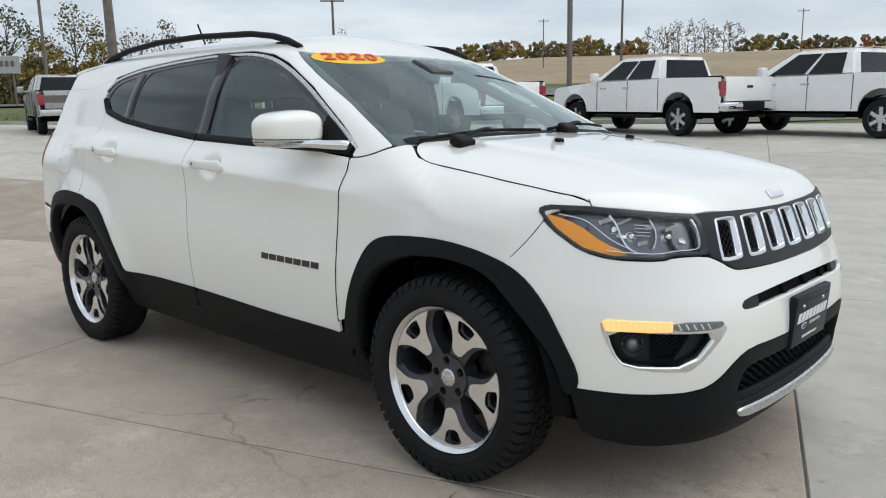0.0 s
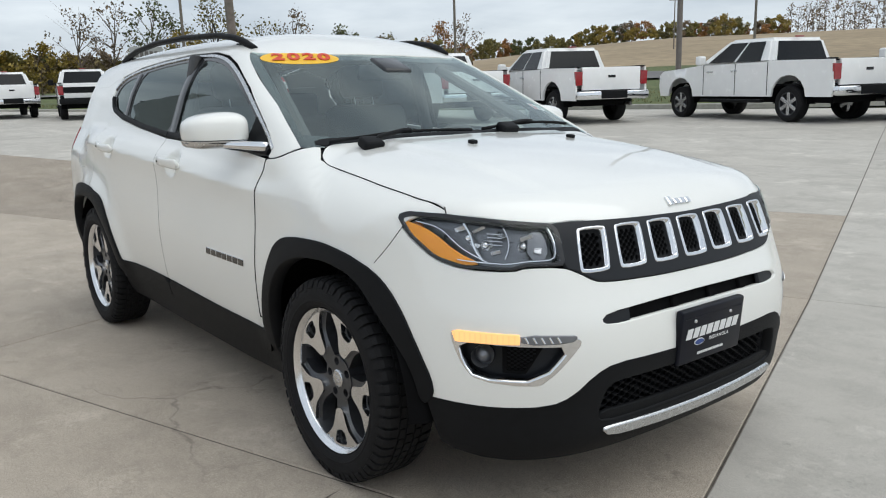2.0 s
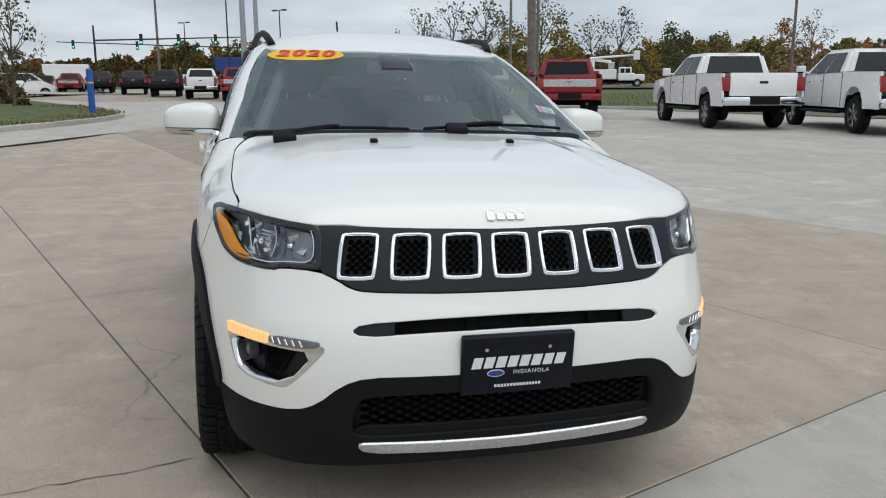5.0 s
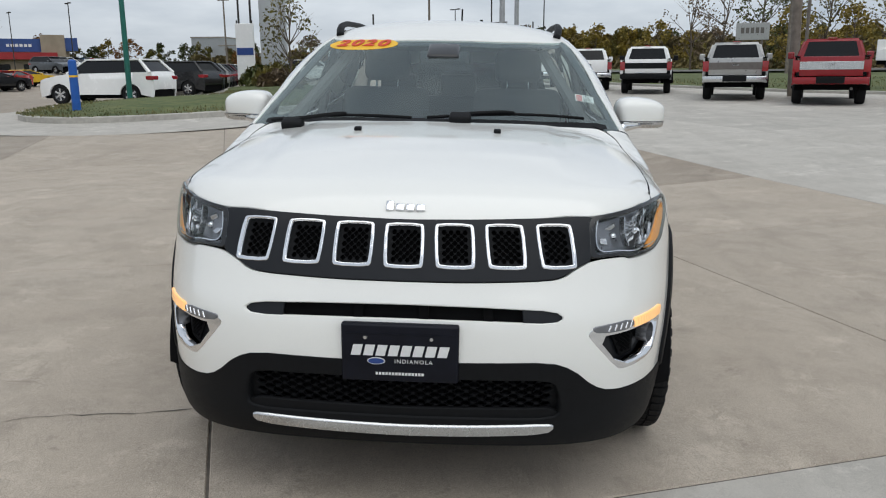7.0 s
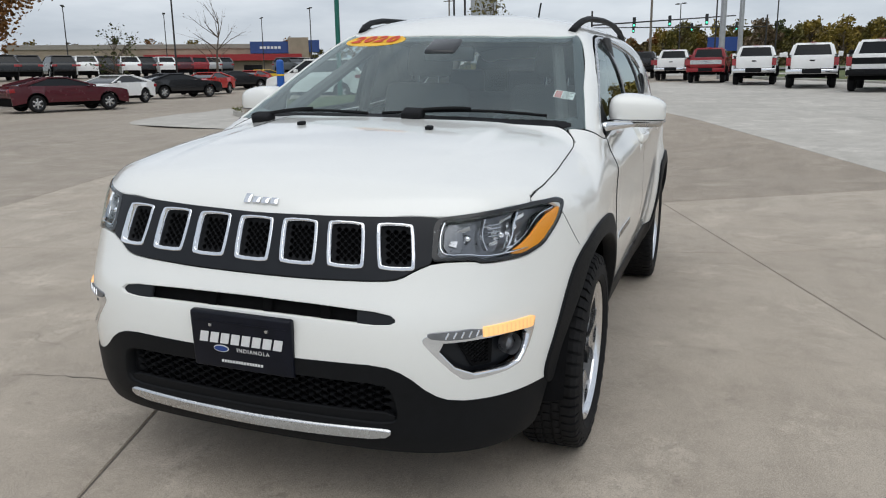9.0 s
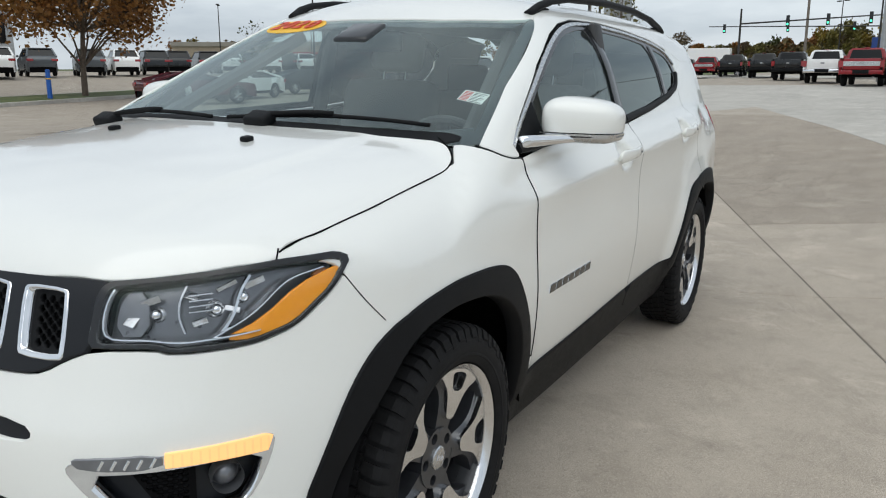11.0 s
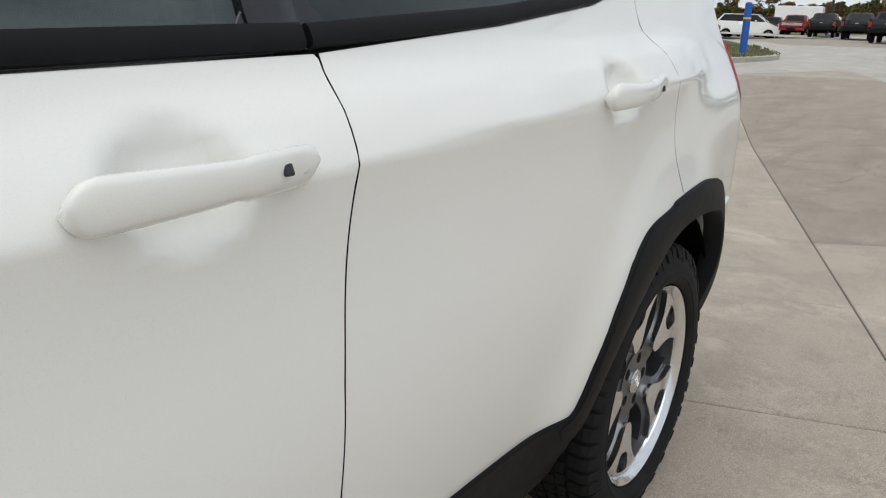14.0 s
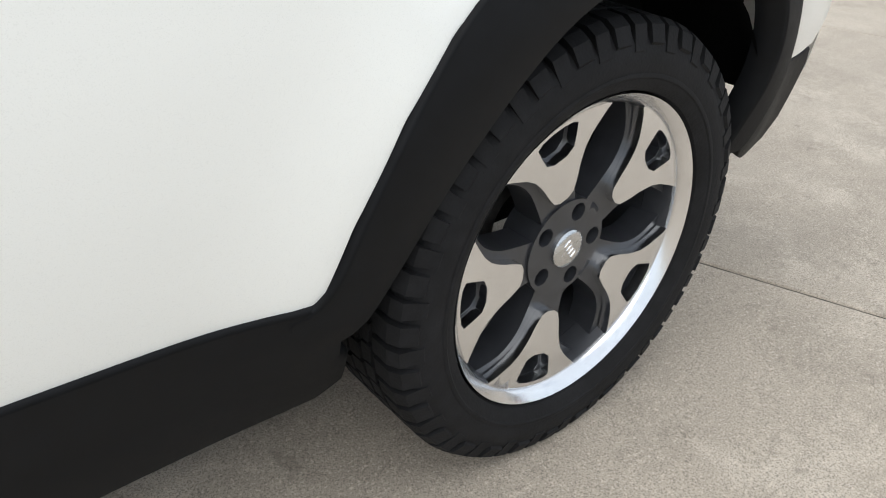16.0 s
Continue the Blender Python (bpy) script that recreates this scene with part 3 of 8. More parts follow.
# side windows
WIN_F = [(.79, 1.122), (.66, 1.205), (.51, 1.298), (.37, 1.363), (.29, 1.398), (.17, 1.437), (0, 1.461), (-.10, 1.465), (-.145, 1.30), (-.165, 1.125), (.28, 1.112)]
WIN_R = [(-.245, 1.128), (-.225, 1.30), (-.20, 1.465), (-.35, 1.464), (-.62, 1.450), (-.86, 1.428), (-.885, 1.30), (-.90, 1.188), (-.64, 1.158)]
WIN_Q = [(-.975, 1.205), (-.960, 1.30), (-.935, 1.415), (-1.10, 1.39), (-1.165, 1.36), (-1.205, 1.30), (-1.165, 1.243)]
for i, s in enumerate((-1, 1)):
    kw = dict(flip=s > 0)
    shell("window_surround", [(.845, 1.080)] + DLO_LOW[1:] + [(-1.235, 1.285), (-1.225, 1.34)] + [(a, b - .006) for a, b in DLO_TOP[:0:-1]] + [(.845, 1.112)], "side", GLOSSBLACK, car, lift=-.004, depth=.004, soft=1, holes=[WIN_F, WIN_R, WIN_Q], smooth_holes=1, step=.05, **kw)
    shell("window", WIN_F, "side", SIDEGLASS, front_doors[i], lift=-.008, depth=.002, soft=1, step=.05, gap=-.004, **kw).visible_shadow = False
    shell("window", WIN_R, "side", DARKGLASS, rear_doors[i], lift=-.008, depth=.002, soft=1, step=.05, gap=-.004, **kw).visible_shadow = False
    shell("quarter_window", WIN_Q, "side", DARKGLASS, car, lift=-.008, depth=.002, soft=1, step=.05, gap=-.004, **kw).visible_shadow = False
    ribbon("door_seam", DLO_TOP[:1] + DLO_TOP[1:], "side", VOID, car, .004, -.003, .003, **kw)
    ribbon("window_moulding", [(a + (.003 if a > .3 else 0), b - (.004 if a > .3 else .0085)) for a, b in DLO_TOP] + [(-1.235, 1.345)], "side", SATIN, car, .016, -.001, .004, label="satin silver window moulding", ease=16, **kw)
    ribbon("frame_backing", [(a, b + .003) for a, b in DLO_TOP] + [(-1.23, 1.36)], "side", VOID, car, .040, -.012, .004, ease=16, **kw)
    ribbon("belt_strip", [(.848, 1.092), (.67, 1.099), (.28, 1.106), (-.216, 1.123)], "side", PLASTIC, front_doors[i], .028, .001, .006, **kw)
    ribbon("belt_strip", [(-.226, 1.1235), (-.64, 1.155), (-.98, 1.196), (-1.17, 1.236), (-1.225, 1.30)], "side", PLASTIC, rear_doors[i], .026, .001, .006, **kw)
    ribbon("door_pillar_cover", [(-.185, 1.13), (-.155, 1.465)], "side", GLOSSBLACK, front_doors[i], .07, -.003, .004, **kw)
    ribbon("door_pillar_cover", [(-.935, 1.205), (-.905, 1.425)], "side", GLOSSBLACK, rear_doors[i], .055, -.003, .004, **kw)
    # roof rail on three feet
    rail = [(.24, .535 * s, 1.500), (.17, .548 * s, 1.533), (.08, .556 * s, 1.556), (-.08, .560 * s, 1.575), (-.5, .565 * s, 1.589), (-.9, .565 * s, 1.585), (-1.25, .558 * s, 1.562), (-1.45, .552 * s, 1.532), (-1.52, .55 * s, 1.51)]
    dense = [tuple(np.array(a) * (1 - t) + np.array(b) * t) for a, b in zip(rail, rail[1:]) for t in (0, .34, .67)] + [rail[-1]]
    rr = tube("roof_rail", dense, .019, PLASTIC, car, "black roof rail", n=10, flat=.75)
    for xx, zz in ((.14, 1.500), (-1.42, 1.50)):
        bm = bmesh.new()
        box(bm, xx - .06, xx + .06, .54 * s - .012, .54 * s + .014, zz - .02, zz + .030, .008)
        part("roof_rail_foot", bm, PLASTIC, rr)
# black wheel arch cladding, sills and rockers
for i, s in enumerate((-1, 1)):
    kw = dict(flip=s > 0)
    flare = lambda p: 0.010 + 0 * p[:, 0]
    shell("front_arch_cladding", ARCH_F_OUT + ARCH_F_IN[::-1], "side", PLASTIC, car, lift=.010, depth=.05, soft=2, step=.025, edge=.005, **kw)
    shell("rear_arch_cladding", ARCH_R_OUT + ARCH_R_IN[::-1], "side", PLASTIC, car, lift=.010, depth=.05, soft=2, step=.025, edge=.005, **kw)
    shell("sill_cladding", [(0.855, 0.423), (0.815, 0.415), (0.375, 0.419), (-0.217, 0.437), (-.214, .345), (.3, .345), (.93, .335), (.92, .37)], "side", PLASTIC, front_doors[i], lift=.008, depth=.02, soft=1, edge=.005, **kw)
    shell("sill_cladding", [(-0.228, 0.437), (-0.535, 0.438), (-0.825, 0.430), (-0.870, 0.435), (-0.890, 0.392), (-0.905, 0.322), (-.55, .345), (-.226, .345)], "side", PLASTIC, rear_doors[i], lift=.008, depth=.02, soft=1, edge=.005, **kw)
    shell("rocker", [(.95, .338), (.3, .342), (-.17, .348), (-.55, .348), (-.92, .338), (-.93, .235), (-.3, .222), (.5, .222), (.93, .235)], "side", PLASTIC, car, lift=.002, depth=.03, soft=1, edge=.008, **kw)
    # inner side, wheel housings and dark structure behind the gaps
    shell("inner_side", [(.96, 1.09), (.90, .9), (.88, .45), (.90, .3), (-.87, .3), (-.83, .45), (-.95, .75), (-1.1, .83), (-1.3, .84), (-1.55, .82), (-1.72, .75), (-1.85, .6), (-1.95, .9), (-1.3, 1.18), (-.98, 1.17), (-.2, 1.10), (.5, 1.08)], "side", VOID, car, lift=-.034, depth=.004, soft=0, step=.06, gap=0, **kw)
    for ax in (1.318, -1.318):
        bm = bmesh.new()
        lathe(bm, [(.47, .62), (.47, .80), (.44, .845)] if ax > 0 else [(.44, .60), (.44, .80), (.41, .85)], 40)
        bmesh.ops.delete(bm, geom=[v for v in bm.verts if v.co.z < (-.04 if ax > 0 else .10)], context="VERTS")
        bmesh.ops.transform(bm, matrix=Matrix.Translation((ax, 0, .345)) @ Matrix.Diagonal((1, s, 1, 1)), verts=bm.verts[:])
        part("wheel_housing", bm, VOID, car, smooth=True)
bm = bmesh.new()
box(bm, -2.0, 1.95, -.60, .60, .24, .30, .01)
box(bm, .95, 1.68, -.60, .60, .30, .92, .02)
box(bm, -1.75, -.95, -.60, .60, .30, .86, .02)
box(bm, 1.68, 1.93, -.55, .55, .26, .80, .03)
box(bm, -2.05, -1.7, -.6, .6, .30, 1.0, .03)
part("underbody", bm, VOID, car)
# tail of the car
def rear_cast(outline, mat, name, lift=0.0):
    P = resampled(np.array(outline, float), .04)
    co, F, loops = filled(P if area2(P) > 0 else P[::-1], [], .045)
    o = np.stack([co[:, 0] * 0 - 3, co[:, 0], co[:, 1]], 1)
    p, hit = reach(o, np.tile([1.0, 0, 0], (len(co), 1)), 2.0, 160)
    return link_mesh(name, p - np.array([lift, 0, 0]), [tuple(f[::-1]) for f in F], mat, car)
rear_cast([(-.76, .45), (.76, .45), (.79, .75), (.79, 1.0), (.76, 1.12), (-.76, 1.12), (-.79, 1.0), (-.79, .75)], PAINT, "tailgate", .002)
rear_cast([(-.66, 1.12), (.66, 1.12), (.56, 1.42), (0, 1.46), (-.55, 1.42)], DARKGLASS, "rear_window", .002)
V, F = [], []
for y in np.linspace(-.56, .56, 17):
    drop = .06 * (abs(y) / .55) ** 2.5
    for x, z in ((-1.62, 1.562), (-1.80, 1.550), (-1.93, 1.533), (-1.96, 1.520), (-1.94, 1.500), (-1.80, 1.500)):
        V.append((x + .10 * abs(y) ** 3, y, z - drop))
for i in range(16):
    for j in range(5):
        F.append((i * 6 + j, i * 6 + j + 1, i * 6 + j + 7, i * 6 + j + 6))
F += [tuple(range(6))[::-1], tuple(96 + j for j in range(6))]
link_mesh("roof_spoiler", V, F, PAINT, car)
# thin dark shut lines between the panels
# this grey paints the soft shade inside the rear door's trailing gap
SEAMGREY = material("shaded_panel_seam", (.28, .28, .27), .6)
for i, s in enumerate((-1, 1)):
    kw = dict(flip=s > 0)
    ribbon("shut_line", [(1.045, .64), (1.07, .69), (1.10, .718), (1.145, .733), (1.283, .739), (1.524, .747), (1.70, .743), (1.80, .731)], "top", VOID, hood, .0034, -.0008, .0014, **kw)
    ribbon("shut_line", [(-53.0, .977), (-52.6, .962), (-52.3, .948)], "nose", VOID, hood, .0035, -.0008, .0014, flip=s > 0)
    ribbon("shut_line", [(0.851, 1.067), (0.857, 1.028), (0.847, 0.953), (0.833, 0.833), (0.823, 0.703), (0.810, 0.583), (0.800, 0.463)], "side", VOID, front_doors[i], .0038, -.0005, .0016, **kw)
    ribbon("shut_line", [(-0.235, 1.106), (-0.228, 1.050), (-0.217, 0.980), (-0.210, 0.880), (-0.207, 0.751), (-0.211, 0.600), (-0.225, 0.437)], "side", VOID, rear_doors[i], .0020, -.0008, .0012, **kw)
    ribbon("shut_line", [(-1.272, .81), (-1.244, .93), (-1.204, 1.10), (-1.19, 1.222)], "side", SEAMGREY, rear_doors[i], .0011, -.0008, .0012, **kw)
    ribbon("shut_line", [(1.025, 1.111), (0.965, 1.084), (0.905, 1.071), (0.853, 1.068)], "side", SLATE, fenders[i], .0016, -.0006, .0012, **kw)
for s in (-1, 1):
    shell("tail_lamp", [(-1.87, 1.12), (-1.92, 1.12), (-1.98, 1.05), (-2.0, .92), (-1.94, .90), (-1.90, .98)], "side", LAMPRED, car, lift=.005, soft=1, flip=s > 0, label="red tail lamp")
# fuel door outline on the passenger side
ribbon("fuel_door_seam", [(-1.44, 1.06), (-1.56, 1.06), (-1.58, 1.03), (-1.58, .93), (-1.55, .90), (-1.44, .90), (-1.41, .93), (-1.41, 1.03), (-1.44, 1.06)], "side", SATIN, quarters[0], .003, -.0015, .001)


# ---------------------------------------------------------------- front end
HL = [(-62.4, .947), (-60.4, .960), (-53, .959), (-44, .948), (-34.4, .934), (-33.3, .915), (-32.5, .824), (-39.2, .825), (-41.0, .814), (-49.5, .816), (-54.5, .837), (-59.6, .896)]
FOG = [(-51.4, .640), (-50, .647), (-32, .634), (-30.6, .624), (-30.8, .606), (-36.3, .505), (-38.5, .496), (-47, .504), (-49.2, .54), (-50.9, .60)]
SLIT = [(-27.2, .668), (-25.6, .690), (-15, .698), (0, .701), (15, .698), (25.6, .690), (27.2, .668), (25.4, .650), (15, .655), (0, .657), (-15, .655), (-25.4, .650)]
LOWER = [(-56.4, .432), (-50, .428), (-44, .428), (-35.5, .437), (-32.0, .462), (-28.2, .520), (-24.5, .543), (-10, .538), (0, .538)]
mir = lambda P: [(-a, b) for a, b in P[::-1]]
opp = lambda P: [(-a, b) for a, b in P]
UPPER = [(-68.9, .770), (-67.2, .806), (-64.0, .875), (-62.6, .939), (-59.8, .890), (-54.5, .831), (-49.5, .810), (-41.0, .808), (-39.2, .819), (-33.2, .818), (-30.2, .798), (-27.6, .773), (-25, .765), (-12, .757), (0, .756)]
ARCHSIDE = [(-66.8, .738), (-64.5, .71), (-62.2, .66), (-59.6, .55), (-57.4, .470)]
bumper_line = UPPER + mir(UPPER)[1:] + opp(ARCHSIDE) + opp(LOWER) + LOWER[::-1][1:] + ARCHSIDE[::-1]
bumper = shell("front_bumper", bumper_line, "nose", PAINT, car, soft=1, step=.03, holes=[FOG, mir(FOG), SLIT], smooth_holes=1, depth=.03)
SLITV = [(a * 1.02, b + (.006 if b > .67 else -.006)) for a, b in SLIT]
shell("upper_intake", SLITV, "nose", VOID, bumper, lift=-.035, depth=.002, soft=0)
for a0, a1 in ((-26.8, -20.5), (20.5, 26.8)):
    shell("intake_blank", [(a0, .655), (a0, .69), (a1, .695), (a1, .652)], "nose", SLATE, bumper, lift=-.012, soft=0)
for a in (-8.5, 3.0, 14.0):
    shell("intake_rib", [(a, .650), (a, .702), (a + 1.6, .702), (a + 1.6, .650)], "nose", VOID, bumper, lift=-.020, soft=0)
# black lower bumper with its mesh and silver strip
LG = [(-27.6, .385), (-26.4, .470), (-24.5, .492), (-10, .492), (0, .492), (10, .492), (24.5, .492), (26.4, .470), (27.6, .385), (26, .362), (0, .360), (-26, .362)]
ARCHLOW = [(-57.2, .470), (-55.5, .40), (-54.4, .33), (-53.4, .285)]
low_line = LOWER + mir(LOWER)[1:] + opp(ARCHLOW)[1:] + [(44, .262), (30, .270), (0, .266), (-30, .270), (-44, .262)] + ARCHLOW[::-1][:-1]
lowb = shell("lower_bumper", low_line, "nose", PLASTIC, car, soft=1, step=.03, lift=.004, depth=.04, holes=[LG], smooth_holes=1, edge=.006, label="black textured lower bumper")


def hexes(u0, u1, v0, v1, w, h, wall, keep):
    """Honeycomb cells over a patch, those wholly inside keep."""
    out = []
    row, v = 0, v0
    while v < v1:
        u = u0 + (w / 2 if row % 2 else 0)
        while u < u1:
            a, b = (w - wall) / 2, (h - wall) / 2
            P = np.array([(u - a, v), (u - a * .45, v - b), (u + a * .45, v - b), (u + a, v), (u + a * .45, v + b), (u - a * .45, v + b)])
            if within(keep, P).all():
                out.append(P)
            u += w
        v += h * .5
        row += 1
    return out


def honeycomb(name, outline, w, h, wall, mat, parent, lift, depth=.012, flip=False):
    """A pierced honeycomb panel laid on the nose; sizes in metres."""
    out = np.array(outline, float) * np.array([ARC, 1])
    if area2(out) < 0:
        out = out[::-1]
    keep = inset(out, wall * .6)
    lo, hi = out.min(0), out.max(0)
    cells = hexes(lo[0], hi[0], lo[1], hi[1], w, h, wall, keep)
    return shell(name, out / np.array([ARC, 1]), "nose", mat, parent, lift=lift, depth=depth, soft=0, step=.012, gap=0, holes=[c / np.array([ARC, 1]) for c in cells], smooth_holes=0, edge=.0008, flip=flip)


shell("lower_intake", LG, "nose", VOID, lowb, lift=-.07, depth=.002, soft=0, gap=-.01)
honeycomb("lower_mesh", LG, .046, .024, .005, PLASTIC, lowb, -.030, .015)
shell("intake_lip", [(-27, .395), (0, .388), (27, .395), (26.2, .358), (0, .352), (-26.2, .358)], "nose", PLASTIC, lowb, lift=-.006, soft=1)
shell("skid_strip", [(-26.4, .346), (-25.0, .351), (-12.5, .343), (0, .339), (12.5, .343), (25.0, .351), (26.4, .346), (25.1, .325), (12.5, .315), (0, .311), (-12.5, .315), (-25.1, .325)], "nose", SATIN, lowb, lift=.016, depth=.02, soft=1, label="silver skid strip", edge=.005)
# grille
GR = [(-33.0, .820), (-34.9, .930), (-33, .936), (-25, .932), (-16, .927), (0, .922)]
GRB = [(0, .760), (-12, .761), (-25, .769), (-27.4, .777), (-30.0, .802)]
grille_line = GR + mir(GR)[1:] + mir(GRB)[:-1] + GRB
SLOTS = []
for k in range(-3, 4):
    yc = .1415 * k
    zc, hh = (.853 + .0015 * abs(k)), .058
    rect = [(-.044, -hh), (-.052, -hh + .010), (-.054, hh - .010), (-.046, hh), (.046, hh), (.054, hh - .010), (.052, -hh + .010), (.044, -hh)]
    x = 2.10 - .083 * yc ** 2 - 1.239 * yc ** 6
    SLOTS.append([(math.degrees(math.atan2(yc + a, x - 1.25)), zc + b) for a, b in rect])
grille = shell("grille", grille_line, "nose", SLATE, car, lift=.003, depth=.02, soft=1, step=.03, holes=SLOTS, smooth_holes=1, label="dark slate grille panel with seven upright slots")
for P in SLOTS:
    cen = np.mean(P, 0)
    out = [tuple(cen + (np.array(q) - cen) * (1.04, 1.035)) for q in P]
    inn = [tuple(cen + (np.array(q) - cen) * (.925, .95) + np.array((0, .002))) for q in P]
    ring = shell("slot_frame", out, "nose", CHROME, grille, lift=.006, depth=.028, soft=1, step=.012, holes=[inn], smooth_holes=1, edge=.003, label="chrome slot frame")
    mesh_o = [tuple(cen + (np.array(q) - cen) * (.93, .95)) for q in P]
    honeycomb("slot_mesh", mesh_o, .0225, .019, .0035, PLASTIC, grille, -.016, .010)
    shell("slot_back", out, "nose", VOID, grille, lift=-.034, depth=.002, soft=0, step=.04)


def spot(kind, u, v, lift=0.0, flip=False, up=(0, 0, 1)):
    """A pose on the body: z out of the surface, y as near up as may be."""
    uv = np.array([[u * (ARC if kind == "nose" else 1), v]])
    p = cast(kind, uv)
    n = Vector(facing(p)[0])
    p = Vector(p[0]) + n * lift
    if flip:
        p.y, n.y = -p.y, -n.y
    yv = Vector(up) - n * n.dot(Vector(up))
    yv.normalize()
    xv = yv.cross(n)
    return Matrix(((xv.x, yv.x, n.x, p.x), (xv.y, yv.y, n.y, p.y), (xv.z, yv.z, n.z, p.z), (0, 0, 0, 1)))


REFLECT = material("lamp_reflector", (0.58, 0.59, 0.61), 0.24, 0.9, 0.05, 30, bump=0.3, bump_scale=35)
HOUSING = material("smoked_lamp_housing", (0.22, 0.225, 0.24), 0.30, 0.7, 0.15, 30)
for s in (-1, 1):
    fl = s > 0
    lamp = shell("headlight", HL, "nose", GLOSSBLACK, car, lift=.004, depth=.05, soft=1, cut=.010, step=.02, flip=fl, holes=[[(-61.4, .942), (-59.6, .950), (-53, .951), (-44, .940), (-35.0, .928), (-34.2, .914), (-33.4, .830), (-39.3, .831), (-41.1, .820), (-49.4, .822), (-54.2, .841), (-59.1, .897)]], smooth_holes=1, label="clear halogen headlight with amber corner")
    shell("housing", HL, "nose", HOUSING, lamp, lift=-.048, depth=.002, soft=1, step=.03, flip=fl)
    shell("turn_signal", [(-61.6, .936), (-59.6, .932), (-55.2, .910), (-50.6, .856), (-46.0, .828), (-49.6, .822), (-54.1, .841), (-59.4, .894)], "nose", AMBER, lamp, lift=-.004, depth=.01, soft=1, step=.015, flip=fl, label="amber turn signal")
    shell("signal_cap", [(-59.4, .934), (-57.7, .932), (-57.1, .921), (-58.6, .919)], "nose", material("brown_signal_cap", (.28, .10, .02), .3), lamp, lift=-.010, soft=1, step=.01, flip=fl)
    for th, zz, ra, rb in ((-48.9, .900, .028, .036), (-45.8, .882, .046, .045), (-39.2, .880, .036, .040)):
        M = spot("nose", th, zz, -.042, fl)
        bm = bmesh.new()
        prof = [(.0001, 0.0), (.25, .003), (.5, .010), (.75, .022), (1.0, .038)]
        lathe(bm, [(r, -y) for r, y in prof], 28)
        bmesh.ops.transform(bm, matrix=M @ Matrix.Rotation(radians(90), 4, "X") @ Matrix.Diagonal((ra, 1, rb, 1)), verts=bm.verts[:])
        part("reflector", bm, REFLECT, lamp, smooth=True)
        bm = bmesh.new()
        bmesh.ops.create_uvsphere(bm, u_segments=12, v_segments=8, radius=.011, matrix=M @ Matrix.Translation((0, 0, .012)))
        part("bulb_shield", bm, CHROME, lamp, smooth=True)
    ribbon("signal_wall", [(-58.4, .936), (-53.6, .924), (-49.6, .868), (-45.2, .834)], "nose", CHROME, lamp, .004, -.028, .026, flip=fl)
    for th, zz, w, h, tilt in ((-50.2, .926, .040, .014, 30), (-47.6, .880, .028, .012, -25), (-47.0, .925, .040, .010, 40), (-43.0, .912, .030, .016, -35), (-38.6, .905, .036, .014, 30), (-36.6, .872, .022, .030, -30), (-44.0, .862, .028, .012, 25)):
        M = spot("nose", th, zz, -.026, fl)
        bm = bmesh.new()
        box(bm, -w / 2, w / 2, -h / 2, h / 2, -.002, .002, .0015, Matrix.Rotation(radians(tilt), 4, "X") @ Matrix.Rotation(radians(tilt * .7), 4, "Z"))
        bmesh.ops.transform(bm, matrix=M, verts=bm.verts[:])
        part("reflector_facet", bm, REFLECT, lamp)
    ribbon("lamp_divider", [(-49.6, .940), (-48.0, .905), (-47.9, .870), (-46.0, .838)], "nose", CHROME, lamp, .008, -.026, .012, flip=fl)
    ribbon("lamp_divider", [(-42.6, .930), (-41.6, .90), (-41.6, .87), (-42.4, .845)], "nose", REFLECT, lamp, .006, -.028, .012, flip=fl)
    for zz in (.905, .895, .885, .875):
        ribbon("lamp_flute", [(-45.4, zz + .008), (-42.8, zz + .006)], "nose", REFLECT, lamp, .004, -.022, .006, flip=fl)
    ribbon("lamp_trim", [(-35.2, .922), (-34.3, .90), (-33.9, .838), (-39.3, .839), (-41.2, .829), (-49.2, .836), (-50.2, .838)], "nose", CHROME, lamp, .0045, -.002, .003, flip=fl, label="thin chrome lamp trim")
    shell("inner_blank", [(-38.6, .842), (-38.2, .925), (-35.3, .921), (-34.6, .843)], "nose", HOUSING, lamp, lift=-.026, soft=1, step=.02, flip=fl)
    shell("lens", HL, "nose", LENS, lamp, lift=.004, depth=.003, soft=1, step=.025, flip=fl, gap=.001).visible_shadow = False
    # fog lamp with its chrome surround and daytime light bar
    fog = shell("fog_lamp_bezel", FOG, "nose", CHROME, car, lift=.001, depth=.03, soft=1, step=.02, flip=fl, holes=[[(-50.4, .616), (-31.7, .611), (-36.9, .508), (-47.3, .507), (-49.3, .55)]], smooth_holes=1, edge=.004, label="chrome fog lamp surround")
    shell("pocket", FOG, "nose", SLATE, fog, lift=-.045, depth=.002, soft=1, flip=fl)
    shell("light_bar", [(-51.0, .640), (-50, .645), (-40.2, .644), (-40.2, .617), (-50.4, .613)], "nose", LAMPLIT, fog, lift=.006, depth=.02, soft=0, step=.015, flip=fl, label="lit amber-white daytime light bar")
    for q in range(12):
        a = -50.4 + q * .86
        ribbon("light_bar_rib", [(a, .641), (a, .617)], "nose", LENS, fog, .004, .006, .003, flip=fl)
    shell("bar_end", [(-40.0, .644), (-32, .640), (-31.2, .633), (-32.3, .619), (-40.0, .617)], "nose", HOUSING, fog, lift=.005, depth=.02, soft=1, step=.015, flip=fl)
    for q in range(5):
        a = -39.4 + q * 1.2
        ribbon("bar_flute", [(a, .638), (a + .5, .622)], "nose", CHROME, fog, .006, .005, .002, flip=fl)
    M = spot("nose", -46.2, .574, -.022, fl)
    bm = bmesh.new()
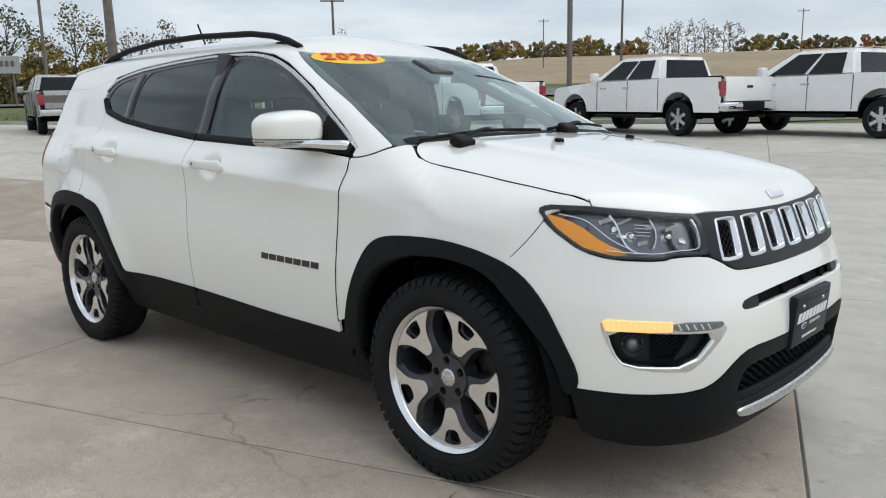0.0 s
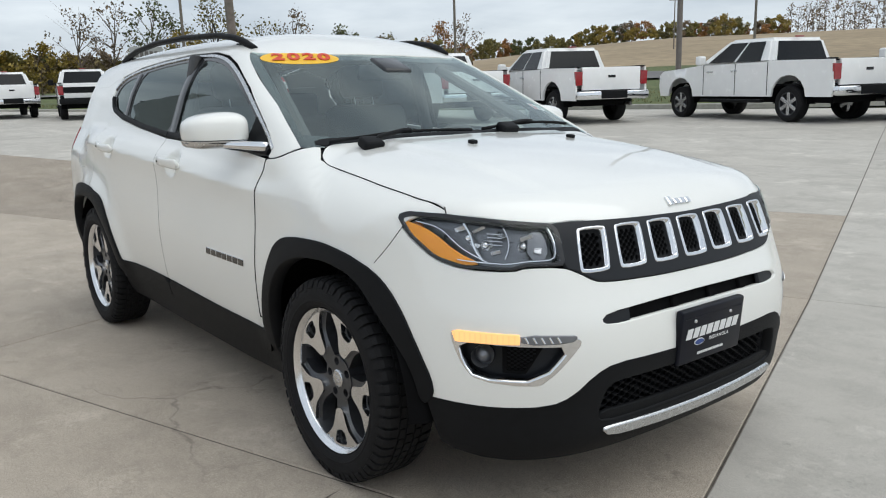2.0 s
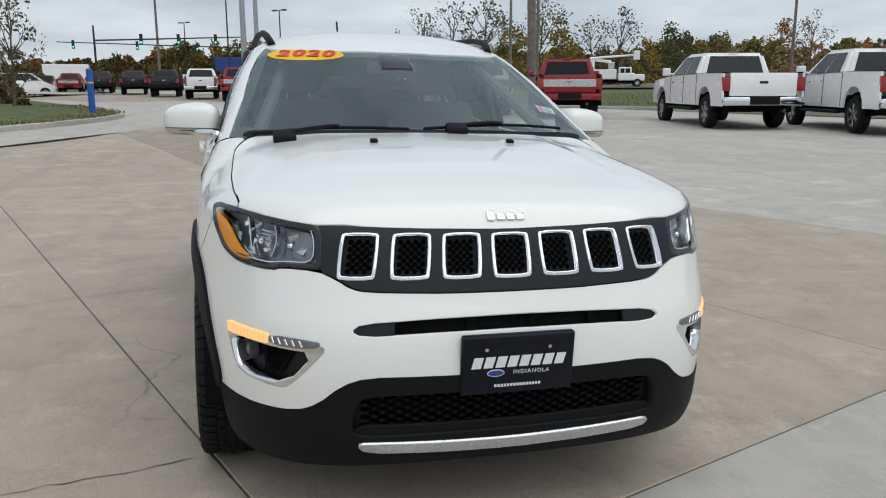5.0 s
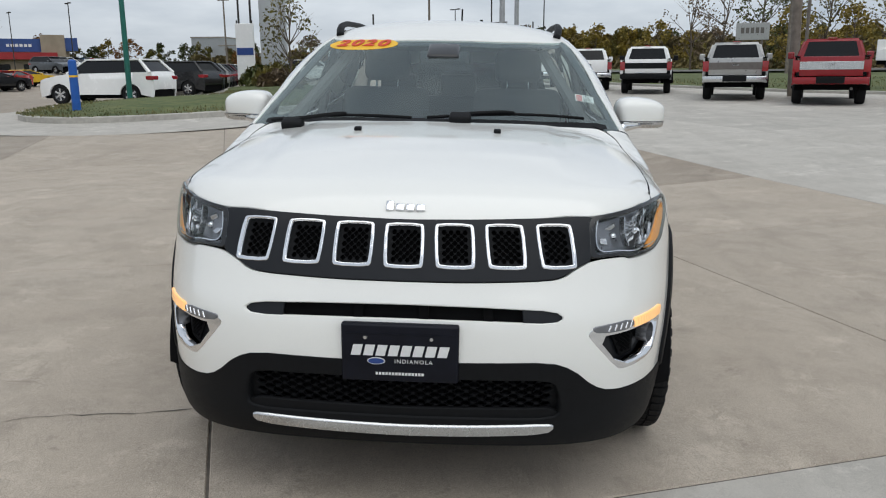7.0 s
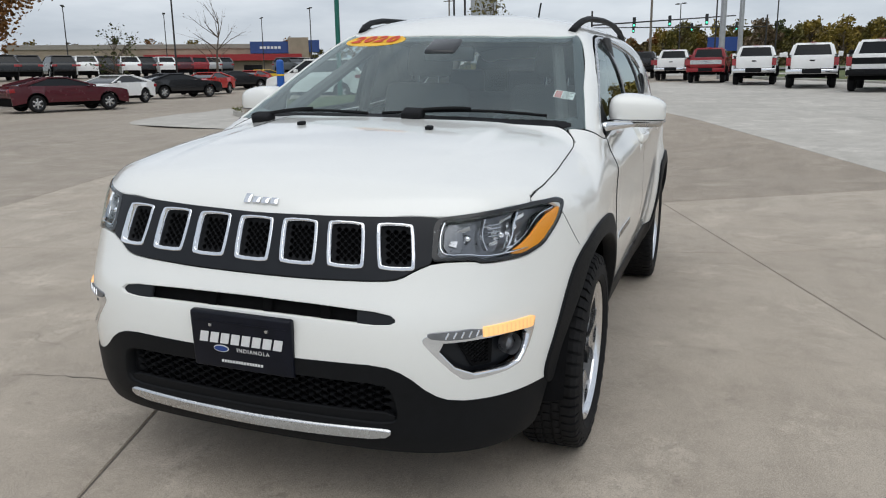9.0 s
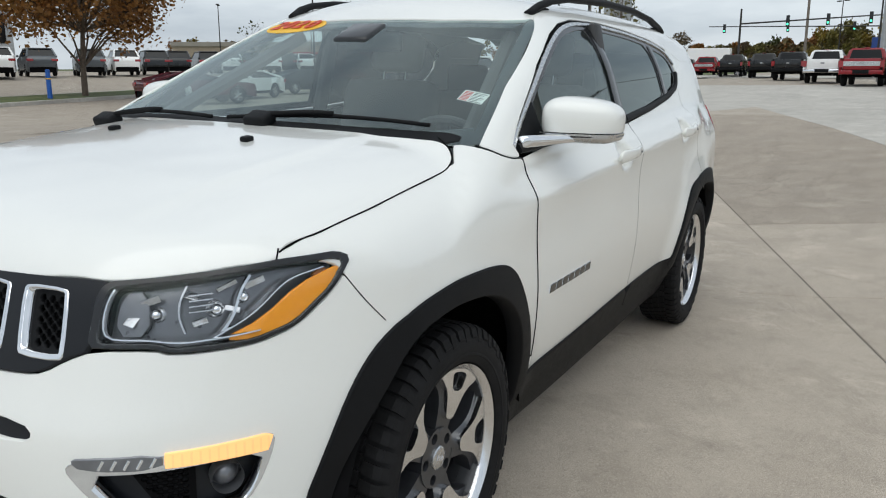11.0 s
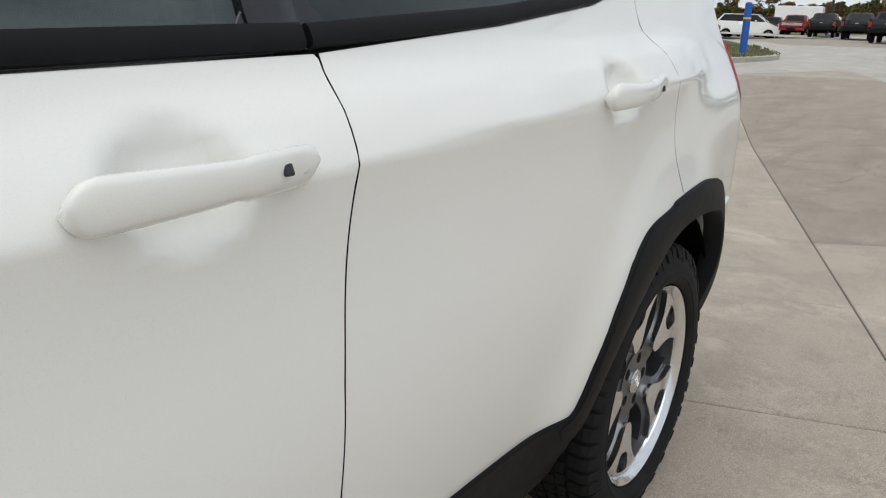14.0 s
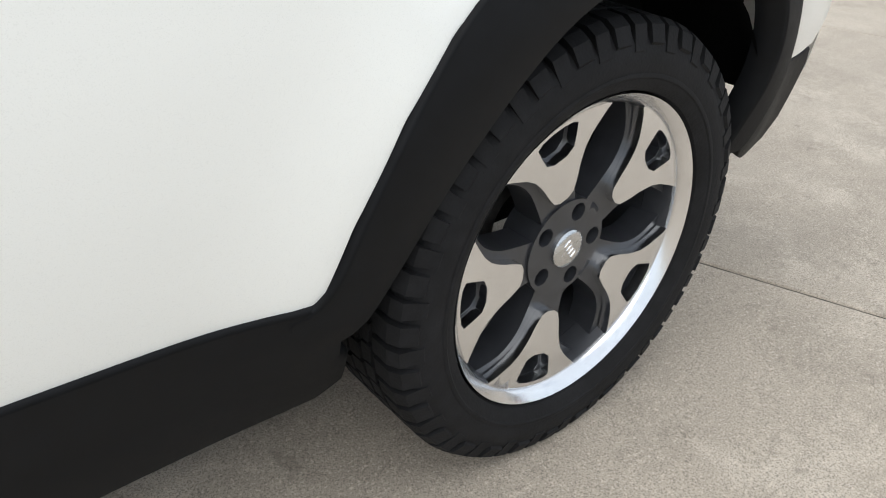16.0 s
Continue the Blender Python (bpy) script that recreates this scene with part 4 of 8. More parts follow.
    lathe(bm, [(.0001, .010), (.015, .006), (.023, -.004), (.026, -.014), (.028, -.014), (.030, -.006), (.030, .02)], 28)
    bmesh.ops.transform(bm, matrix=M @ Matrix.Rotation(radians(90), 4, "X"), verts=bm.verts[:])
    part("fog_lamp", bm, HOUSING, fog, "round fog lamp", smooth=True)
    bm = bmesh.new()
    lathe(bm, [(.0001, -.022), (.012, -.021), (.021, -.017), (.027, -.012)], 28)
    bmesh.ops.transform(bm, matrix=M @ Matrix.Rotation(radians(90), 4, "X"), verts=bm.verts[:])
    part("fog_lens", bm, LENS, fog, smooth=True).visible_shadow = False
    honeycomb("pocket_mesh", [(-43.2, .522), (-43.2, .604), (-36.4, .604), (-39.4, .522)], .018, .012, .003, VOID, fog, -.034, .006, flip=fl)
# tow eye cover on the passenger side
cen = (-28.6, .590)
ribbon("tow_eye_seam", [(cen[0] + 1.65 * math.cos(t), cen[1] + .029 * math.sin(t)) for t in np.linspace(0, 6.2832, 25)], "nose", SATIN, bumper, .002, -.0012, .0006, step=.006)
ribbon("fender_seam", [(-60.9, .918), (-63.8, .858), (-67.2, .802)], "nose", VOID, bumper, .0028, -.0005, .0010)
ribbon("fender_seam", [(-60.9, .918), (-63.8, .858), (-67.2, .802)], "nose", VOID, bumper, .0028, -.0005, .0010, flip=True)


def wording(text, size, m, mat, parent, name="lettering", extrude=.0006, shear=0.0, space=1.0, width=1.0, bold=0.0):
    cu = bpy.data.curves.new(name, "FONT")
    cu.body, cu.size, cu.extrude, cu.align_x, cu.align_y, cu.shear, cu.space_character = text, size, extrude, "CENTER", "CENTER", shear, space
    cu.offset = bold
    cu.materials.append(mat)
    ob = new(name, cu)
    ob.parent = parent
    ob.matrix_local = m @ Matrix.Diagonal((width, 1, 1, 1))
    return ob


# dealer plate on the nose
PM = Matrix.Translation((2.196, 0, .565)) @ Matrix.Rotation(radians(5), 4, "Y") @ Matrix(((0, 0, 1, 0), (1, 0, 0, 0), (0, 1, 0, 0), (0, 0, 0, 1)))
bm = bmesh.new()
box(bm, -.164, .164, -.086, .086, -.022, .004, .007, seg=3)
bmesh.ops.transform(bm, matrix=PM, verts=bm.verts[:])
plate_ob = part("dealer_plate", bm, PLATEBLACK, car, "black dealer plate with white lettering", smooth=True)
bm = bmesh.new()
box(bm, -.15, .15, .058, .0605, .003, .0055)
bmesh.ops.transform(bm, matrix=PM, verts=bm.verts[:])
part("plate_ridge", bm, PLATEBLACK, plate_ob)
for xx in (-.096, .088):
    bm = bmesh.new()
    rod(bm, (xx, .048, .003), (xx, .048, .0075), .0065, .005, 12)
    bmesh.ops.transform(bm, matrix=PM, verts=bm.verts[:])
    part("screw", bm, SATIN, plate_ob, smooth=True)
for q in range(8):                                  # wordmark as plain slanted bars
    bm = bmesh.new()
    x0 = -.136 + q * .0345
    box(bm, x0, x0 + .027, -.006, .026, .004, .0055)
    for v in bm.verts:
        v.co.x += v.co.y * .25
    bmesh.ops.transform(bm, matrix=PM, verts=bm.verts[:])
    part("wordmark_bar", bm, LETTER, plate_ob)
bm = bmesh.new()
bmesh.ops.create_cone(bm, cap_ends=True, segments=28, radius1=.5, radius2=.5, depth=.0016, matrix=Matrix.Translation((-.066, -.022, .0048)) @ Matrix.Diagonal((.050, .021, 1, 1)))
bmesh.ops.transform(bm, matrix=PM, verts=bm.verts[:])
part("oval_rim", bm, LETTER, plate_ob)
bm = bmesh.new()
bmesh.ops.create_cone(bm, cap_ends=True, segments=28, radius1=.5, radius2=.5, depth=.0016, matrix=Matrix.Translation((-.066, -.022, .0056)) @ Matrix.Diagonal((.045, .0165, 1, 1)))
bmesh.ops.transform(bm, matrix=PM, verts=bm.verts[:])
part("oval_badge", bm, BADGEBLUE, plate_ob, "blue oval mark")
wording("INDIANOLA", .0165, PM @ Matrix.Translation((.038, -.0225, .0045)), LETTER, plate_ob, space=1.25)
bm = bmesh.new()
for q in range(15):
    box(bm, -.068 + q * .0092, -.0615 + q * .0092, -.064, -.056, .004, .0052)
bmesh.ops.transform(bm, matrix=PM, verts=bm.verts[:])
tagged(part("small_print_bars", bm, LETTER, plate_ob), kind="stuff")
# hood badge drawn as plain chrome shapes, and nozzles
for q, (x0, w, h, dz) in enumerate(((-.058, .024, .032, 0), (-.030, .026, .022, -.004), (-.001, .026, .022, -.004), (.028, .026, .022, -.004))):
    M = spot("top", 2.058, x0 + w / 2, .003, up=(0, 0, 1))
    bm = bmesh.new()
    box(bm, -w / 2, w / 2, -h / 2 + dz, h / 2 + dz, -.004, .004, .0035, seg=2)
    bmesh.ops.transform(bm, matrix=M, verts=bm.verts[:])
    part("hood_mark", bm, CHROME, hood, smooth=True)
for s in (-1, 1):
    M = spot("top", 1.372, .255 * s, .001, up=(1, 0, 0))
    bm = bmesh.new()
    box(bm, -.013, .013, -.015, .015, -.003, .012, .005)
    bmesh.ops.transform(bm, matrix=M, verts=bm.verts[:])
    part("washer_nozzle", bm, PLASTIC, hood, smooth=True)
# door badge as black bars with bright edges
for i, s in enumerate((-1, 1)):
    for q in range(7):
        xx = (.725 - q * .0525 - .02) if s > 0 else (.365 + q * .0525 + .02)
        M = spot("side", xx, .664 if s < 0 else .660, .001, s > 0)
        w = .043
        for name, mat, e, hi in (("badge_edge", CHROME, .0022, .0024), ("badge_bar", GLOSSBLACK, 0, .0040)):
            bm = bmesh.new()
            box(bm, -w / 2 - e, w / 2 + e, -.012 - e, .012 + e, -.001, hi, .001)
            for v in bm.verts:
                v.co.x += v.co.y * .2
            bmesh.ops.transform(bm, matrix=M, verts=bm.verts[:])
            part(name, bm, mat, front_doors[i])
# door handles
def handle(x0, x1, z0, z1, parent, flip, keyed):
    n = 33
    bow = lambda t: .0125 + .0145 * math.sin(math.pi * min(1, t / .92)) ** .8 if t < .92 else .0125
    def tall(t):
        if t < .09:
            return .0235 * math.sqrt(max(.01, 1 - ((.09 - t) / .09) ** 2))
        if t < .60:
            return .0235 - .0055 * (t - .09) / .51
        if t > .93:
            return .0205 * math.sqrt(max(.02, 1 - ((t - .93) / .07) ** 2))
        return .0180 + .0025 * min(1, (t - .60) / .05)
    rows = []
    for k in range(n):
        t = .5 - .5 * math.cos(math.pi * k / (n - 1))
        rows.append((x0 + (x1 - x0) * t, z0 + (z1 - z0) * t - .004 * math.sin(math.pi * t), t))
    c = cast("side", np.array([(x, z) for x, z, t in rows]))
    nn = facing(c)
    V, F, m = [], [], 14
    for (x, z, t), p, q in zip(rows, c, nn):
        centre = p + q * bow(t)
        h = .010 if t < .6 else .012
        for k in range(m):
            a = 2 * math.pi * k / m
            ca, sa = math.cos(a), math.sin(a)
            V.append(centre + np.array([0, 0, 1]) * tall(t) * np.sign(sa) * abs(sa) ** .8 + q * h * np.sign(ca) * abs(ca) ** .8)
    for i in range(n - 1):
        for k in range(m):
            F.append((i * m + k, i * m + (k + 1) % m, (i + 1) * m + (k + 1) % m, (i + 1) * m + k))
    F += [tuple(range(m))[::-1], tuple((n - 1) * m + k for k in range(m))]
    V = np.array(V)
    if flip:
        V, F = V * (1, -1, 1), [f[::-1] for f in F]
    ob = link_mesh("handle", V, F, PAINT, parent, "white pull handle")
    bmn = bmesh.new()
    bmn.from_mesh(ob.data)
    bmesh.ops.recalc_face_normals(bmn, faces=bmn.faces[:])
    bmn.to_mesh(ob.data)
    bmn.free()
    if keyed:
        M = spot("side", x0 + (x1 - x0) * .915, z0 + (z1 - z0) * .915, .0195, flip)
        bm = bmesh.new()
        rod(bm, (0, 0, -.004), (0, 0, .0015), .0105, .0098, 20)
        bmesh.ops.transform(bm, matrix=M, verts=bm.verts[:])
        part("key_lock", bm, SATIN, ob, "silver key lock", smooth=True)
    M = spot("side", x0 + (x1 - x0) * .80, z0 + (z1 - z0) * .80 - .004, bow(.80) + .0125, flip)
    bm = bmesh.new()
    box(bm, -.006, .006, -.006, .006, -.003, .001, .002)
    bmesh.ops.transform(bm, matrix=M, verts=bm.verts[:])
    part("handle_button", bm, GLOSSBLACK, ob)


for i, s in enumerate((-1, 1)):
    handle(.110, -.142, .998, 1.005, front_doors[i], s > 0, s > 0)
    handle(-.835, -1.080, 1.030, 1.043, rear_doors[i], s > 0, False)


# mirrors
def superball(bm, c, r, e=.62, n=28, m=18, cut=None):
    rows = []
    for j in range(m + 1):
        v = -math.pi / 2 + math.pi * j / m
        row = []
        for i in range(n):
            u = 2 * math.pi * i / n
            f = lambda t, k: math.copysign(abs(t) ** k, t)
            row.append(bm.verts.new((c[0] + r[0] * f(math.cos(v), e) * f(math.cos(u), e), c[1] + r[1] * f(math.cos(v), e) * f(math.sin(u), e), c[2] + r[2] * f(math.sin(v), e))))
        rows.append(row)
    for a, b in zip(rows, rows[1:]):
        for i in range(n):
            bm.faces.new((a[i], a[(i + 1) % n], b[(i + 1) % n], b[i]))
    bmesh.ops.remove_doubles(bm, verts=bm.verts[:], dist=1e-5)
    return bm


def mirror_shape(bm):
    """Leans a mirror shell back and slims its outer end."""
    for v in bm.verts:
        t = (v.co.y + .1) / .2
        v.co.x = v.co.x * (1 - .22 * t) - .035 * t
        if v.co.z > 0:
            v.co.z *= 1 - .30 * max(0, t) ** 2.2


def trim_by(bm, co, no):
    bmesh.ops.bisect_plane(bm, geom=bm.verts[:] + bm.edges[:] + bm.faces[:], plane_co=co, plane_no=no, clear_outer=True)


for i, s in enumerate((-1, 1)):
    M = Matrix.Translation((.618, .895 * s, 1.168)) @ Matrix.Diagonal((1.05, 1.05 * s, 1.05, 1))
    bm = bmesh.new()
    superball(bm, (0, 0, 0), (.10, .108, .068), .62)
    trim_by(bm, (-.045, 0, 0), (-1, 0, 0))
    trim_by(bm, (0, 0, -.034), (0, 0, -1))
    mirror_shape(bm)
    bmesh.ops.transform(bm, matrix=M, verts=bm.verts[:])
    mirror = part("door_mirror", bm, PAINT, front_doors[i], "white door mirror with chrome underside", smooth=True)
    bm = bmesh.new()
    superball(bm, (0, 0, 0), (.097, .106, .0655), .34)
    trim_by(bm, (-.043, 0, 0), (-1, 0, 0))
    trim_by(bm, (0, 0, -.037), (0, 0, 1))
    mirror_shape(bm)
    bmesh.ops.transform(bm, matrix=M, verts=bm.verts[:])
    part("mirror_underside", bm, SATIN, mirror, "satin silver mirror underside", smooth=True)
    bm = bmesh.new()
    superball(bm, (0, 0, 0), (.098, .107, .006), .60, 28, 6)
    trim_by(bm, (-.044, 0, 0), (-1, 0, 0))
    mirror_shape(bm)
    bmesh.ops.transform(bm, matrix=M @ Matrix.Translation((0, 0, -.036)), verts=bm.verts[:])
    part("mirror_seam", bm, GLOSSBLACK, mirror, smooth=True)
    bm = bmesh.new()
    superball(bm, (0, 0, 0), (.0985, .1075, .009), .60, 28, 6)
    trim_by(bm, (-.044, 0, 0), (-1, 0, 0))
    trim_by(bm, (0, -.01, 0), (0, -1, 0))
    mirror_shape(bm)
    bmesh.ops.transform(bm, matrix=M @ Matrix.Translation((0, 0, -.044)), verts=bm.verts[:])
    part("repeater_lamp", bm, GLOSSBLACK, mirror, "smoked side repeater", smooth=True)
    bm = bmesh.new()
    superball(bm, (0, 0, 0), (.004, .080, .050), .5, 24, 12)
    bmesh.ops.transform(bm, matrix=M @ Matrix.Translation((-.068, .0, .004)) @ Matrix.Rotation(radians(12), 4, "Z"), verts=bm.verts[:])
    part("mirror_glass", bm, CHROME, mirror, smooth=True)
    V, Fc, m = [], [], 14
    for x, y, z, hw, hh in ((.830, .790, 1.108, .010, .017), (.805, .797, 1.110, .016, .018), (.77, .812, 1.111, .024, .017), (.72, .836, 1.113, .034, .015), (.67, .862, 1.115, .045, .013), (.63, .88, 1.115, .05, .012)):
        for k in range(m):
            a = 2 * math.pi * k / m
            ca, sa = math.cos(a), math.sin(a)
            V.append((x, s * (y + hw * math.copysign(abs(ca) ** .6, ca)), z + hh * math.copysign(abs(sa) ** .6, sa)))
    for i2 in range(5):
        for k in range(m):
            f = (i2 * m + k, i2 * m + (k + 1) % m, (i2 + 1) * m + (k + 1) % m, (i2 + 1) * m + k)
            Fc.append(f if s < 0 else f[::-1])
    Fc += [tuple(range(m)), tuple(5 * m + k for k in range(m))]
    arm = link_mesh("mirror_arm", V, Fc, CHROME, mirror, "chrome mirror arm")
    bmn = bmesh.new()
    bmn.from_mesh(arm.data)
    bmesh.ops.recalc_face_normals(bmn, faces=bmn.faces[:])
    bmn.to_mesh(arm.data)
    bmn.free()
    shell("mirror_sail", [(.845, 1.108), (.80, 1.132), (.70, 1.194), (.66, 1.218), (.62, 1.108)], "side", PLASTIC, front_doors[i], lift=-.001, soft=0, flip=s > 0)
# wipers
for s, a, b in ((1, (1.155, -.02), (1.02, .60)), (1, (1.06, -.66), (1.16, -.08))):
    w = new("wiper")
    w.parent = car
    pts = []
    for t in np.linspace(0, 1, 12):
        u = np.array(a) * (1 - t) + np.array(b) * t
        p = cast("top", u[None])[0]
        pts.append(p + facing(p[None])[0] * (.011 + .003 * math.sin(math.pi * t)))
    tube("blade", pts, .0065, PLASTIC, w, n=6)
    q = pts[6]
    base = cast("top", np.array([[1.165, (a[1] + b[1]) / 2 - .18]]))[0] + np.array([0, 0, .015])
    mid = (base + q) / 2 + np.array([0, 0, .014])
    tube("arm", [base, base * .6 + mid * .4 + np.array([0, 0, .008]), mid, mid * .4 + q * .6 + np.array([0, 0, .006]), q + np.array([0, 0, .006])], .0085, PLASTIC, w, n=6)
    bm = bmesh.new()
    box(bm, -.030, .030, -.042, .042, -.022, .016, .011, Matrix.Translation(base) @ Matrix.Rotation(radians(24), 4, "Y"), 3)
    part("pivot_cap", bm, PLASTIC, w, smooth=True)
# window stickers
def on_glass(outline, mat, name, lift, parent):
    return shell(name, outline, "top", mat, parent, lift=lift, depth=.0006, soft=2, step=.03, gap=0, edge=.0003)


yc, xc = -.392, .385
def glass_spot(u, v, lift):
    p = cast("top", np.array([[u, v]]))
    n = Vector(facing(p)[0])
    xv = Vector((0, 1, 0))
    xv = (xv - n * n.dot(xv)).normalized()
    yv = n.cross(xv)
    p = Vector(p[0]) + n * lift
    return Matrix(((xv.x, yv.x, n.x, p.x), (xv.y, yv.y, n.y, p.y), (xv.z, yv.z, n.z, p.z), (0, 0, 0, 1)))


A, B = Vector(cast("top", np.array([[.350, -.563]]))[0]), Vector(cast("top", np.array([[.430, -.225]]))[0])
sx, sc = (B - A).normalized(), (A + B) / 2
sn = Vector(facing(np.array([sc]))[0])
sy = sn.cross(sx)
ell = [(sc + sx * (.174 * math.cos(t)) + sy * (.072 * math.sin(t)))[:2] for t in np.linspace(0, 2 * math.pi, 48, endpoint=False)]
stk = shell("year_sticker", ell, "top", STICKERY, car, lift=-.0030, depth=.0006, soft=0, step=.03, gap=0, edge=.0003, label="yellow oval sticker with red year")
for k, ch in enumerate("2020"):
    p = sc + sx * (-.102 + k * .068)
    p = Vector(cast("top", np.array([[p.x, p.y]]))[0]) + sn * .0005
    wording(ch, .098, Matrix(((sx.x, sy.x, sn.x, p.x), (sx.y, sy.y, sn.y, p.y), (sx.z, sy.z, sn.z, p.z), (0, 0, 0, 1))), STICKERR, stk, "digit", .0008, 0.12, width=1.12, bold=.0035)
TM = glass_spot(.815, .625, -.006)
bm = bmesh.new()
box(bm, -.040, .040, -.032, .032, -.0005, .0005)
bmesh.ops.transform(bm, matrix=TM, verts=bm.verts[:])
tag = part("window_tag", bm, PAPER, car, "white and red paper price tag")
for k in range(7):
    bm = bmesh.new()
    box(bm, -.036, -.010, .026 - k * .0085 - .005, .026 - k * .0085, .0005, .0009)
    bmesh.ops.transform(bm, matrix=TM, verts=bm.verts[:])
    part("tag_bar", bm, TAGRED, tag)
    bm = bmesh.new()
    box(bm, -.006, .034 - .006 * (k % 3), .026 - k * .0085 - .0035, .026 - k * .0085 - .001, .0005, .0009)
    bmesh.ops.transform(bm, matrix=TM, verts=bm.verts[:])
    part("tag_line", bm, SLATE, tag)


# ---------------------------------------------------------------- wheels
def plate(bm, outline, holes, y0, y1, dish=None, step=.02, soft=1):
    """A flat shape in the x, z plane from y0 (outer face) to y1."""
    out = resampled(rounded(outline, soft) if soft else np.array(outline, float), step)
    if area2(out) < 0:
        out = out[::-1]
    hs = [resampled(rounded(h, soft) if soft else np.array(h, float), step * .7) for h in holes]
    co, F, loops = filled(out, hs, step)
    off = np.array([dish(math.hypot(*c)) if dish else 0.0 for c in co])
    A = [bm.verts.new((c[0], y0 + o, c[1])) for c, o in zip(co, off)]
    used = {}
    for f in F:
        bm.faces.new([A[i] for i in f])
    for L in loops:
        B = [bm.verts.new((co[i][0], y1 + off[i], co[i][1])) for i in L]
        for k in range(len(L)):
            j = (k + 1) % len(L)
            try:
                bm.faces.new((A[L[k]], A[L[j]], B[j], B[k]))
            except ValueError:
                pass
    return bm


def turned(pts, deg):
    c, s = math.cos(radians(deg)), math.sin(radians(deg))
    return [(x * c - z * s, x * s + z * c) for x, z in pts]


def make_wheel(parent, name="wheel"):
    """A wheel about the y axis with its outer face towards -y; five forked alloy spokes and an all-terrain tyre."""
    w = new(name)
    w.parent = parent
    R = .349
    prof = [(.246, .080), (.250, .093), (.264, .102), (.289, .105), (.312, .100), (.326, .089), (.334, .076), (.338, .04), (.339, 0), (.338, -.04), (.334, -.076), (.326, -.089), (.312, -.100), (.289, -.105), (.264, -.102), (.250, -.093), (.246, -.080)]
    bm = bmesh.new()
    lathe(bm, prof, 72)
    lathe(bm, [(.268, -.1025), (.270, -.1045), (.274, -.1048), (.276, -.1038)], 72)
    tyre = part("tyre", bm, RUBBER, w, "black all-terrain tyre", smooth=True)
    # tread: shoulder lugs that wrap the sidewall, and zigzag centre blocks
    bm = bmesh.new()
    n = 58
    for k in range(n):
        a0 = 2 * math.pi * k / n
        da = 2 * math.pi / n
        for s in (-1, 1):
            ph = a0 + (0 if s < 0 else da / 2)
            long = .315 if k % 2 else .305
            ring = [(.3445, .048), (.3440, .078), (.336, .0935), (long, .1035), (long - .004, .1005), (.325, .085), (.333, .048)]
            cut = .78 if k % 2 else .66
            lo, hi = [], []
            for i, (r, y) in enumerate(ring):
                skew = da * .16 * (y - .05) / .06
                lo.append(bm.verts.new((r * math.cos(ph - da * cut / 2 + skew), s * y, r * math.sin(ph - da * cut / 2 + skew))))
                hi.append(bm.verts.new((r * math.cos(ph + da * cut / 2 + skew), s * y, r * math.sin(ph + da * cut / 2 + skew))))
            bm.faces.new(lo)
            bm.faces.new(hi[::-1])
            for i in range(len(ring)):
                j = (i + 1) % len(ring)
                bm.faces.new((lo[i], lo[j], hi[j], hi[i]))
        for s, y0, y1 in ((0, -.014, .014), (0, -.042, -.019), (0, .019, .042)):
            ph = a0 + (da * .3 if y0 > 0 else (-.3 * da if y1 < 0 else 0))
            c = [bm.verts.new((r * math.cos(ph + t), y, r * math.sin(ph + t))) for r in (.333, .3445) for t, y in ((-da * .42, y0), (da * .42, y0 + .003), (da * .42, y1), (-da * .42, y1 - .003))]
            for f in ((0, 1, 2, 3), (4, 5, 6, 7), (0, 1, 5, 4), (1, 2, 6, 5), (2, 3, 7, 6), (3, 0, 4, 7)):
                bm.faces.new([c[i] for i in f])
    part("tread", bm, RUBBER, tyre)
    bm = bmesh.new()
    lathe(bm, [(.218, -.02), (.216, .06), (.225, .082), (.238, .088), (.238, .080)], 60)
    lathe(bm, [(.219, -.02), (.225, -.062), (.230, -.074)], 60)
    part("barrel", bm, ALLOYGREY, w, smooth=True)
    bm = bmesh.new()
    lathe(bm, [(.226, -.060), (.2275, -.071), (.230, -.077), (.236, -.082), (.2405, -.087), (.2445, -.090), (.2455, -.086), (.241, -.08)], 90)
    part("rim_lip", bm, MACHINED, w, "machined silver rim edge", smooth=True)
    dish = lambda r: -.020 + .016 * (1 - min(1, r / .22)) ** 1.2
    dish2 = lambda r: -.006 + .006 * (1 - min(1, r / .22)) ** 1.2
    for k in range(5):
        a = 90 + 72 * k
        grow = lambda L, k=1.055: [(x * k, z * k) for x, z in L]
        face = [(-.015, .094), (.015, .094), (.026, .115), (.034, .138), (.050, .165), (.085, .188), (.098, .193), (.088, .2), (.045, .215), (0, .219), (-.045, .215), (-.088, .2), (-.098, .193), (-.085, .188), (-.050, .165), (-.034, .138), (-.026, .115)]
        hole = [(-.022, .163), (.022, .163), (.032, .190), (.036, .205), (0, .2105), (-.036, .205), (-.032, .190)]
        bm = bmesh.new()
        plate(bm, turned(grow(face), a - 90), [turned(grow(hole), a - 90)], -.052, -.034, dish, .018)
        part("spoke", bm, MACHINED, w, "machined silver spoke face", smooth=True)
        bm = bmesh.new()
        body = [(-.030, .05), (.030, .05), (.036, .10), (.044, .135), (.064, .163), (.096, .178), (.112, .183), (.09, .205), (0, .216), (-.09, .205), (-.112, .183), (-.096, .178), (-.064, .163), (-.044, .135), (-.036, .10)]
        pocket = [(-.020, .166), (.020, .166), (.033, .204), (0, .209), (-.033, .204)]
        plate(bm, turned(grow(body), a - 90), [turned(grow(pocket), a - 90)], -.046, .005, dish2, .02)
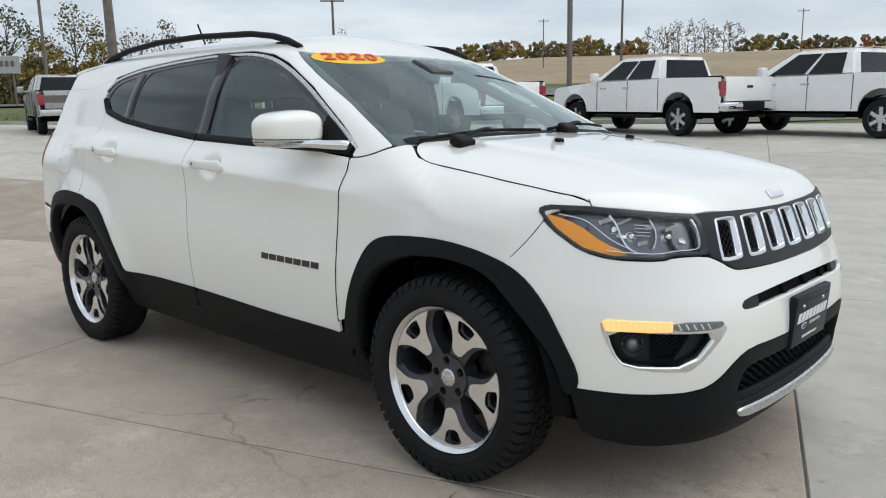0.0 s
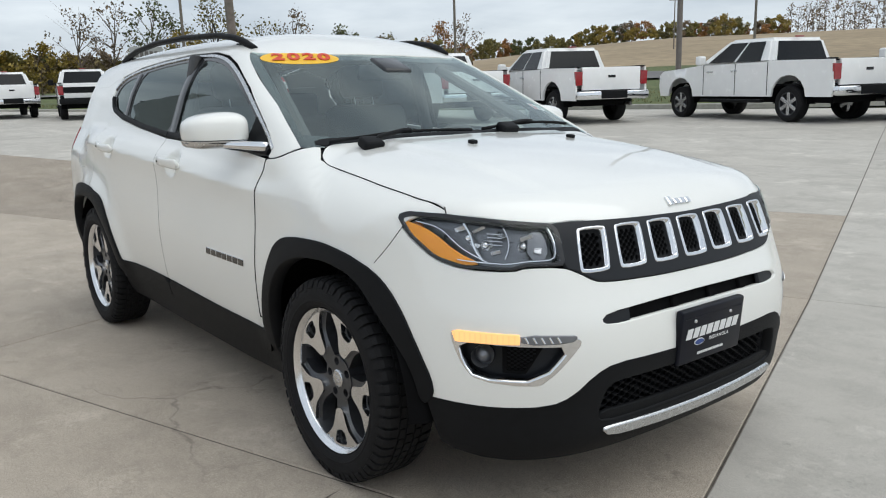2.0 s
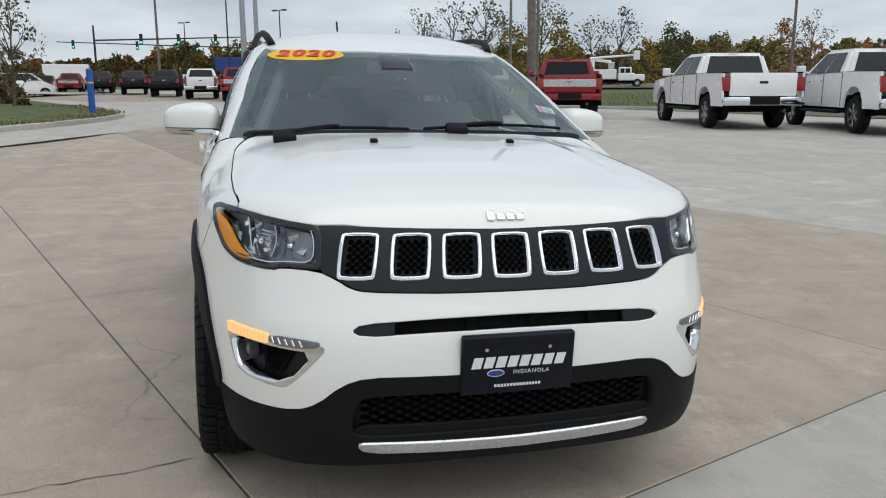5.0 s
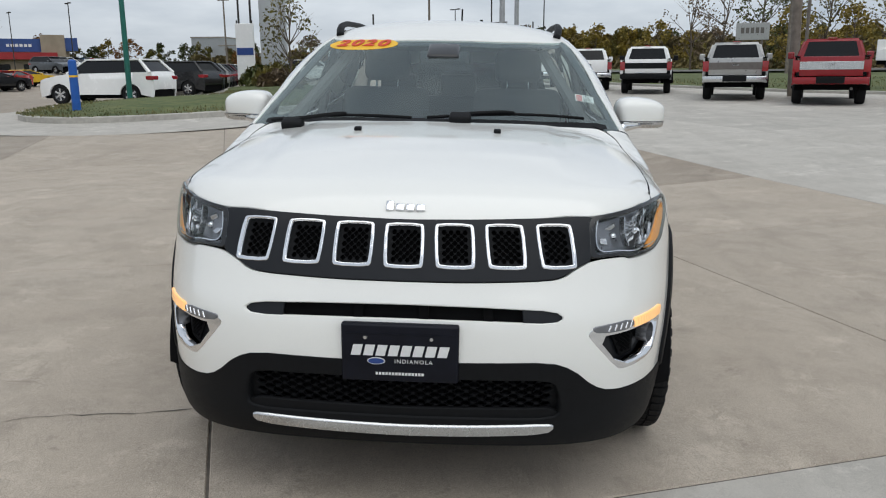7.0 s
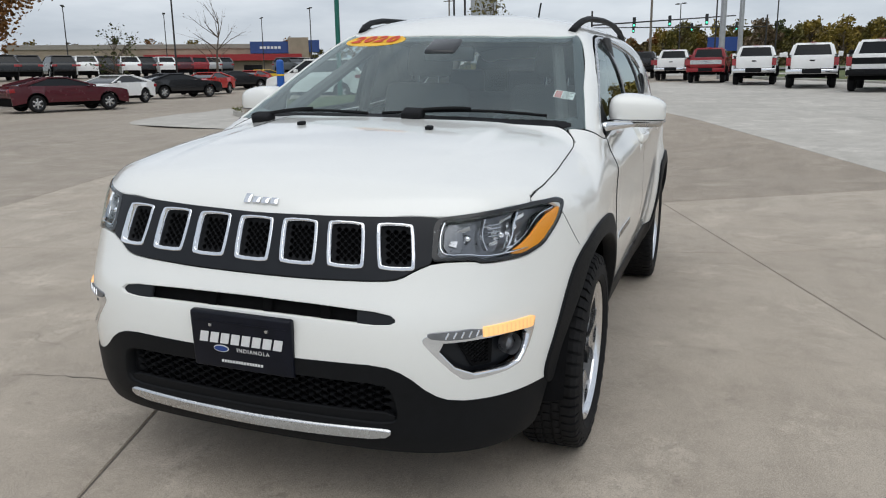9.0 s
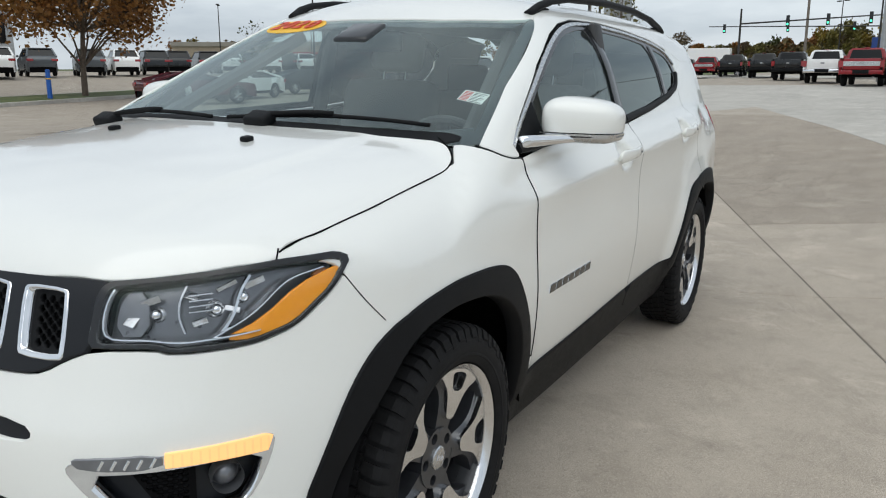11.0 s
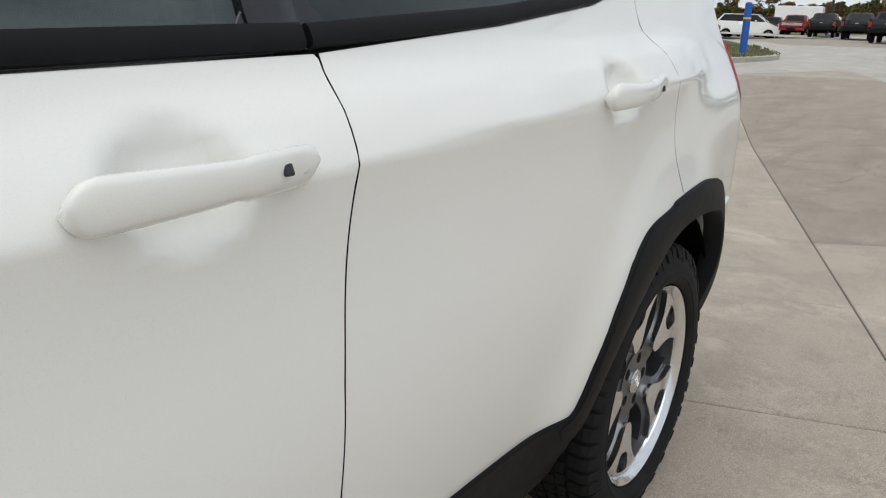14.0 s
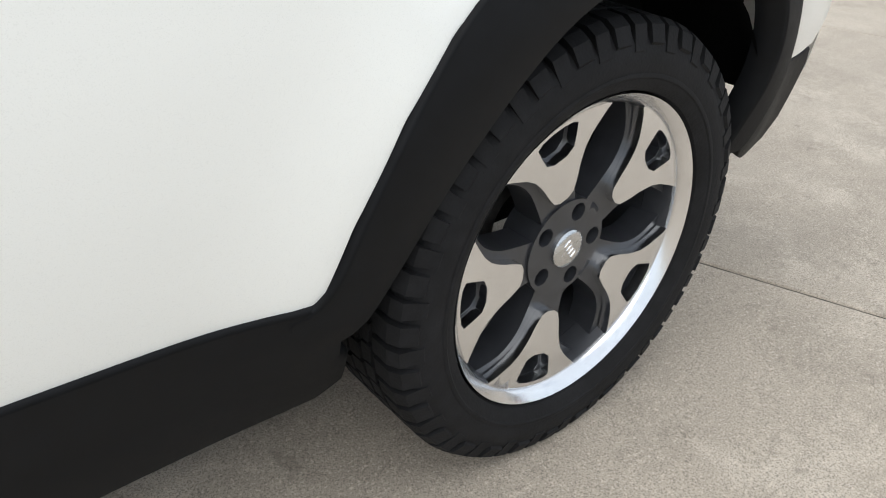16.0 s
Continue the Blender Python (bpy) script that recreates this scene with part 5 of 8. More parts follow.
        part("spoke_web", bm, ALLOYGREY, w, smooth=True)
    bm = bmesh.new()
    ring = [(.078 * math.cos(t), .078 * math.sin(t)) for t in np.arange(0, 6.283, .2)]
    holes = []
    for k in range(5):
        cx, cz = turned([(0, .0575)], 36 + 72 * k)[0]
        holes.append([(cx + .0145 * math.cos(t), cz + .0145 * math.sin(t)) for t in np.arange(0, 6.2, .6)])
    plate(bm, ring, holes, -.052, .01, lambda r: 0.0, .014, 0)
    part("hub_disc", bm, ALLOYGREY, w, smooth=True)
    for k in range(5):
        cx, cz = turned([(0, .0575)], 36 + 72 * k)[0]
        bm = bmesh.new()
        rod(bm, (cx, -.01, cz), (cx, -.034, cz), .0095, .008, 6)
        part("lug_nut", bm, CHROME, w)
    bm = bmesh.new()
    lathe(bm, [(.0001, -.0605), (.022, -.060), (.028, -.0585), (.0305, -.056), (.031, -.03)], 32)
    cap = part("centre_cap", bm, SATIN, w, "silver centre cap", smooth=True)
    bm = bmesh.new()
    for q in range(4):
        box(bm, -.017 + q * .009, -.011 + q * .009, -.0620, -.0600, -.006, .006 if q else .009, .0008)
    part("cap_mark", bm, CHROME, cap)
    bm = bmesh.new()
    lathe(bm, [(.07, .035), (.150, .035), (.152, .040), (.152, .056), (.150, .06), (.07, .06)], 48)
    part("brake_disc", bm, IRON, w, smooth=True)
    bm = bmesh.new()
    box(bm, .09, .17, .0, .075, -.07, .075, .02)
    rod(bm, (.13, -.005, .03), (.13, .03, .03), .022, n=12)
    part("brake_caliper", bm, IRON, w, smooth=True)
    return w


proto = make_wheel(car)
proto.matrix_local = Matrix.Translation((1.318, -.772, .344)) @ Matrix.Rotation(radians(27), 4, "Y")
def place_wheel(m):
    w = new("wheel")
    w.parent = car
    made = {proto: w}
    for o in proto.children_recursive:
        c = o.copy()
        scene.collection.objects.link(c)
        c.parent = made[o.parent]
        made[o] = c
    w.matrix_local = m
place_wheel(Matrix.Translation((-1.318, -.772, .344)) @ Matrix.Rotation(radians(30), 4, "Y"))
for x, a in ((1.318, 20), (-1.318, 52)):
    place_wheel(Matrix.Translation((x, .772, .344)) @ Matrix.Rotation(math.pi, 4, "Z") @ Matrix.Rotation(radians(a), 4, "Y"))


# ---------------------------------------------------------------- cabin
def soft_box(name, x0, x1, y0, y1, z0, z1, mat, parent, bevel=.03, m=None, label=""):
    bm = bmesh.new()
    box(bm, x0, x1, y0, y1, z0, z1, bevel, m, 3)
    return part(name, bm, mat, parent, label, smooth=True)


def seat(y, x, name="seat"):
    s = new(name)
    s.parent = car
    soft_box("cushion", x - .25, x + .27, y - .25, y + .25, .55, .72, CLOTH, s, .06)
    soft_box("backrest", -.08, .08, y - .245, y + .245, 0, .60, CLOTH, s, .06, Matrix.Translation((x - .27, 0, .66)) @ Matrix.Rotation(radians(-14), 4, "Y"))
    soft_box("headrest", -.05, .05, y - .13, y + .13, .64, .82, CLOTH, s, .04, Matrix.Translation((x - .27, 0, .66)) @ Matrix.Rotation(radians(-14), 4, "Y"))
    bm = bmesh.new()
    for q in (-.06, .06):
        rod(bm, (x - .41, y + q, 1.22), (x - .43, y + q, 1.32), .006)
    part("headrest_post", bm, CHROME, s, smooth=True)
    return s


for yy in (-.37, .37):
    seat(yy, .12)
soft_box("rear_bench", -1.0, -.55, -.62, .62, .55, .72, CLOTH, car, .06)
soft_box("rear_backrest", -1.14, -1.0, -.62, .62, .66, 1.18, CLOTH, car, .05)
for yy in (-.4, 0, .4):
    soft_box("rear_headrest", -1.14, -1.06, yy - .12, yy + .12, 1.16, 1.32, CLOTH, car, .03)
# dashboard follows the base of the windshield
dash = shell("dashboard", [(.60, -.66), (.56, -.3), (.56, .3), (.60, .66), (.92, .66), (1.05, .45), (1.12, .2), (1.13, 0), (1.12, -.2), (1.05, -.45), (.92, -.66)], "top", CABIN, car, lift=-.0, depth=.02, soft=1, step=.06)
for v in dash.data.vertices:
    t = (v.co.x - .56) / .57
    v.co.z = .985 + .075 * max(0, min(1, t)) + .02 * math.exp(-((v.co.y - .37) / .2) ** 2)
dash.data.update()
soft_box("instrument_hood", .56, .74, .20, .54, .97, 1.055, CABIN, dash, .03)
soft_box("centre_stack", .56, .66, -.16, .16, .70, 1.00, CABIN, dash, .03)
soft_box("display", .555, .562, -.12, .12, .86, .97, GLOSSBLACK, dash, .003)
soft_box("dash_front", .55, .66, -.66, .66, .72, .98, CABIN, dash, .05)
soft_box("centre_console", -.2, .58, -.11, .11, .55, .74, CABIN, car, .03)
wheel_s = new("steering_wheel")
wheel_s.parent = car
bm = bmesh.new()
R0 = .185
ring = []
for k in range(40):
    a = 2 * math.pi * k / 40
    row = []
    for j in range(8):
        b = 2 * math.pi * j / 8
        row.append(bm.verts.new(((R0 + .016 * math.cos(b)) * math.cos(a), (R0 + .016 * math.cos(b)) * math.sin(a), .016 * math.sin(b))))
    ring.append(row)
for k in range(40):
    for j in range(8):
        bm.faces.new((ring[k][j], ring[(k + 1) % 40][j], ring[(k + 1) % 40][(j + 1) % 8], ring[k][(j + 1) % 8]))
part("rim", bm, CABIN, wheel_s, smooth=True)
soft_box("hub", -.075, .075, -.06, .06, -.02, .03, CABIN, wheel_s, .02)
for a in (0, 180, 270):
    soft_box("wheel_spoke", .05, .18, -.02, .02, -.008, .008, CABIN, wheel_s, .006, Matrix.Rotation(radians(a), 4, "Z"))
wheel_s.matrix_local = Matrix.Translation((.46, .37, .97)) @ Matrix.Rotation(radians(-66), 4, "Y") @ Matrix.Rotation(radians(90), 4, "Z")
mm = Matrix.Translation((.42, 0, 1.395))
soft_box("rear_view_mirror", -.015, .02, -.12, .12, -.035, .035, GLOSSBLACK, car, .012, mm)
soft_box("sensor_pod", -.05, .10, -.075, .075, .02, .05, GLOSSBLACK, car, .015, Matrix.Translation((.47, 0, 1.40)) @ Matrix.Rotation(radians(24), 4, "Y"))
soft_box("headliner", -1.6, .08, -.46, .46, 1.475, 1.49, material("grey_headliner", (.32, .32, .31), .9, 0, .1, 60), car, .005)
for s in (-1, 1):
    bm = bmesh.new()
    rod(bm, (.86, .635 * s, 1.11), (.25, .475 * s, 1.42), .028, .026, 8)
    part("pillar_trim", bm, material("grey_pillar_trim", (.10, .10, .10), .8, 0, .1, 60), car, smooth=True)
    soft_box("door_card", -1.0, .85, .76 * s - .02, .76 * s + .02, .45, 1.06, CABIN, car, .02)
    bm = bmesh.new()
    box(bm, -.05, .03, -.02, .02, 0, .45, .015, Matrix.Translation((-.17, .735 * s, 1.05)) @ Matrix.Rotation(radians(-13 * -s), 4, "X"))
    part("belt_pillar", bm, CABIN, car, smooth=True)
# small antenna on the roof
tube("roof_antenna", [(-1.35, 0, 1.58), (-1.40, 0, 1.66), (-1.46, 0, 1.76)], .006, PLASTIC, car, "black roof antenna", n=6)


# the body sits a touch further back and lower at the nose than its drawing
SEAT = Matrix(((1, 0, 0, -.015), (0, 1, 0, 0), (-.012, 0, 1, -.003), (0, 0, 0, 1)))
wheels = [o for o in car.children if o.name.split(".")[0] == "wheel"]
rolling = {o for w in wheels for o in (w, *w.children_recursive)}
for ob in car.children_recursive:
    if ob in rolling or ob.parent is wheel_s:
        continue
    if ob.matrix_basis != Matrix.Identity(4):
        ob.matrix_basis = SEAT @ ob.matrix_basis
    elif ob.type == "MESH":
        ob.data.transform(SEAT)


# ---------------------------------------------------------------- ground
def ease(t):
    t = np.clip(t, 0, 1)
    return t * t * (3 - 2 * t)


def rise(x, y=0.0):
    """The lot drains on a slight slope round the car and climbs gently away beyond."""
    x, y = np.asarray(x, float), np.asarray(y, float)
    r = np.hypot(x, y)
    k = np.maximum(ease((y * 0.948 - x * 0.317 - 1.9) / 3.4), ease((r - 8) / 8))
    return (1 - k) * (SLOPE_X * x + SLOPE_Y * y) + k * (0.26 * ease((r - 4) / 11) + 0.011 * np.clip(r - 16, 0, 95)) - 0.47 * ease((-y - 9) / 12) + 0.85 * ease((-y - 37) / 9)


def concrete(name, color, worn, warm, cracks=0.0, speck=0.5):
    """Cast concrete: broad blotches, water stains, fine aggregate, a few thin cracks."""
    m = bpy.data.materials.new(name)
    m.use_nodes = True
    n, l = m.node_tree.nodes, m.node_tree.links
    b = n["Principled BSDF"]
    b.inputs["Specular IOR Level"].default_value = 0.3
    tc, oi, geo = n.new("ShaderNodeTexCoord"), n.new("ShaderNodeObjectInfo"), n.new("ShaderNodeNewGeometry")
    pos = geo.outputs["Position"]
    def noise(scale, detail=6, rough=.6, stretch=None):
        t = n.new("ShaderNodeTexNoise")
        t.inputs["Scale"].default_value, t.inputs["Detail"].default_value, t.inputs["Roughness"].default_value = scale, detail, rough
        if stretch:
            mp = n.new("ShaderNodeMapping")
            mp.inputs["Rotation"].default_value, mp.inputs["Scale"].default_value = (0, 0, radians(-18.5)), stretch
            l.new(pos, mp.inputs["Vector"])
            l.new(mp.outputs["Vector"], t.inputs["Vector"])
        else:
            l.new(pos, t.inputs["Vector"])
        return t.outputs["Fac"]
    def ramp(v, a, c, lo=0.0, hi=1.0):
        r = n.new("ShaderNodeMapRange")
        r.inputs["From Min"].default_value, r.inputs["From Max"].default_value = a, c
        r.inputs["To Min"].default_value, r.inputs["To Max"].default_value = lo, hi
        l.new(v, r.inputs["Value"])
        return r.outputs["Result"]
    def mix(f, A, B, how="MIX"):
        x = n.new("ShaderNodeMix")
        x.data_type, x.blend_type = "RGBA", how
        l.new(f, x.inputs["Factor"])
        for k, v in (("A", A), ("B", B)):
            if isinstance(v, tuple):
                x.inputs[k].default_value = (*v, 1)
            else:
                l.new(v, x.inputs[k])
        return x.outputs["Result"]
    def times(a, c):
        x = n.new("ShaderNodeMath")
        x.operation = "MULTIPLY"
        l.new(a, x.inputs[0])
        if isinstance(c, float):
            x.inputs[1].default_value = c
        else:
            l.new(c, x.inputs[1])
        return x.outputs[0]
    col = mix(ramp(noise(.45, 8, .65), .32, .68), color, warm)
    col = mix(ramp(noise(2.2, 9, .8), .47, .60, 0, .70), col, worn)
    col = mix(ramp(noise(.9, 6, .6, (.35, 2.4, 1)), .50, .68, 0, .60), col, worn)
    pale = tuple(min(1, c * 1.28) for c in color)
    col = mix(ramp(noise(1.4, 9, .8), .54, .64, 0, .7), col, pale)
    fine = noise(330, 2, .7)
    col = mix(ramp(fine, .36, .52, .8 * speck, 0), col, tuple(c * .45 for c in worn))
    col = mix(ramp(noise(200, 2, .6), .55, .70, 0, .7 * speck), col, tuple(min(1, c * 1.35) for c in color))
    col = mix(times(ramp(noise(9, 3, .8), .62, .70, 0, .40), ramp(noise(.7, 3, .5), .46, .56)), col, tuple(c * .5 for c in worn))
    tone = ramp(oi.outputs["Random"], 0, 1, .93, 1.05)
    sc = n.new("ShaderNodeVectorMath")
    sc.operation = "SCALE"
    l.new(col, sc.inputs[0])
    l.new(tone, sc.inputs["Scale"])
    col = sc.outputs["Vector"]
    height = noise(260, 4, .65)
    if cracks:
        wob = n.new("ShaderNodeTexNoise")
        wob.inputs["Scale"].default_value, wob.inputs["Detail"].default_value = 2.6, 6
        l.new(pos, wob.inputs["Vector"])
        add = n.new("ShaderNodeVectorMath")
        add.operation = "MULTIPLY_ADD"
        add.inputs[1].default_value = (.55, .55, 0)
        l.new(wob.outputs["Color"], add.inputs[0])
        l.new(pos, add.inputs[2])
        vo = n.new("ShaderNodeTexVoronoi")
        vo.feature = "DISTANCE_TO_EDGE"
        vo.inputs["Scale"].default_value = .42
        l.new(add.outputs["Vector"], vo.inputs["Vector"])
        line = times(ramp(vo.outputs["Distance"], .0008, .0028, 1, 0), ramp(noise(.33, 2, .5), .57, .63))
        col = mix(times(line, cracks), col, (.11, .095, .08))
    l.new(col, b.inputs["Base Color"])
    l.new(ramp(noise(3.0, 5), .3, .7, .74, .94), b.inputs["Roughness"])
    bp = n.new("ShaderNodeBump")
    bp.inputs["Strength"].default_value, bp.inputs["Distance"].default_value = .30 + .3 * speck, .004
    l.new(height, bp.inputs["Height"])
    l.new(bp.outputs["Normal"], b.inputs["Normal"])
    return m


CONCRETE = concrete("old_tan_concrete", (0.518, 0.455, 0.379), (0.370, 0.318, 0.260), (0.462, 0.396, 0.322), .40, .95)
LIGHTCRETE = concrete("pale_new_concrete", (0.539, 0.512, 0.465), (0.400, 0.377, 0.339), (0.474, 0.446, 0.400), .4, .5)
ROUGHCRETE = concrete("worn_aggregate_concrete", (0.422, 0.364, 0.298), (0.290, 0.247, 0.202), (0.387, 0.329, 0.265), .9, 1.3)
DARKCRETE = concrete("darker_brown_concrete", (0.420, 0.369, 0.308), (0.300, 0.258, 0.210), (0.375, 0.322, 0.263), .5, .9)
FRONTCRETE = concrete("grey_front_concrete", (0.466, 0.425, 0.366), (0.343, 0.307, 0.261), (0.414, 0.372, 0.315), .5, .8)
JOINT = material("joint_filler", (0.115, 0.10, 0.084), 0.9, 0, 0.4, 25, bump=0.4, bump_scale=80)
GRASS_SOIL = material("autumn_turf", (0.075, 0.125, 0.028), 0.95, 0, 0.35, 3.0, bump=0.6, bump_scale=40, stain=0.25, stain_scale=0.15, second=(0.15, 0.165, 0.055))
FIELD = material("harvested_field", (0.34, 0.26, 0.16), 0.95, 0, 0.25, 0.4, stain=0.2, stain_scale=0.03)
ASPHALT = material("road_asphalt", (0.16, 0.155, 0.15), 0.85, 0, 0.15, 6, stain=0.2, stain_scale=0.3)
CU, SU = math.cos(radians(18.5)), math.sin(radians(18.5))


def lot(u, v):
    """From the slab grid's own directions to the world."""
    u = u - .042 * v
    return u * CU - v * SU, u * SU + v * CU


FARLOT = [(6, -30), (6, -13), (-12, -13), (-24, -13), (-32, -11), (-38, -10), (-42, 0), (-45, 4.5), (-55, 1.8), (-63, 3), (-90, -5), (-125, -18), (-130, -95), (-60, -80), (0, -70), (10, -40)]
# land: one sheet out to the horizon
radii = [0.5, 4, 8, 14, 20, 26, 32, 40, 50, 65, 85, 110, 140, 180, 240, 330, 480, 800, 1500, 2600]
verts, faces, NA = [(0, 0, -.06)], [], 72
def land_z(x, y):
    r = math.hypot(x, y)
    z = float(rise(x, y)) - (.06 if r > 21 else .26)
    a = math.degrees(math.atan2(y, x)) % 360
    if r > 85:                                   # the field north of the road climbs to a low crest
        k = min(1, (r - 85) / 260)
        hill = max(0.0, 1 - abs(a - 112) / 42)
        z += 15.0 * k * min(1, hill * 1.6)
        z += .012 * (r - 85) * (1 - min(1, (r - 85) / 1500)) * .35
    return z
for r in radii:
    for k in range(NA):
        x, y = r * math.cos(2 * math.pi * k / NA), r * math.sin(2 * math.pi * k / NA)
        sunk = .3 if within(np.array(FARLOT), np.array([[x, y]]))[0] else 0
        verts.append((x, y, land_z(x, y) - sunk))
for k in range(NA):
    faces.append((0, 1 + k, 1 + (k + 1) % NA))
for i in range(len(radii) - 1):
    for k in range(NA):
        a, b = 1 + i * NA, 1 + (i + 1) * NA
        faces.append((a + k, b + k, b + (k + 1) % NA, a + (k + 1) % NA))
ground = link_mesh("ground", verts, faces, GRASS_SOIL)
ground.data.materials.append(FIELD)
for p in ground.data.polygons:
    c = p.center
    a = math.degrees(math.atan2(c.y, c.x)) % 360
    if math.hypot(c.x, c.y) > 100 and 78 < a < 158:
        p.material_index = 1
tagged(ground, "autumn grass land running out to low hills", "ground", kind="structure")


def slab_mesh(u0, u1, v0, v1, mat, name, rough=0.0):
    """One cast slab with eased edges, its top following the lot."""
    g = 0.0046
    rows = [(0, -.09), (0, -.004), (.004, 0)]
    vs, fs = [], []
    for e, dz in rows:
        for u, v in ((u0 + g + e, v0 + g + e), (u1 - g - e, v0 + g + e), (u1 - g - e, v1 - g - e), (u0 + g + e, v1 - g - e)):
            x, y = lot(u, v)
            vs.append((x, y, float(rise(x, y)) + dz))
    for i in range(2):
        for k in range(4):
            fs.append((i * 4 + k, i * 4 + (k + 1) % 4, i * 4 + 4 + (k + 1) % 4, i * 4 + 4 + k))
    fs.append((8, 9, 10, 11))
    return link_mesh(name, vs, fs, mat, None, smooth=False)


pavement = tagged(new("pavement"), "cracked tan concrete lot cast in slabs", "pavement", kind="structure")
US = [-16.6, -12.75, -8.4, -4.10, -1.62, 2.05, 5.6, 9.2, 12.8]
VS = [-14.05, -10.85, -7.65, -4.45, -1.24, 2.12, 5.10, 8.4, 11.8, 15.2, 18.6, 22.0]
bv, bf = [], []
BU, BV = [-42, -38, -34, -30, -26, -22, -19.3, *US], VS
for u in BU:
    for v in BV:
        x, y = lot(u, v)
        bv.append((x, y, float(rise(x, y)) - .005))
for i in range(len(BU) - 1):
    for j in range(len(BV) - 1):
        k = i * len(BV) + j
        bf.append((k, k + len(BV), k + len(BV) + 1, k + 1))
bed = link_mesh("joint_bed", bv, bf, JOINT, pavement, smooth=False)
for i in range(len(US) - 1):
    for j in range(len(VS) - 1):
        u0, u1, v0, v1 = US[i], US[i + 1], VS[j], VS[j + 1]
        m = CONCRETE
        if v0 >= 4.9 or (u0 >= 1.9 and v0 > -1.3):
            m = LIGHTCRETE
        # slabs beyond v = -4.4 take a darker, browner tone
        elif v1 <= -4.4:
            m = DARKCRETE
        elif u0 >= 1.9:
            m = FRONTCRETE
        elif v0 >= 1.9 and u1 <= -3.8:
            m = ROUGHCRETE
        slab_mesh(u0, u1, v0, v1, m, "slab").parent = pavement
for u0, u1 in ((-19.3, -16.6), (-22, -19.3), (-26, -22), (-30, -26), (-34, -30), (-38, -34), (-42, -38)):
    for j in range(0, 11):
        v0, v1 = VS[j], VS[j + 1]
        x, y = lot((u0 + u1) / 2, (v0 + v1) / 2)
        slab_mesh(u0, u1, v0, v1, LIGHTCRETE if v0 >= 4.9 else (DARKCRETE if v1 <= -4.4 else CONCRETE), "slab").parent = pavement


def crack(points, seed, w=.006):
    """A thin wandering crack with dirt in it, lying open in the slab."""
    rng = random.Random(seed)
    L = resampled(np.array(points + points[-2:0:-1], float), .06)
    L = L[:len(L) // 2 + 1]
    V, F = [], []
    for i, p in enumerate(L):
        d = L[min(i + 1, len(L) - 1)] - L[max(i - 1, 0)]
        n = np.array([-d[1], d[0]]) / max(1e-6, np.linalg.norm(d))
        c = p + n * rng.gauss(0, .008)
        h = w * rng.uniform(.25, 1) * (1 if 0 < i < len(L) - 1 else .1)
        for q in (c - n * h, c + n * h):
            V.append((q[0], q[1], float(rise(q[0], q[1])) + .003))
    link_mesh("crack", V, [(2 * i, 2 * i + 2, 2 * i + 3, 2 * i + 1) for i in range(len(L) - 1)], JOINT, pavement, smooth=False)


for k, line in enumerate(([(1.60, -1.58), (1.52, -1.36), (1.49, -1.13), (1.41, -.89)], [(-4.65, .85), (-5.0, 1.65), (-5.15, 2.53)], [(-5.94, -6.27), (-5.95, -6.0), (-6.35, -5.75)], [(-7.95, -7.57), (-8.3, -7.14), (-8.34, -6.82)])):
    crack(line, 40 + k, .004 if k < 1 else .012)


# ---------------------------------------------------------------- parked vehicles
AUTO = {
    "white": material("white_fleet_paint", (.88, .88, .87), .25, 0, .02, 5, coat=.35, spec=.4),
    "red": material("deep_red_paint", (.26, .012, .018), .25, 0, .05, 5, coat=.35, spec=.4),
    "bright_red": material("bright_red_paint", (.45, .02, .015), .25, 0, .05, 5, coat=.35, spec=.4),
    "black": material("black_paint", (.014, .015, .017), .22, 0, .1, 5, coat=.35, spec=.4),
    "silver": material("silver_paint", (.42, .42, .41), .3, .6, .05, 5, coat=.35, spec=.4),
    "grey": material("grey_paint", (.10, .11, .12), .3, .3, .05, 5, coat=.35, spec=.4),
    "maroon": material("maroon_paint", (.075, .007, .014), .25, 0, .05, 5, coat=.35, spec=.4),
    "yellow": material("yellow_paint", (.72, .45, .02), .3, 0, .05, 5, coat=.35, spec=.4),
    "blue": material("blue_paint", (.10, .20, .34), .3, 0, .05, 5, coat=.35, spec=.4),
}
AUTOGLASS = material("vehicle_glass", (.004, .005, .006), .10, 0, .2, 2, rvary=.02, spec=0.35)
GREYBAND = material("grey_tailgate_band", (.15, .135, .125), .35, .4, .1, 10)


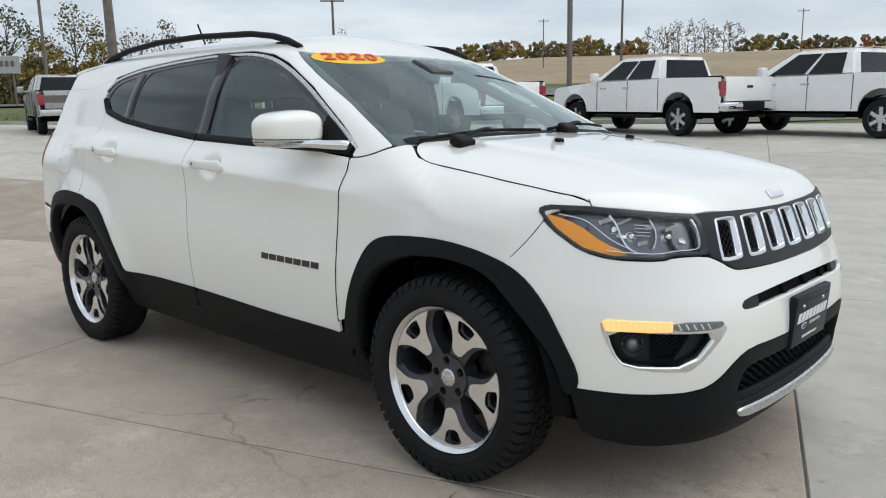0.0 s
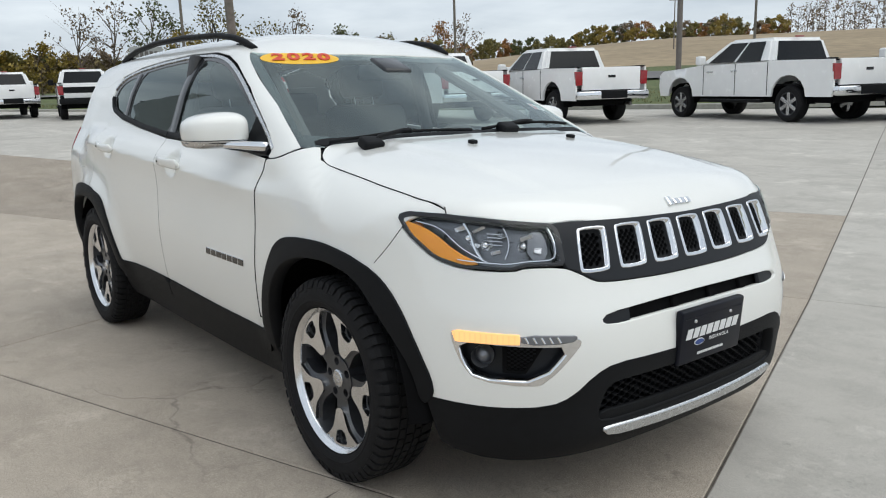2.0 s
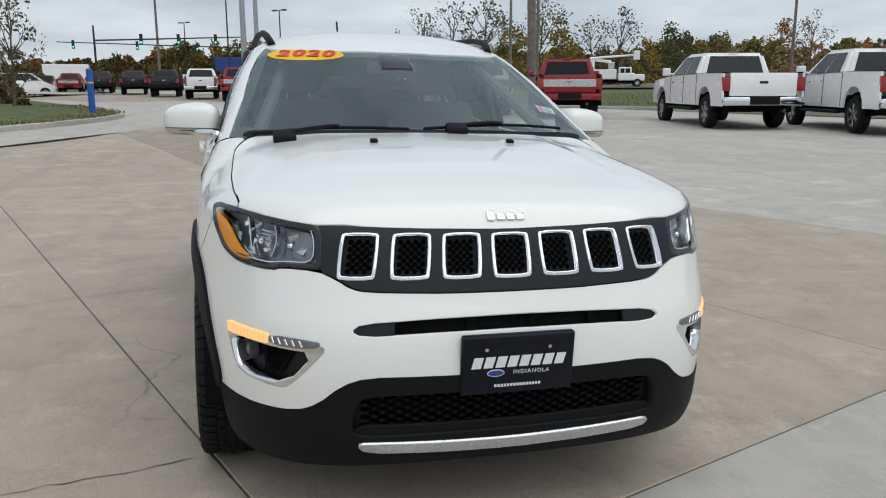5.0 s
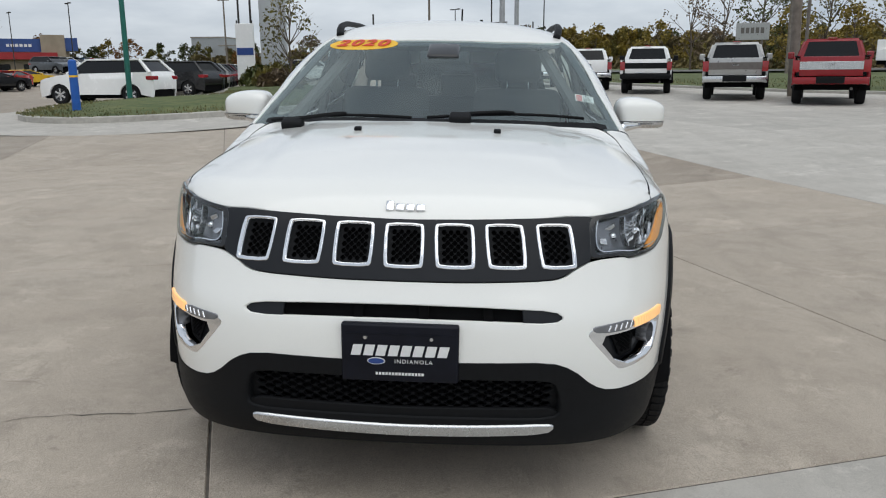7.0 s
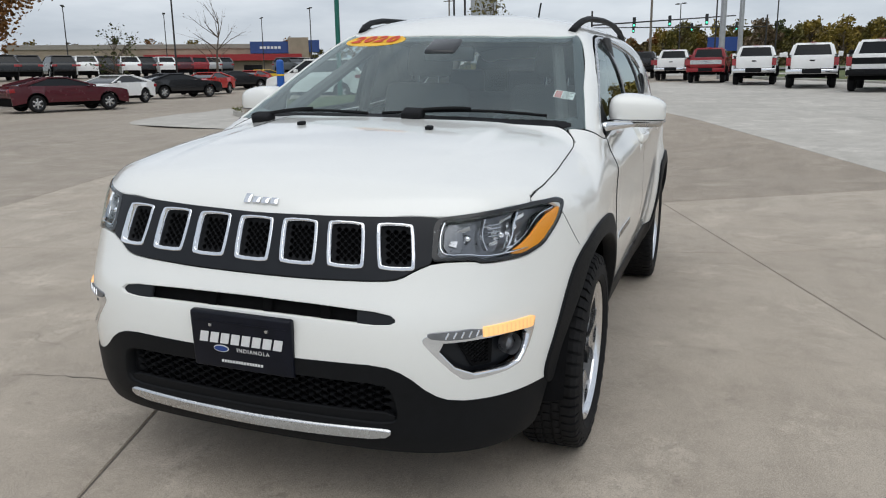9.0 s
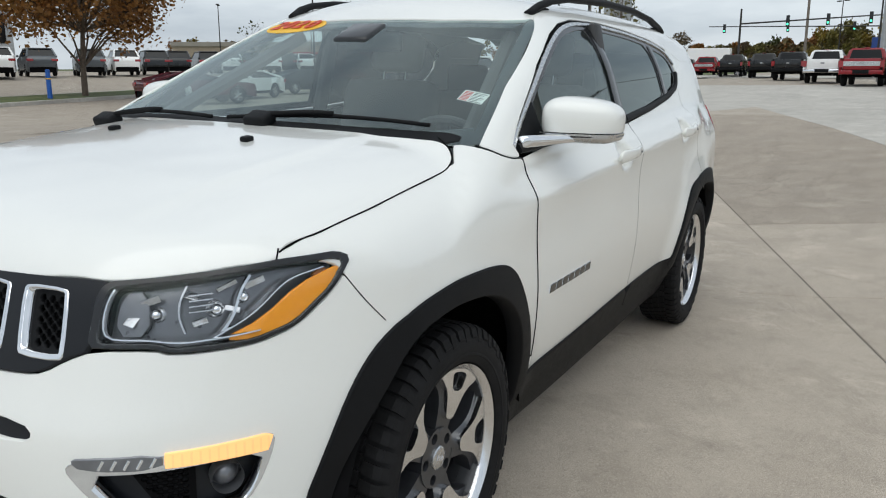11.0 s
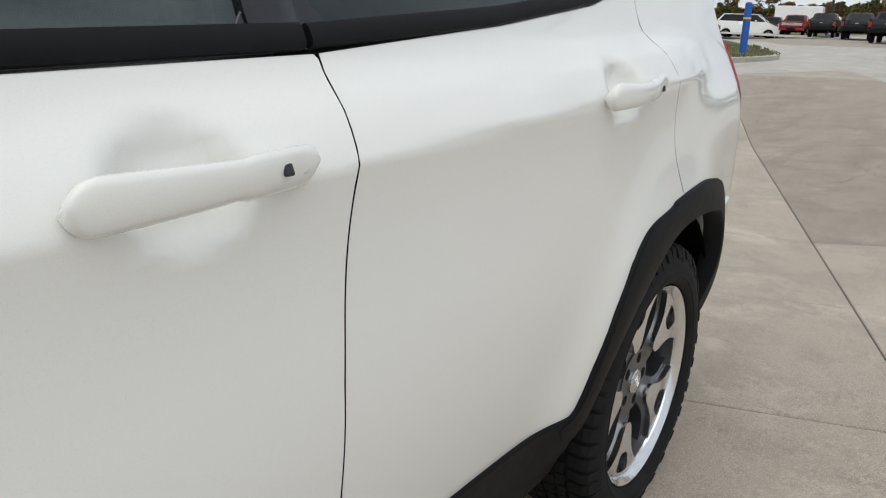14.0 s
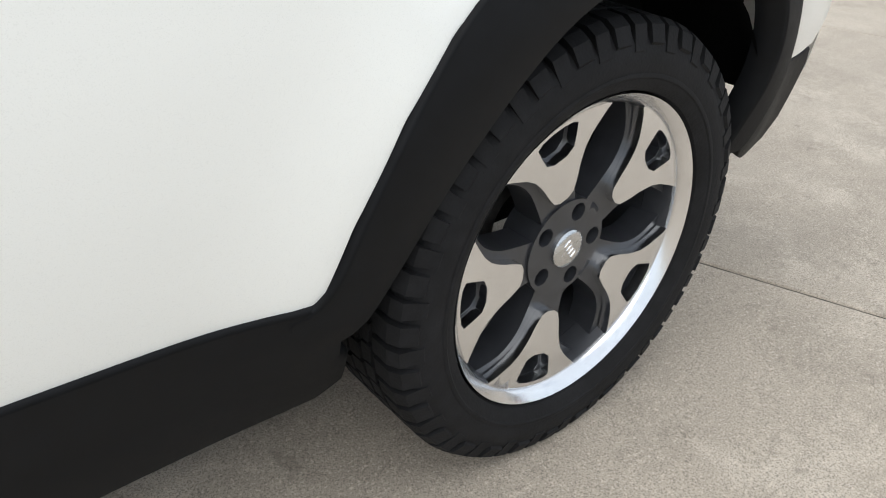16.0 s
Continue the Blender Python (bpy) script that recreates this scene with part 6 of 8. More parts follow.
def road_wheel(parent, x, y, r, w, rim=SATIN):
    s = 1 if y > 0 else -1
    wh = new("wheel")
    wh.parent = parent
    bm = bmesh.new()
    lathe(bm, [(r * .62, w * .42), (r * .72, w * .5), (r * .93, w * .46), (r, w * .3), (r, -w * .3), (r * .93, -w * .46), (r * .72, -w * .5), (r * .62, -w * .42)], 28)
    for v in bm.verts:
        if v.co.length > r * .97 and int(math.degrees(math.atan2(v.co.z, v.co.x)) / 6.5) % 2:
            v.co.x *= .985
            v.co.z *= .985
    part("tyre", bm, RUBBER, wh, smooth=True)
    bm = bmesh.new()
    lathe(bm, [(r * .64, -w * .44), (r * .60, -w * .40), (r * .56, -w * .15), (r * .2, -w * .12), (.001, -w * .12)], 28)
    part("rim_well", bm, ALLOYGREY, wh, smooth=True)
    bm = bmesh.new()
    for k in range(6):
        box(bm, -r * .10, r * .10, -w * .42, -w * .30, r * .10, r * .62, .006, Matrix.Rotation(radians(60 * k), 4, "Y"), 1)
    bmesh.ops.create_cone(bm, cap_ends=True, segments=12, radius1=r * .17, radius2=r * .17, depth=w * .1, matrix=Matrix.Translation((0, -w * .38, 0)) @ Matrix.Rotation(radians(90), 4, "X"))
    part("rim", bm, rim, wh)
    wh.matrix_local = Matrix.Translation((x, y, r)) @ (Matrix.Rotation(math.pi, 4, "Z") if s > 0 else Matrix.Identity(4))
    return wh


def arch_line(x0, x1, zb, axles, r):
    """A lower body edge from x0 to x1 with round openings over the axles."""
    pts = [(x0, zb)]
    for ax in axles:
        for k in range(9):
            a = math.pi * (1 - k / 8)
            pts.append((ax + r * math.cos(a), max(zb, .38) + r * .95 * math.sin(a)))
    pts.append((x1, zb))
    return pts


def side_panel(name, outline, y, mat, parent, width_at, step=.25, thick=.05):
    """A body side: an outline in x, z at half width y, bowed by width_at(x, z)."""
    P = resampled(np.array(outline, float), .16)
    if area2(P) < 0:
        P = P[::-1]
    co, F, loops = filled(P, [], step)
    s = 1 if y > 0 else -1
    V = [(c[0], s * (abs(y) - width_at(c[0], c[1])), c[1]) for c in co]
    V2 = [(c[0], s * (abs(y) - width_at(c[0], c[1]) - thick), c[1]) for c in co]
    L = loops[0]
    n = len(V)
    faces = [tuple(f) if s < 0 else tuple(f[::-1]) for f in F]
    for i in range(len(L)):
        a, b = L[i], L[(i + 1) % len(L)]
        faces.append((a, a + n, b + n, b) if s < 0 else (a, b, b + n, a + n))
    ob = link_mesh(name, V + V2, faces, mat, parent)
    ob.data.set_sharp_from_angle(angle=radians(35))
    return ob


def quad_panel(name, pts, mat, parent, thick=.02, bevel=.0):
    """A flat panel through four or more places, given some thickness."""
    bm = bmesh.new()
    f = bm.faces.new([bm.verts.new(p) for p in pts])
    bm.normal_update()
    n = f.normal.copy()
    r = bmesh.ops.extrude_face_region(bm, geom=[f])
    for v in r["geom"]:
        if isinstance(v, bmesh.types.BMVert):
            v.co -= n * thick
    return part(name, bm, mat, parent)


def pickup(color, label, band=None, bumper_mat=SATIN, tail="wide", lift=0.0, rims=SATIN, dark_lower=False):
    """A crew-cab pickup; x ahead, the rear axle at the origin, on the ground."""
    P = AUTO[color]
    t = thing("pickup_truck", label, "truck", "pickups along the grass")
    W, r = 1.0, .405
    bow = lambda x, z: .02 + .05 * max(0, (.75 - z)) ** 1.5 + .06 * max(0, (x - 3.9)) ** 1.3 + .02 * max(0, z - 1.1)
    lower = arch_line(-1.18, 4.55, .56, (0, 3.69), .50)
    top = [(4.62, .80), (4.60, 1.10), (4.45, 1.20), (3.1, 1.30), (2.95, 1.31), (.65, 1.34), (.55, 1.36), (-1.20, 1.33), (-1.22, .80)]
    for s in (-1, 1):
        side_panel("body_side", lower + top, W * s, P, t, bow)
        bm = bmesh.new()
        box(bm, -1.20, .55, .90 * s - .05, .90 * s + .05, 1.33, 1.365, .012)
        part("bed_rail", bm, PLASTIC, t)
        quad_panel("tail_lamp", [(-1.245, s * .99, 1.24), (-1.245, s * .80, 1.24), (-1.245, s * .80, .92), (-1.245, s * .97, .92)][::-s], LAMPRED, t, .06)
        bm = bmesh.new()
        box(bm, -1.21, -.98, .955 * s - .03, .955 * s + .02, .92, 1.24, .01)
        part("tail_lamp_side", bm, LAMPRED, t)
        bm = bmesh.new()
        box(bm, 2.62, 2.80, s * 1.14 - .10, s * 1.14 + .10, 1.32, 1.54, .04)
        rod(bm, (2.72, s * .90, 1.36), (2.72, s * 1.06, 1.38), .025)
        part("door_mirror", bm, PLASTIC if dark_lower else P, t)
        for xx in (1.72, 2.55):
            bm = bmesh.new()
            box(bm, xx - .11, xx + .11, s * .975 - .015, s * .975 + .02, 1.13, 1.17, .012)
            part("door_handle", bm, SATIN if color != "black" else GLOSSBLACK, t)
        bm = bmesh.new()
        box(bm, .75, 2.85, s * .99 - .09, s * .99 + .04, .42, .50, .02)
        part("running_board", bm, PLASTIC, t)
        for x0 in (.62, 1.66, 2.78):
            bm = bmesh.new()
            box(bm, x0 - .006, x0 + .006, s * .962 - .01, s * .988, .60, 1.32)
            part("door_seam", bm, VOID, t)
        for ax in (0, 3.69):
            road_wheel(t, ax, s * .83, r, .275, rims)
            bm = bmesh.new()
            lathe(bm, [(.50, -.20), (.50, .05)], 24)
            bmesh.ops.delete(bm, geom=[v for v in bm.verts if v.co.z < -.05], context="VERTS")
            bmesh.ops.transform(bm, matrix=Matrix.Translation((ax, s * .85, .40)), verts=bm.verts[:])
            part("wheel_well", bm, VOID, t, smooth=True)
    # tailgate, bed, hood
    bm = bmesh.new()
    box(bm, -1.235, -1.17, -.80, .80, .80, 1.34, .02)
    tg = part("tailgate", bm, P, t, smooth=True)
    if band:
        bm = bmesh.new()
        box(bm, -1.245, -1.23, -.80, .80, .98, 1.20, .006)
        part("tailgate_band", bm, band, tg)
    bm = bmesh.new()
    box(bm, -1.245, -1.232, -.10, .10, 1.09, 1.15, .004)
    part("tailgate_badge", bm, GLOSSBLACK if color == "white" else SATIN, tg)
    bm = bmesh.new()
    box(bm, -1.15, .55, -.85, .85, .80, .84)
    part("bed_floor", bm, PLASTIC, t)
    bm = bmesh.new()
    box(bm, -1.37, -1.18, -.97, .97, .58, .78, .04)
    bp = part("rear_bumper", bm, bumper_mat, t, smooth=True)
    bm = bmesh.new()
    box(bm, -1.385, -1.30, -.36, .36, .60, .79, .02)
    part("bumper_step", bm, PLASTIC, bp)
    bm = bmesh.new()
    box(bm, -1.0, 4.4, -.70, .70, .42, .80, .03)
    part("chassis", bm, VOID, t)
    bm = bmesh.new()
    rod(bm, (-1.22, -.55, .46), (-.4, -.55, .46), .04)
    part("exhaust_pipe", bm, IRON, t)
    V = [(3.0, -.88, 1.30), (3.0, .88, 1.30), (4.45, .84, 1.20), (4.45, -.84, 1.20), (3.0, -.55, 1.36), (3.0, .55, 1.36), (4.42, .5, 1.25), (4.42, -.5, 1.25), (4.62, -.8, 1.08), (4.62, .8, 1.08), (4.64, .8, .62), (4.64, -.8, .62)]
    link_mesh("hood", V, [(4, 7, 6, 5), (0, 3, 7, 4), (5, 6, 2, 1), (7, 8, 9, 6), (3, 8, 7), (6, 9, 2), (8, 11, 10, 9)], P, t, smooth=False)
    # cab
    zb, zt = 1.30, 1.93 + lift
    b0, b1, t0, t1 = .58, 3.08, .72, 2.10
    wb, wt = .95, .76
    C = [(b0, -wb, zb), (b1, -wb, zb), (b1, wb, zb), (b0, wb, zb), (t0, -wt, zt - .06), (t1, -wt, zt - .05), (t1, wt, zt - .05), (t0, wt, zt - .06)]
    bm = bmesh.new()
    vs = [bm.verts.new(c) for c in C]
    for f in ((0, 1, 5, 4), (1, 2, 6, 5), (2, 3, 7, 6), (3, 0, 4, 7), (4, 5, 6, 7), (3, 2, 1, 0)):
        bm.faces.new([vs[i] for i in f])
    bmesh.ops.bevel(bm, geom=bm.edges[:], offset=.07, segments=3, affect="EDGES")
    for v in bm.verts:
        if v.co.z > zt - .1:
            v.co.z += .05 * (1 - (v.co.y / .74) ** 2)
    cab = part("cab", bm, P, t, smooth=True)
    lerp = lambda a, b, k: Vector(a) * (1 - k) + Vector(b) * k

    def pane(name, a, b, c, d, u0, u1, v0, v1, out):
        pts = []
        for u, v in ((u0, v0), (u1, v0), (u1, v1), (u0, v1)):
            pts.append(lerp(lerp(a, b, u), lerp(d, c, u), v) + Vector(out) * .012)
        quad_panel(name, pts, AUTOGLASS, cab, .01)
    pane("rear_window", C[3], C[0], C[4], C[7], .10, .90, .10, .86, (-1, 0, .1))
    pane("windshield", C[1], C[2], C[6], C[5], .06, .94, .10, .94, (1, 0, .5))
    for s, (a, b, c, d) in ((-1, (C[0], C[1], C[5], C[4])), (1, (C[2], C[3], C[7], C[6]))):
        w = [(.13, .46), (.50, .86)] if s < 0 else [(.54, .87), (.14, .50)]
        for u0, u1 in w:
            pane("side_window", a, b, c, d, u0, u1, .10, .86, (0, s, .2))
    bm = bmesh.new()
    box(bm, t0 - .03, t0 + .02, -.12, .12, zt - .05, zt - .02, .008)
    part("brake_light", bm, LAMPRED, cab)
    return t


def park(ob, x, y, heading, copy=True):
    m = Matrix.Translation((x, y, float(rise(x, y)))) @ Matrix.Rotation(radians(heading), 4, "Z")
    if copy:
        return copy_thing(ob, m)
    ob.matrix_world = m
    return ob


CHROMEBAND = material("satin_tailgate_band", (.55, .55, .55), .25, .9, .08, 10)
white_f = pickup("white", "white crew-cab pickup with chrome rear bumper on the lot", None, CHROME)
park(white_f, -5.35, 15.85, 163, False)
band_f = pickup("white", "white crew-cab pickup with satin tailgate band", CHROMEBAND, AUTO["white"])
park(band_f, -1.24, 16.52, 165, False)
white_g = park(white_f, -10.3, 13.6, 161)
park(white_f, -13.45, 11.9, 166)
red_f = pickup("red", "dark red crew-cab pickup with silver tailgate band", SATIN, AUTO["red"])
park(red_f, -19.9, 10.0, 159, False)
silver_f = pickup("silver", "silver and brown crew-cab pickup with chrome bumper", GREYBAND, SATIN)
park(silver_f, -23.2, 8.25, 164, False)
raptor = pickup("white", "white crew-cab pickup with black tailgate band and bumper", PLASTIC, PLASTIC, dark_lower=True, rims=ALLOYGREY)
park(raptor, -29.1, 6.45, 168, False)
park(white_f, -33.4, 4.6, 175)
park(white_f, -38.4, 2.5, 176)
red_g = park(red_f, -42.6, 0.2, 177)
park(white_f, -48.3, -2.0, 179)
black_f = pickup("black", "black crew-cab pickup at the end of the row", None, PLASTIC)
park(black_f, -55.3, -4.6, 180, False)
park(white_f, -19.0, 22.5, 172)


def family_car(color, label, L=4.8, H=1.72, kind="suv", category="car", group="cars on the far lots"):
    """A plain parked car; x ahead, centred on the ground: body, glasshouse, lamps and wheels."""
    P = AUTO[color]
    t = thing("parked_car", label, category, group)
    W, r = .93, (.385 if kind == "suv" else .34)
    hl, fa, ra = L / 2, L / 2 - .92, -L / 2 + .98
    belt = H * .675
    if kind == "coupe":
        top = [(hl, .62), (hl - .06, .80), (hl - .35, .88), (.75, .98), (.4, 1.0), (-1.5, 1.02), (-hl + .06, 1.0), (-hl, .80), (-hl + .05, .55)]
    else:
        top = [(hl, .70), (hl - .08, .92), (hl - .3, 1.0), (hl - 1.25, belt), (-hl + .12, belt + .06), (-hl, .95), (-hl + .03, .55)]
    low = arch_line(-hl + .08, hl - .03, .28, (ra, fa), r + .06)
    bow = lambda x, z: .03 + .10 * max(0, (abs(x) - hl + .55) / .55) ** 2 + .06 * max(0, .5 - z) + .05 * max(0, z - belt + .15)
    for s in (-1, 1):
        side_panel("body_side", low + top, W * s, P, t, bow, .25, .06)
        for ax in (fa, ra):
            road_wheel(t, ax, s * (W - .13), r, .22)
            bm = bmesh.new()
            lathe(bm, [(r + .06, -.18), (r + .06, .06)], 20)
            bmesh.ops.delete(bm, geom=[v for v in bm.verts if v.co.z < -.03], context="VERTS")
            bmesh.ops.transform(bm, matrix=Matrix.Translation((ax, s * .76, .36)), verts=bm.verts[:])
            part("wheel_well", bm, VOID, t, smooth=True)
        zl = .86 if kind == "coupe" else 1.02
        bm = bmesh.new()
        box(bm, -hl - .01, -hl + (.36 if kind == "suv" else .2), s * .70 - .20, s * .70 + .175, zl - .10, zl + .06, .03)
        part("tail_lamp", bm, LAMPRED, t)
        bm = bmesh.new()
        box(bm, hl - .32, hl - .03, s * .66 - .16, s * .66 + .13, zl - .20, zl - .08, .02)
        part("headlight", bm, HOUSING, t)
        bm = bmesh.new()
        box(bm, .62, .78, s * 1.0 - .08, s * 1.0 + .06, belt + .02, belt + .16, .03)
        part("door_mirror", bm, P, t)
    # upper skin: a run of cross bands from nose to tail
    T = [q for q in top]
    V, F = [], []
    for x, z in T:
        w = W - bow(x, z) - .01
        V += [(x, -w, z), (x, -w * .5, z + .02), (x, w * .5, z + .02), (x, w, z)]
    for i in range(len(T) - 1):
        for k in range(3):
            F.append((4 * i + k, 4 * i + k + 1, 4 * i + 5 + k, 4 * i + 4 + k))
    link_mesh("upper_body", V, F, P, t)
    bm = bmesh.new()
    box(bm, -hl + .1, hl - .12, -.74, .74, .24, .60, .05)
    part("underbody", bm, VOID, t)
    # glasshouse and roof
    if kind == "coupe":
        b0, b1, t0, t1, wt = -2.0, 1.0, -.85, -.05, .58
    else:
        b0, b1, t0, t1, wt = -hl + .14, hl - 1.25, -hl + .62, hl - 2.05, .68
    wb = W - .10
    bz = (1.0 if kind == "coupe" else belt + .02)
    bm = bmesh.new()
    C = [(b0, -wb, bz), (b1, -wb, bz), (b1, wb, bz), (b0, wb, bz), (t0, -wt, H - .05), (t1, -wt, H - .05), (t1, wt, H - .05), (t0, wt, H - .05)]
    vs = [bm.verts.new(c) for c in C]
    for f in ((0, 1, 5, 4), (1, 2, 6, 5), (2, 3, 7, 6), (3, 0, 4, 7), (4, 5, 6, 7)):
        bm.faces.new([vs[i] for i in f])
    bmesh.ops.bevel(bm, geom=[e for e in bm.edges if not e.is_boundary], offset=.05, segments=2, affect="EDGES")
    part("glasshouse", bm, AUTOGLASS, t, smooth=True)
    bm = bmesh.new()
    box(bm, t0 - .08, t1 + .08, -wt - .03, wt + .03, H - .07, H, .035, seg=2)
    part("roof", bm, P, t, smooth=True)
    for s in (-1, 1):
        for a, b, q in (((t1, s * wt, H - .05), (b1, s * wb, bz), .028), ((t0, s * wt, H - .05), (b0, s * wb, bz), .06), ((t0 * .45 + t1 * .55, s * wt, H - .05), (b0 * .45 + b1 * .55 - .15, s * (wb + .005), bz), .03))[:2]:
            bm = bmesh.new()
            rod(bm, a, b, q, q * 1.3, 6)
            part("pillar", bm, P, t)
    return t


def place_at(ob, x, y, heading, first):
    return park(ob, x, y, heading, copy=not first)


gmc = family_car("white", "white SUV with dark wheels parked beyond the island", 4.95, 1.72)
park(gmc, -26.7, -14.9, 262, False)
protos = {}
def car_at(color, kind, x, y, heading):
    key = (color, kind)
    label = {"suv": "SUV", "coupe": "low coupe"}[kind]
    if key not in protos:
        protos[key] = family_car(color, f"{color.replace('_', ' ')} {label} parked on the dealer lot", 4.8, 1.75 if kind == "suv" else 1.36, kind)
        return park(protos[key], x, y, heading, False)
    return park(protos[key], x, y, heading)


for c, x, y, h in (("maroon", -22.0, -24.4, 158), ("white", -27.2, -26.6, 5), ("black", -34.3, -28.2, 160), ("bright_red", -39.2, -29.8, 8), ("black", -47.7, -33.2, 160), ("bright_red", -52.0, -34.8, 8), ("yellow", -59.0, -37.6, 165)):
    car_at(c, "coupe", x, y, h)
rnd = random.Random(5)
for k in range(14):                                   # SUV row beyond the coupes
    c = ("grey", "white", "black", "black", "black", "white", "black", "white", "black", "white", "maroon", "red", "silver", "grey")[k]
    car_at(c, "suv", -33.5 - k * 3.0, -46.6 - k * .40 + rnd.uniform(-.3, .3), 236 + rnd.uniform(-3, 3))
for k in range(9):                                    # row of SUVs behind the white one
    car_at(("black", "grey", "black", "silver", "grey", "black", "maroon", "grey", "white")[k], "suv", 4.36 - (44.5 + 3.0 * k) * math.cos(radians(21.6 - .30 * k)), -(44.5 + 3.0 * k) * math.sin(radians(21.6 - .30 * k)), 255)
for k in range(12):                                   # back of the store lot
    car_at(("grey", "silver", "white", "black", "blue", "silver", "bright_red", "white", "grey", "black", "silver", "white")[k], "suv", -78 - 3.4 * k, -46 - 1.1 * k, 70)
for k in range(6):                                    # the near end of that row, beyond the maple
    car_at(("grey", "white", "maroon", "black", "silver", "grey")[k], "suv", -30.0 + k * 3.4, -47.0 + k * .9, 244)
for k, c in enumerate(("black", "black", "bright_red", "black", "white", "grey")):    # trucks across the side street
    if c in ("black", "white"):
        park(black_f if c == "black" else white_f, -64 - 5.2 * k, -7.5 - 3.2 * k, 184)
    else:
        park(red_f, -64 - 5.2 * k, -7.5 - 3.2 * k, 184)
# a box van and a minibus at the far kerb
van = thing("box_van", "white box van at the far kerb", "van")
bm = bmesh.new()
box(bm, -2.6, 1.9, -1.1, 1.1, .75, 3.0, .05)
part("cargo_box", bm, AUTO["white"], van)
bm = bmesh.new()
box(bm, 1.95, 3.6, -1.0, 1.0, .45, 2.1, .25, seg=3)
part("cab", bm, AUTO["white"], van, smooth=True)
bm = bmesh.new()
box(bm, 2.5, 3.3, -1.03, 1.03, 1.35, 1.9, .08)
part("cab_window", bm, AUTOGLASS, van)
bm = bmesh.new()
box(bm, -2.6, 3.4, -.9, .9, .4, .75, .02)
part("chassis", bm, VOID, van)
for xx in (-1.6, 2.8):
    for s in (-1, 1):
        road_wheel(van, xx, s * .92, .38, .25)
park(van, -90.3, -16.4, 95, False)
bus = family_car("white", "white passenger van parked along the far street", 5.6, 2.1, "suv", "van", "")
park(bus, -77.6, -18.4, 95, False)


def bucket_truck(x, y, heading):
    """A service truck with a folded boom, on the road."""
    t = thing("bucket_truck", "white utility bucket truck with folded boom on the road", "truck")
    m = Matrix.Translation((x, y, land_z(x, y) + .20)) @ Matrix.Rotation(radians(heading), 4, "Z")
    W = AUTO["white"]
    def p(name, mat, *boxes, bev=.05, parent=t):
        bm = bmesh.new()
        for b in boxes:
            box(bm, *b, bev, seg=2)
        return part(name, bm, mat, parent, smooth=False)
    body = p("service_body", W, (-3.3, .55, -1.15, 1.15, .85, 1.95), bev=.03)
    for k in range(4):
        for s in (-1, 1):
            p("locker_door", W, (-3.2 + k * .94, -2.36 + k * .94, s * 1.16 - .012, s * 1.16 + .012, .95, 1.85), bev=.008, parent=body)
    p("rear_rack", W, (-3.3, -1.9, -.9, .9, 1.95, 2.9), bev=.06)
    p("cab", W, (.75, 2.6, -1.0, 1.0, .70, 1.55), (.85, 2.25, -.88, .88, 1.55, 2.2), bev=.12)
    for s in (-1, 1):
        p("cab_window", AUTOGLASS, (1.0, 1.45, s * .885 - .02, s * .885 + .02, 1.55, 2.05), (1.55, 2.05, s * .885 - .02, s * .885 + .02, 1.55, 2.05), bev=.01)
    p("windshield", AUTOGLASS, (2.2, 2.3, -.75, .75, 1.58, 2.08), bev=.02)
    p("hood", W, (2.5, 3.7, -.95, .95, .65, 1.40), bev=.14)
    p("chassis", VOID, (-3.2, 3.5, -.8, .8, .45, .85), bev=.02)
    p("turret", SATIN, (-.35, .35, -.35, .35, 1.95, 2.75), bev=.06)
    bm = bmesh.new()
    rod(bm, (0, .1, 2.8), (-2.4, .1, 3.1), .17, .14, 10)
    part("lower_boom", bm, W, t, smooth=True)
    bm = bmesh.new()
    rod(bm, (-2.4, -.15, 3.2), (2.6, -.15, 3.55), .14, .10, 10)
    part("upper_boom", bm, W, t, smooth=True)
    p("bucket", W, (2.4, 3.1, -.75, -.05, 3.0, 4.0), bev=.06)
    for ax in (-2.0, 2.9):
        for s in (-1, 1):
            road_wheel(t, ax, s * .95, .45, .30)
    t.matrix_world = m


bucket_truck(-80.0, 42.2, 66)


# ---------------------------------------------------------------- island, kerbs, grass, road
KERB = material("worn_kerb_concrete", (.46, .44, .40), .85, 0, .15, 8, bump=.3, bump_scale=60, stain=.2, stain_scale=.6)
SOIL = material("mulch_bed", (.11, .075, .05), .95, 0, .35, 12, bump=.6, bump_scale=50)


def gz(x, y=0.0):
    return float(rise(x, y))


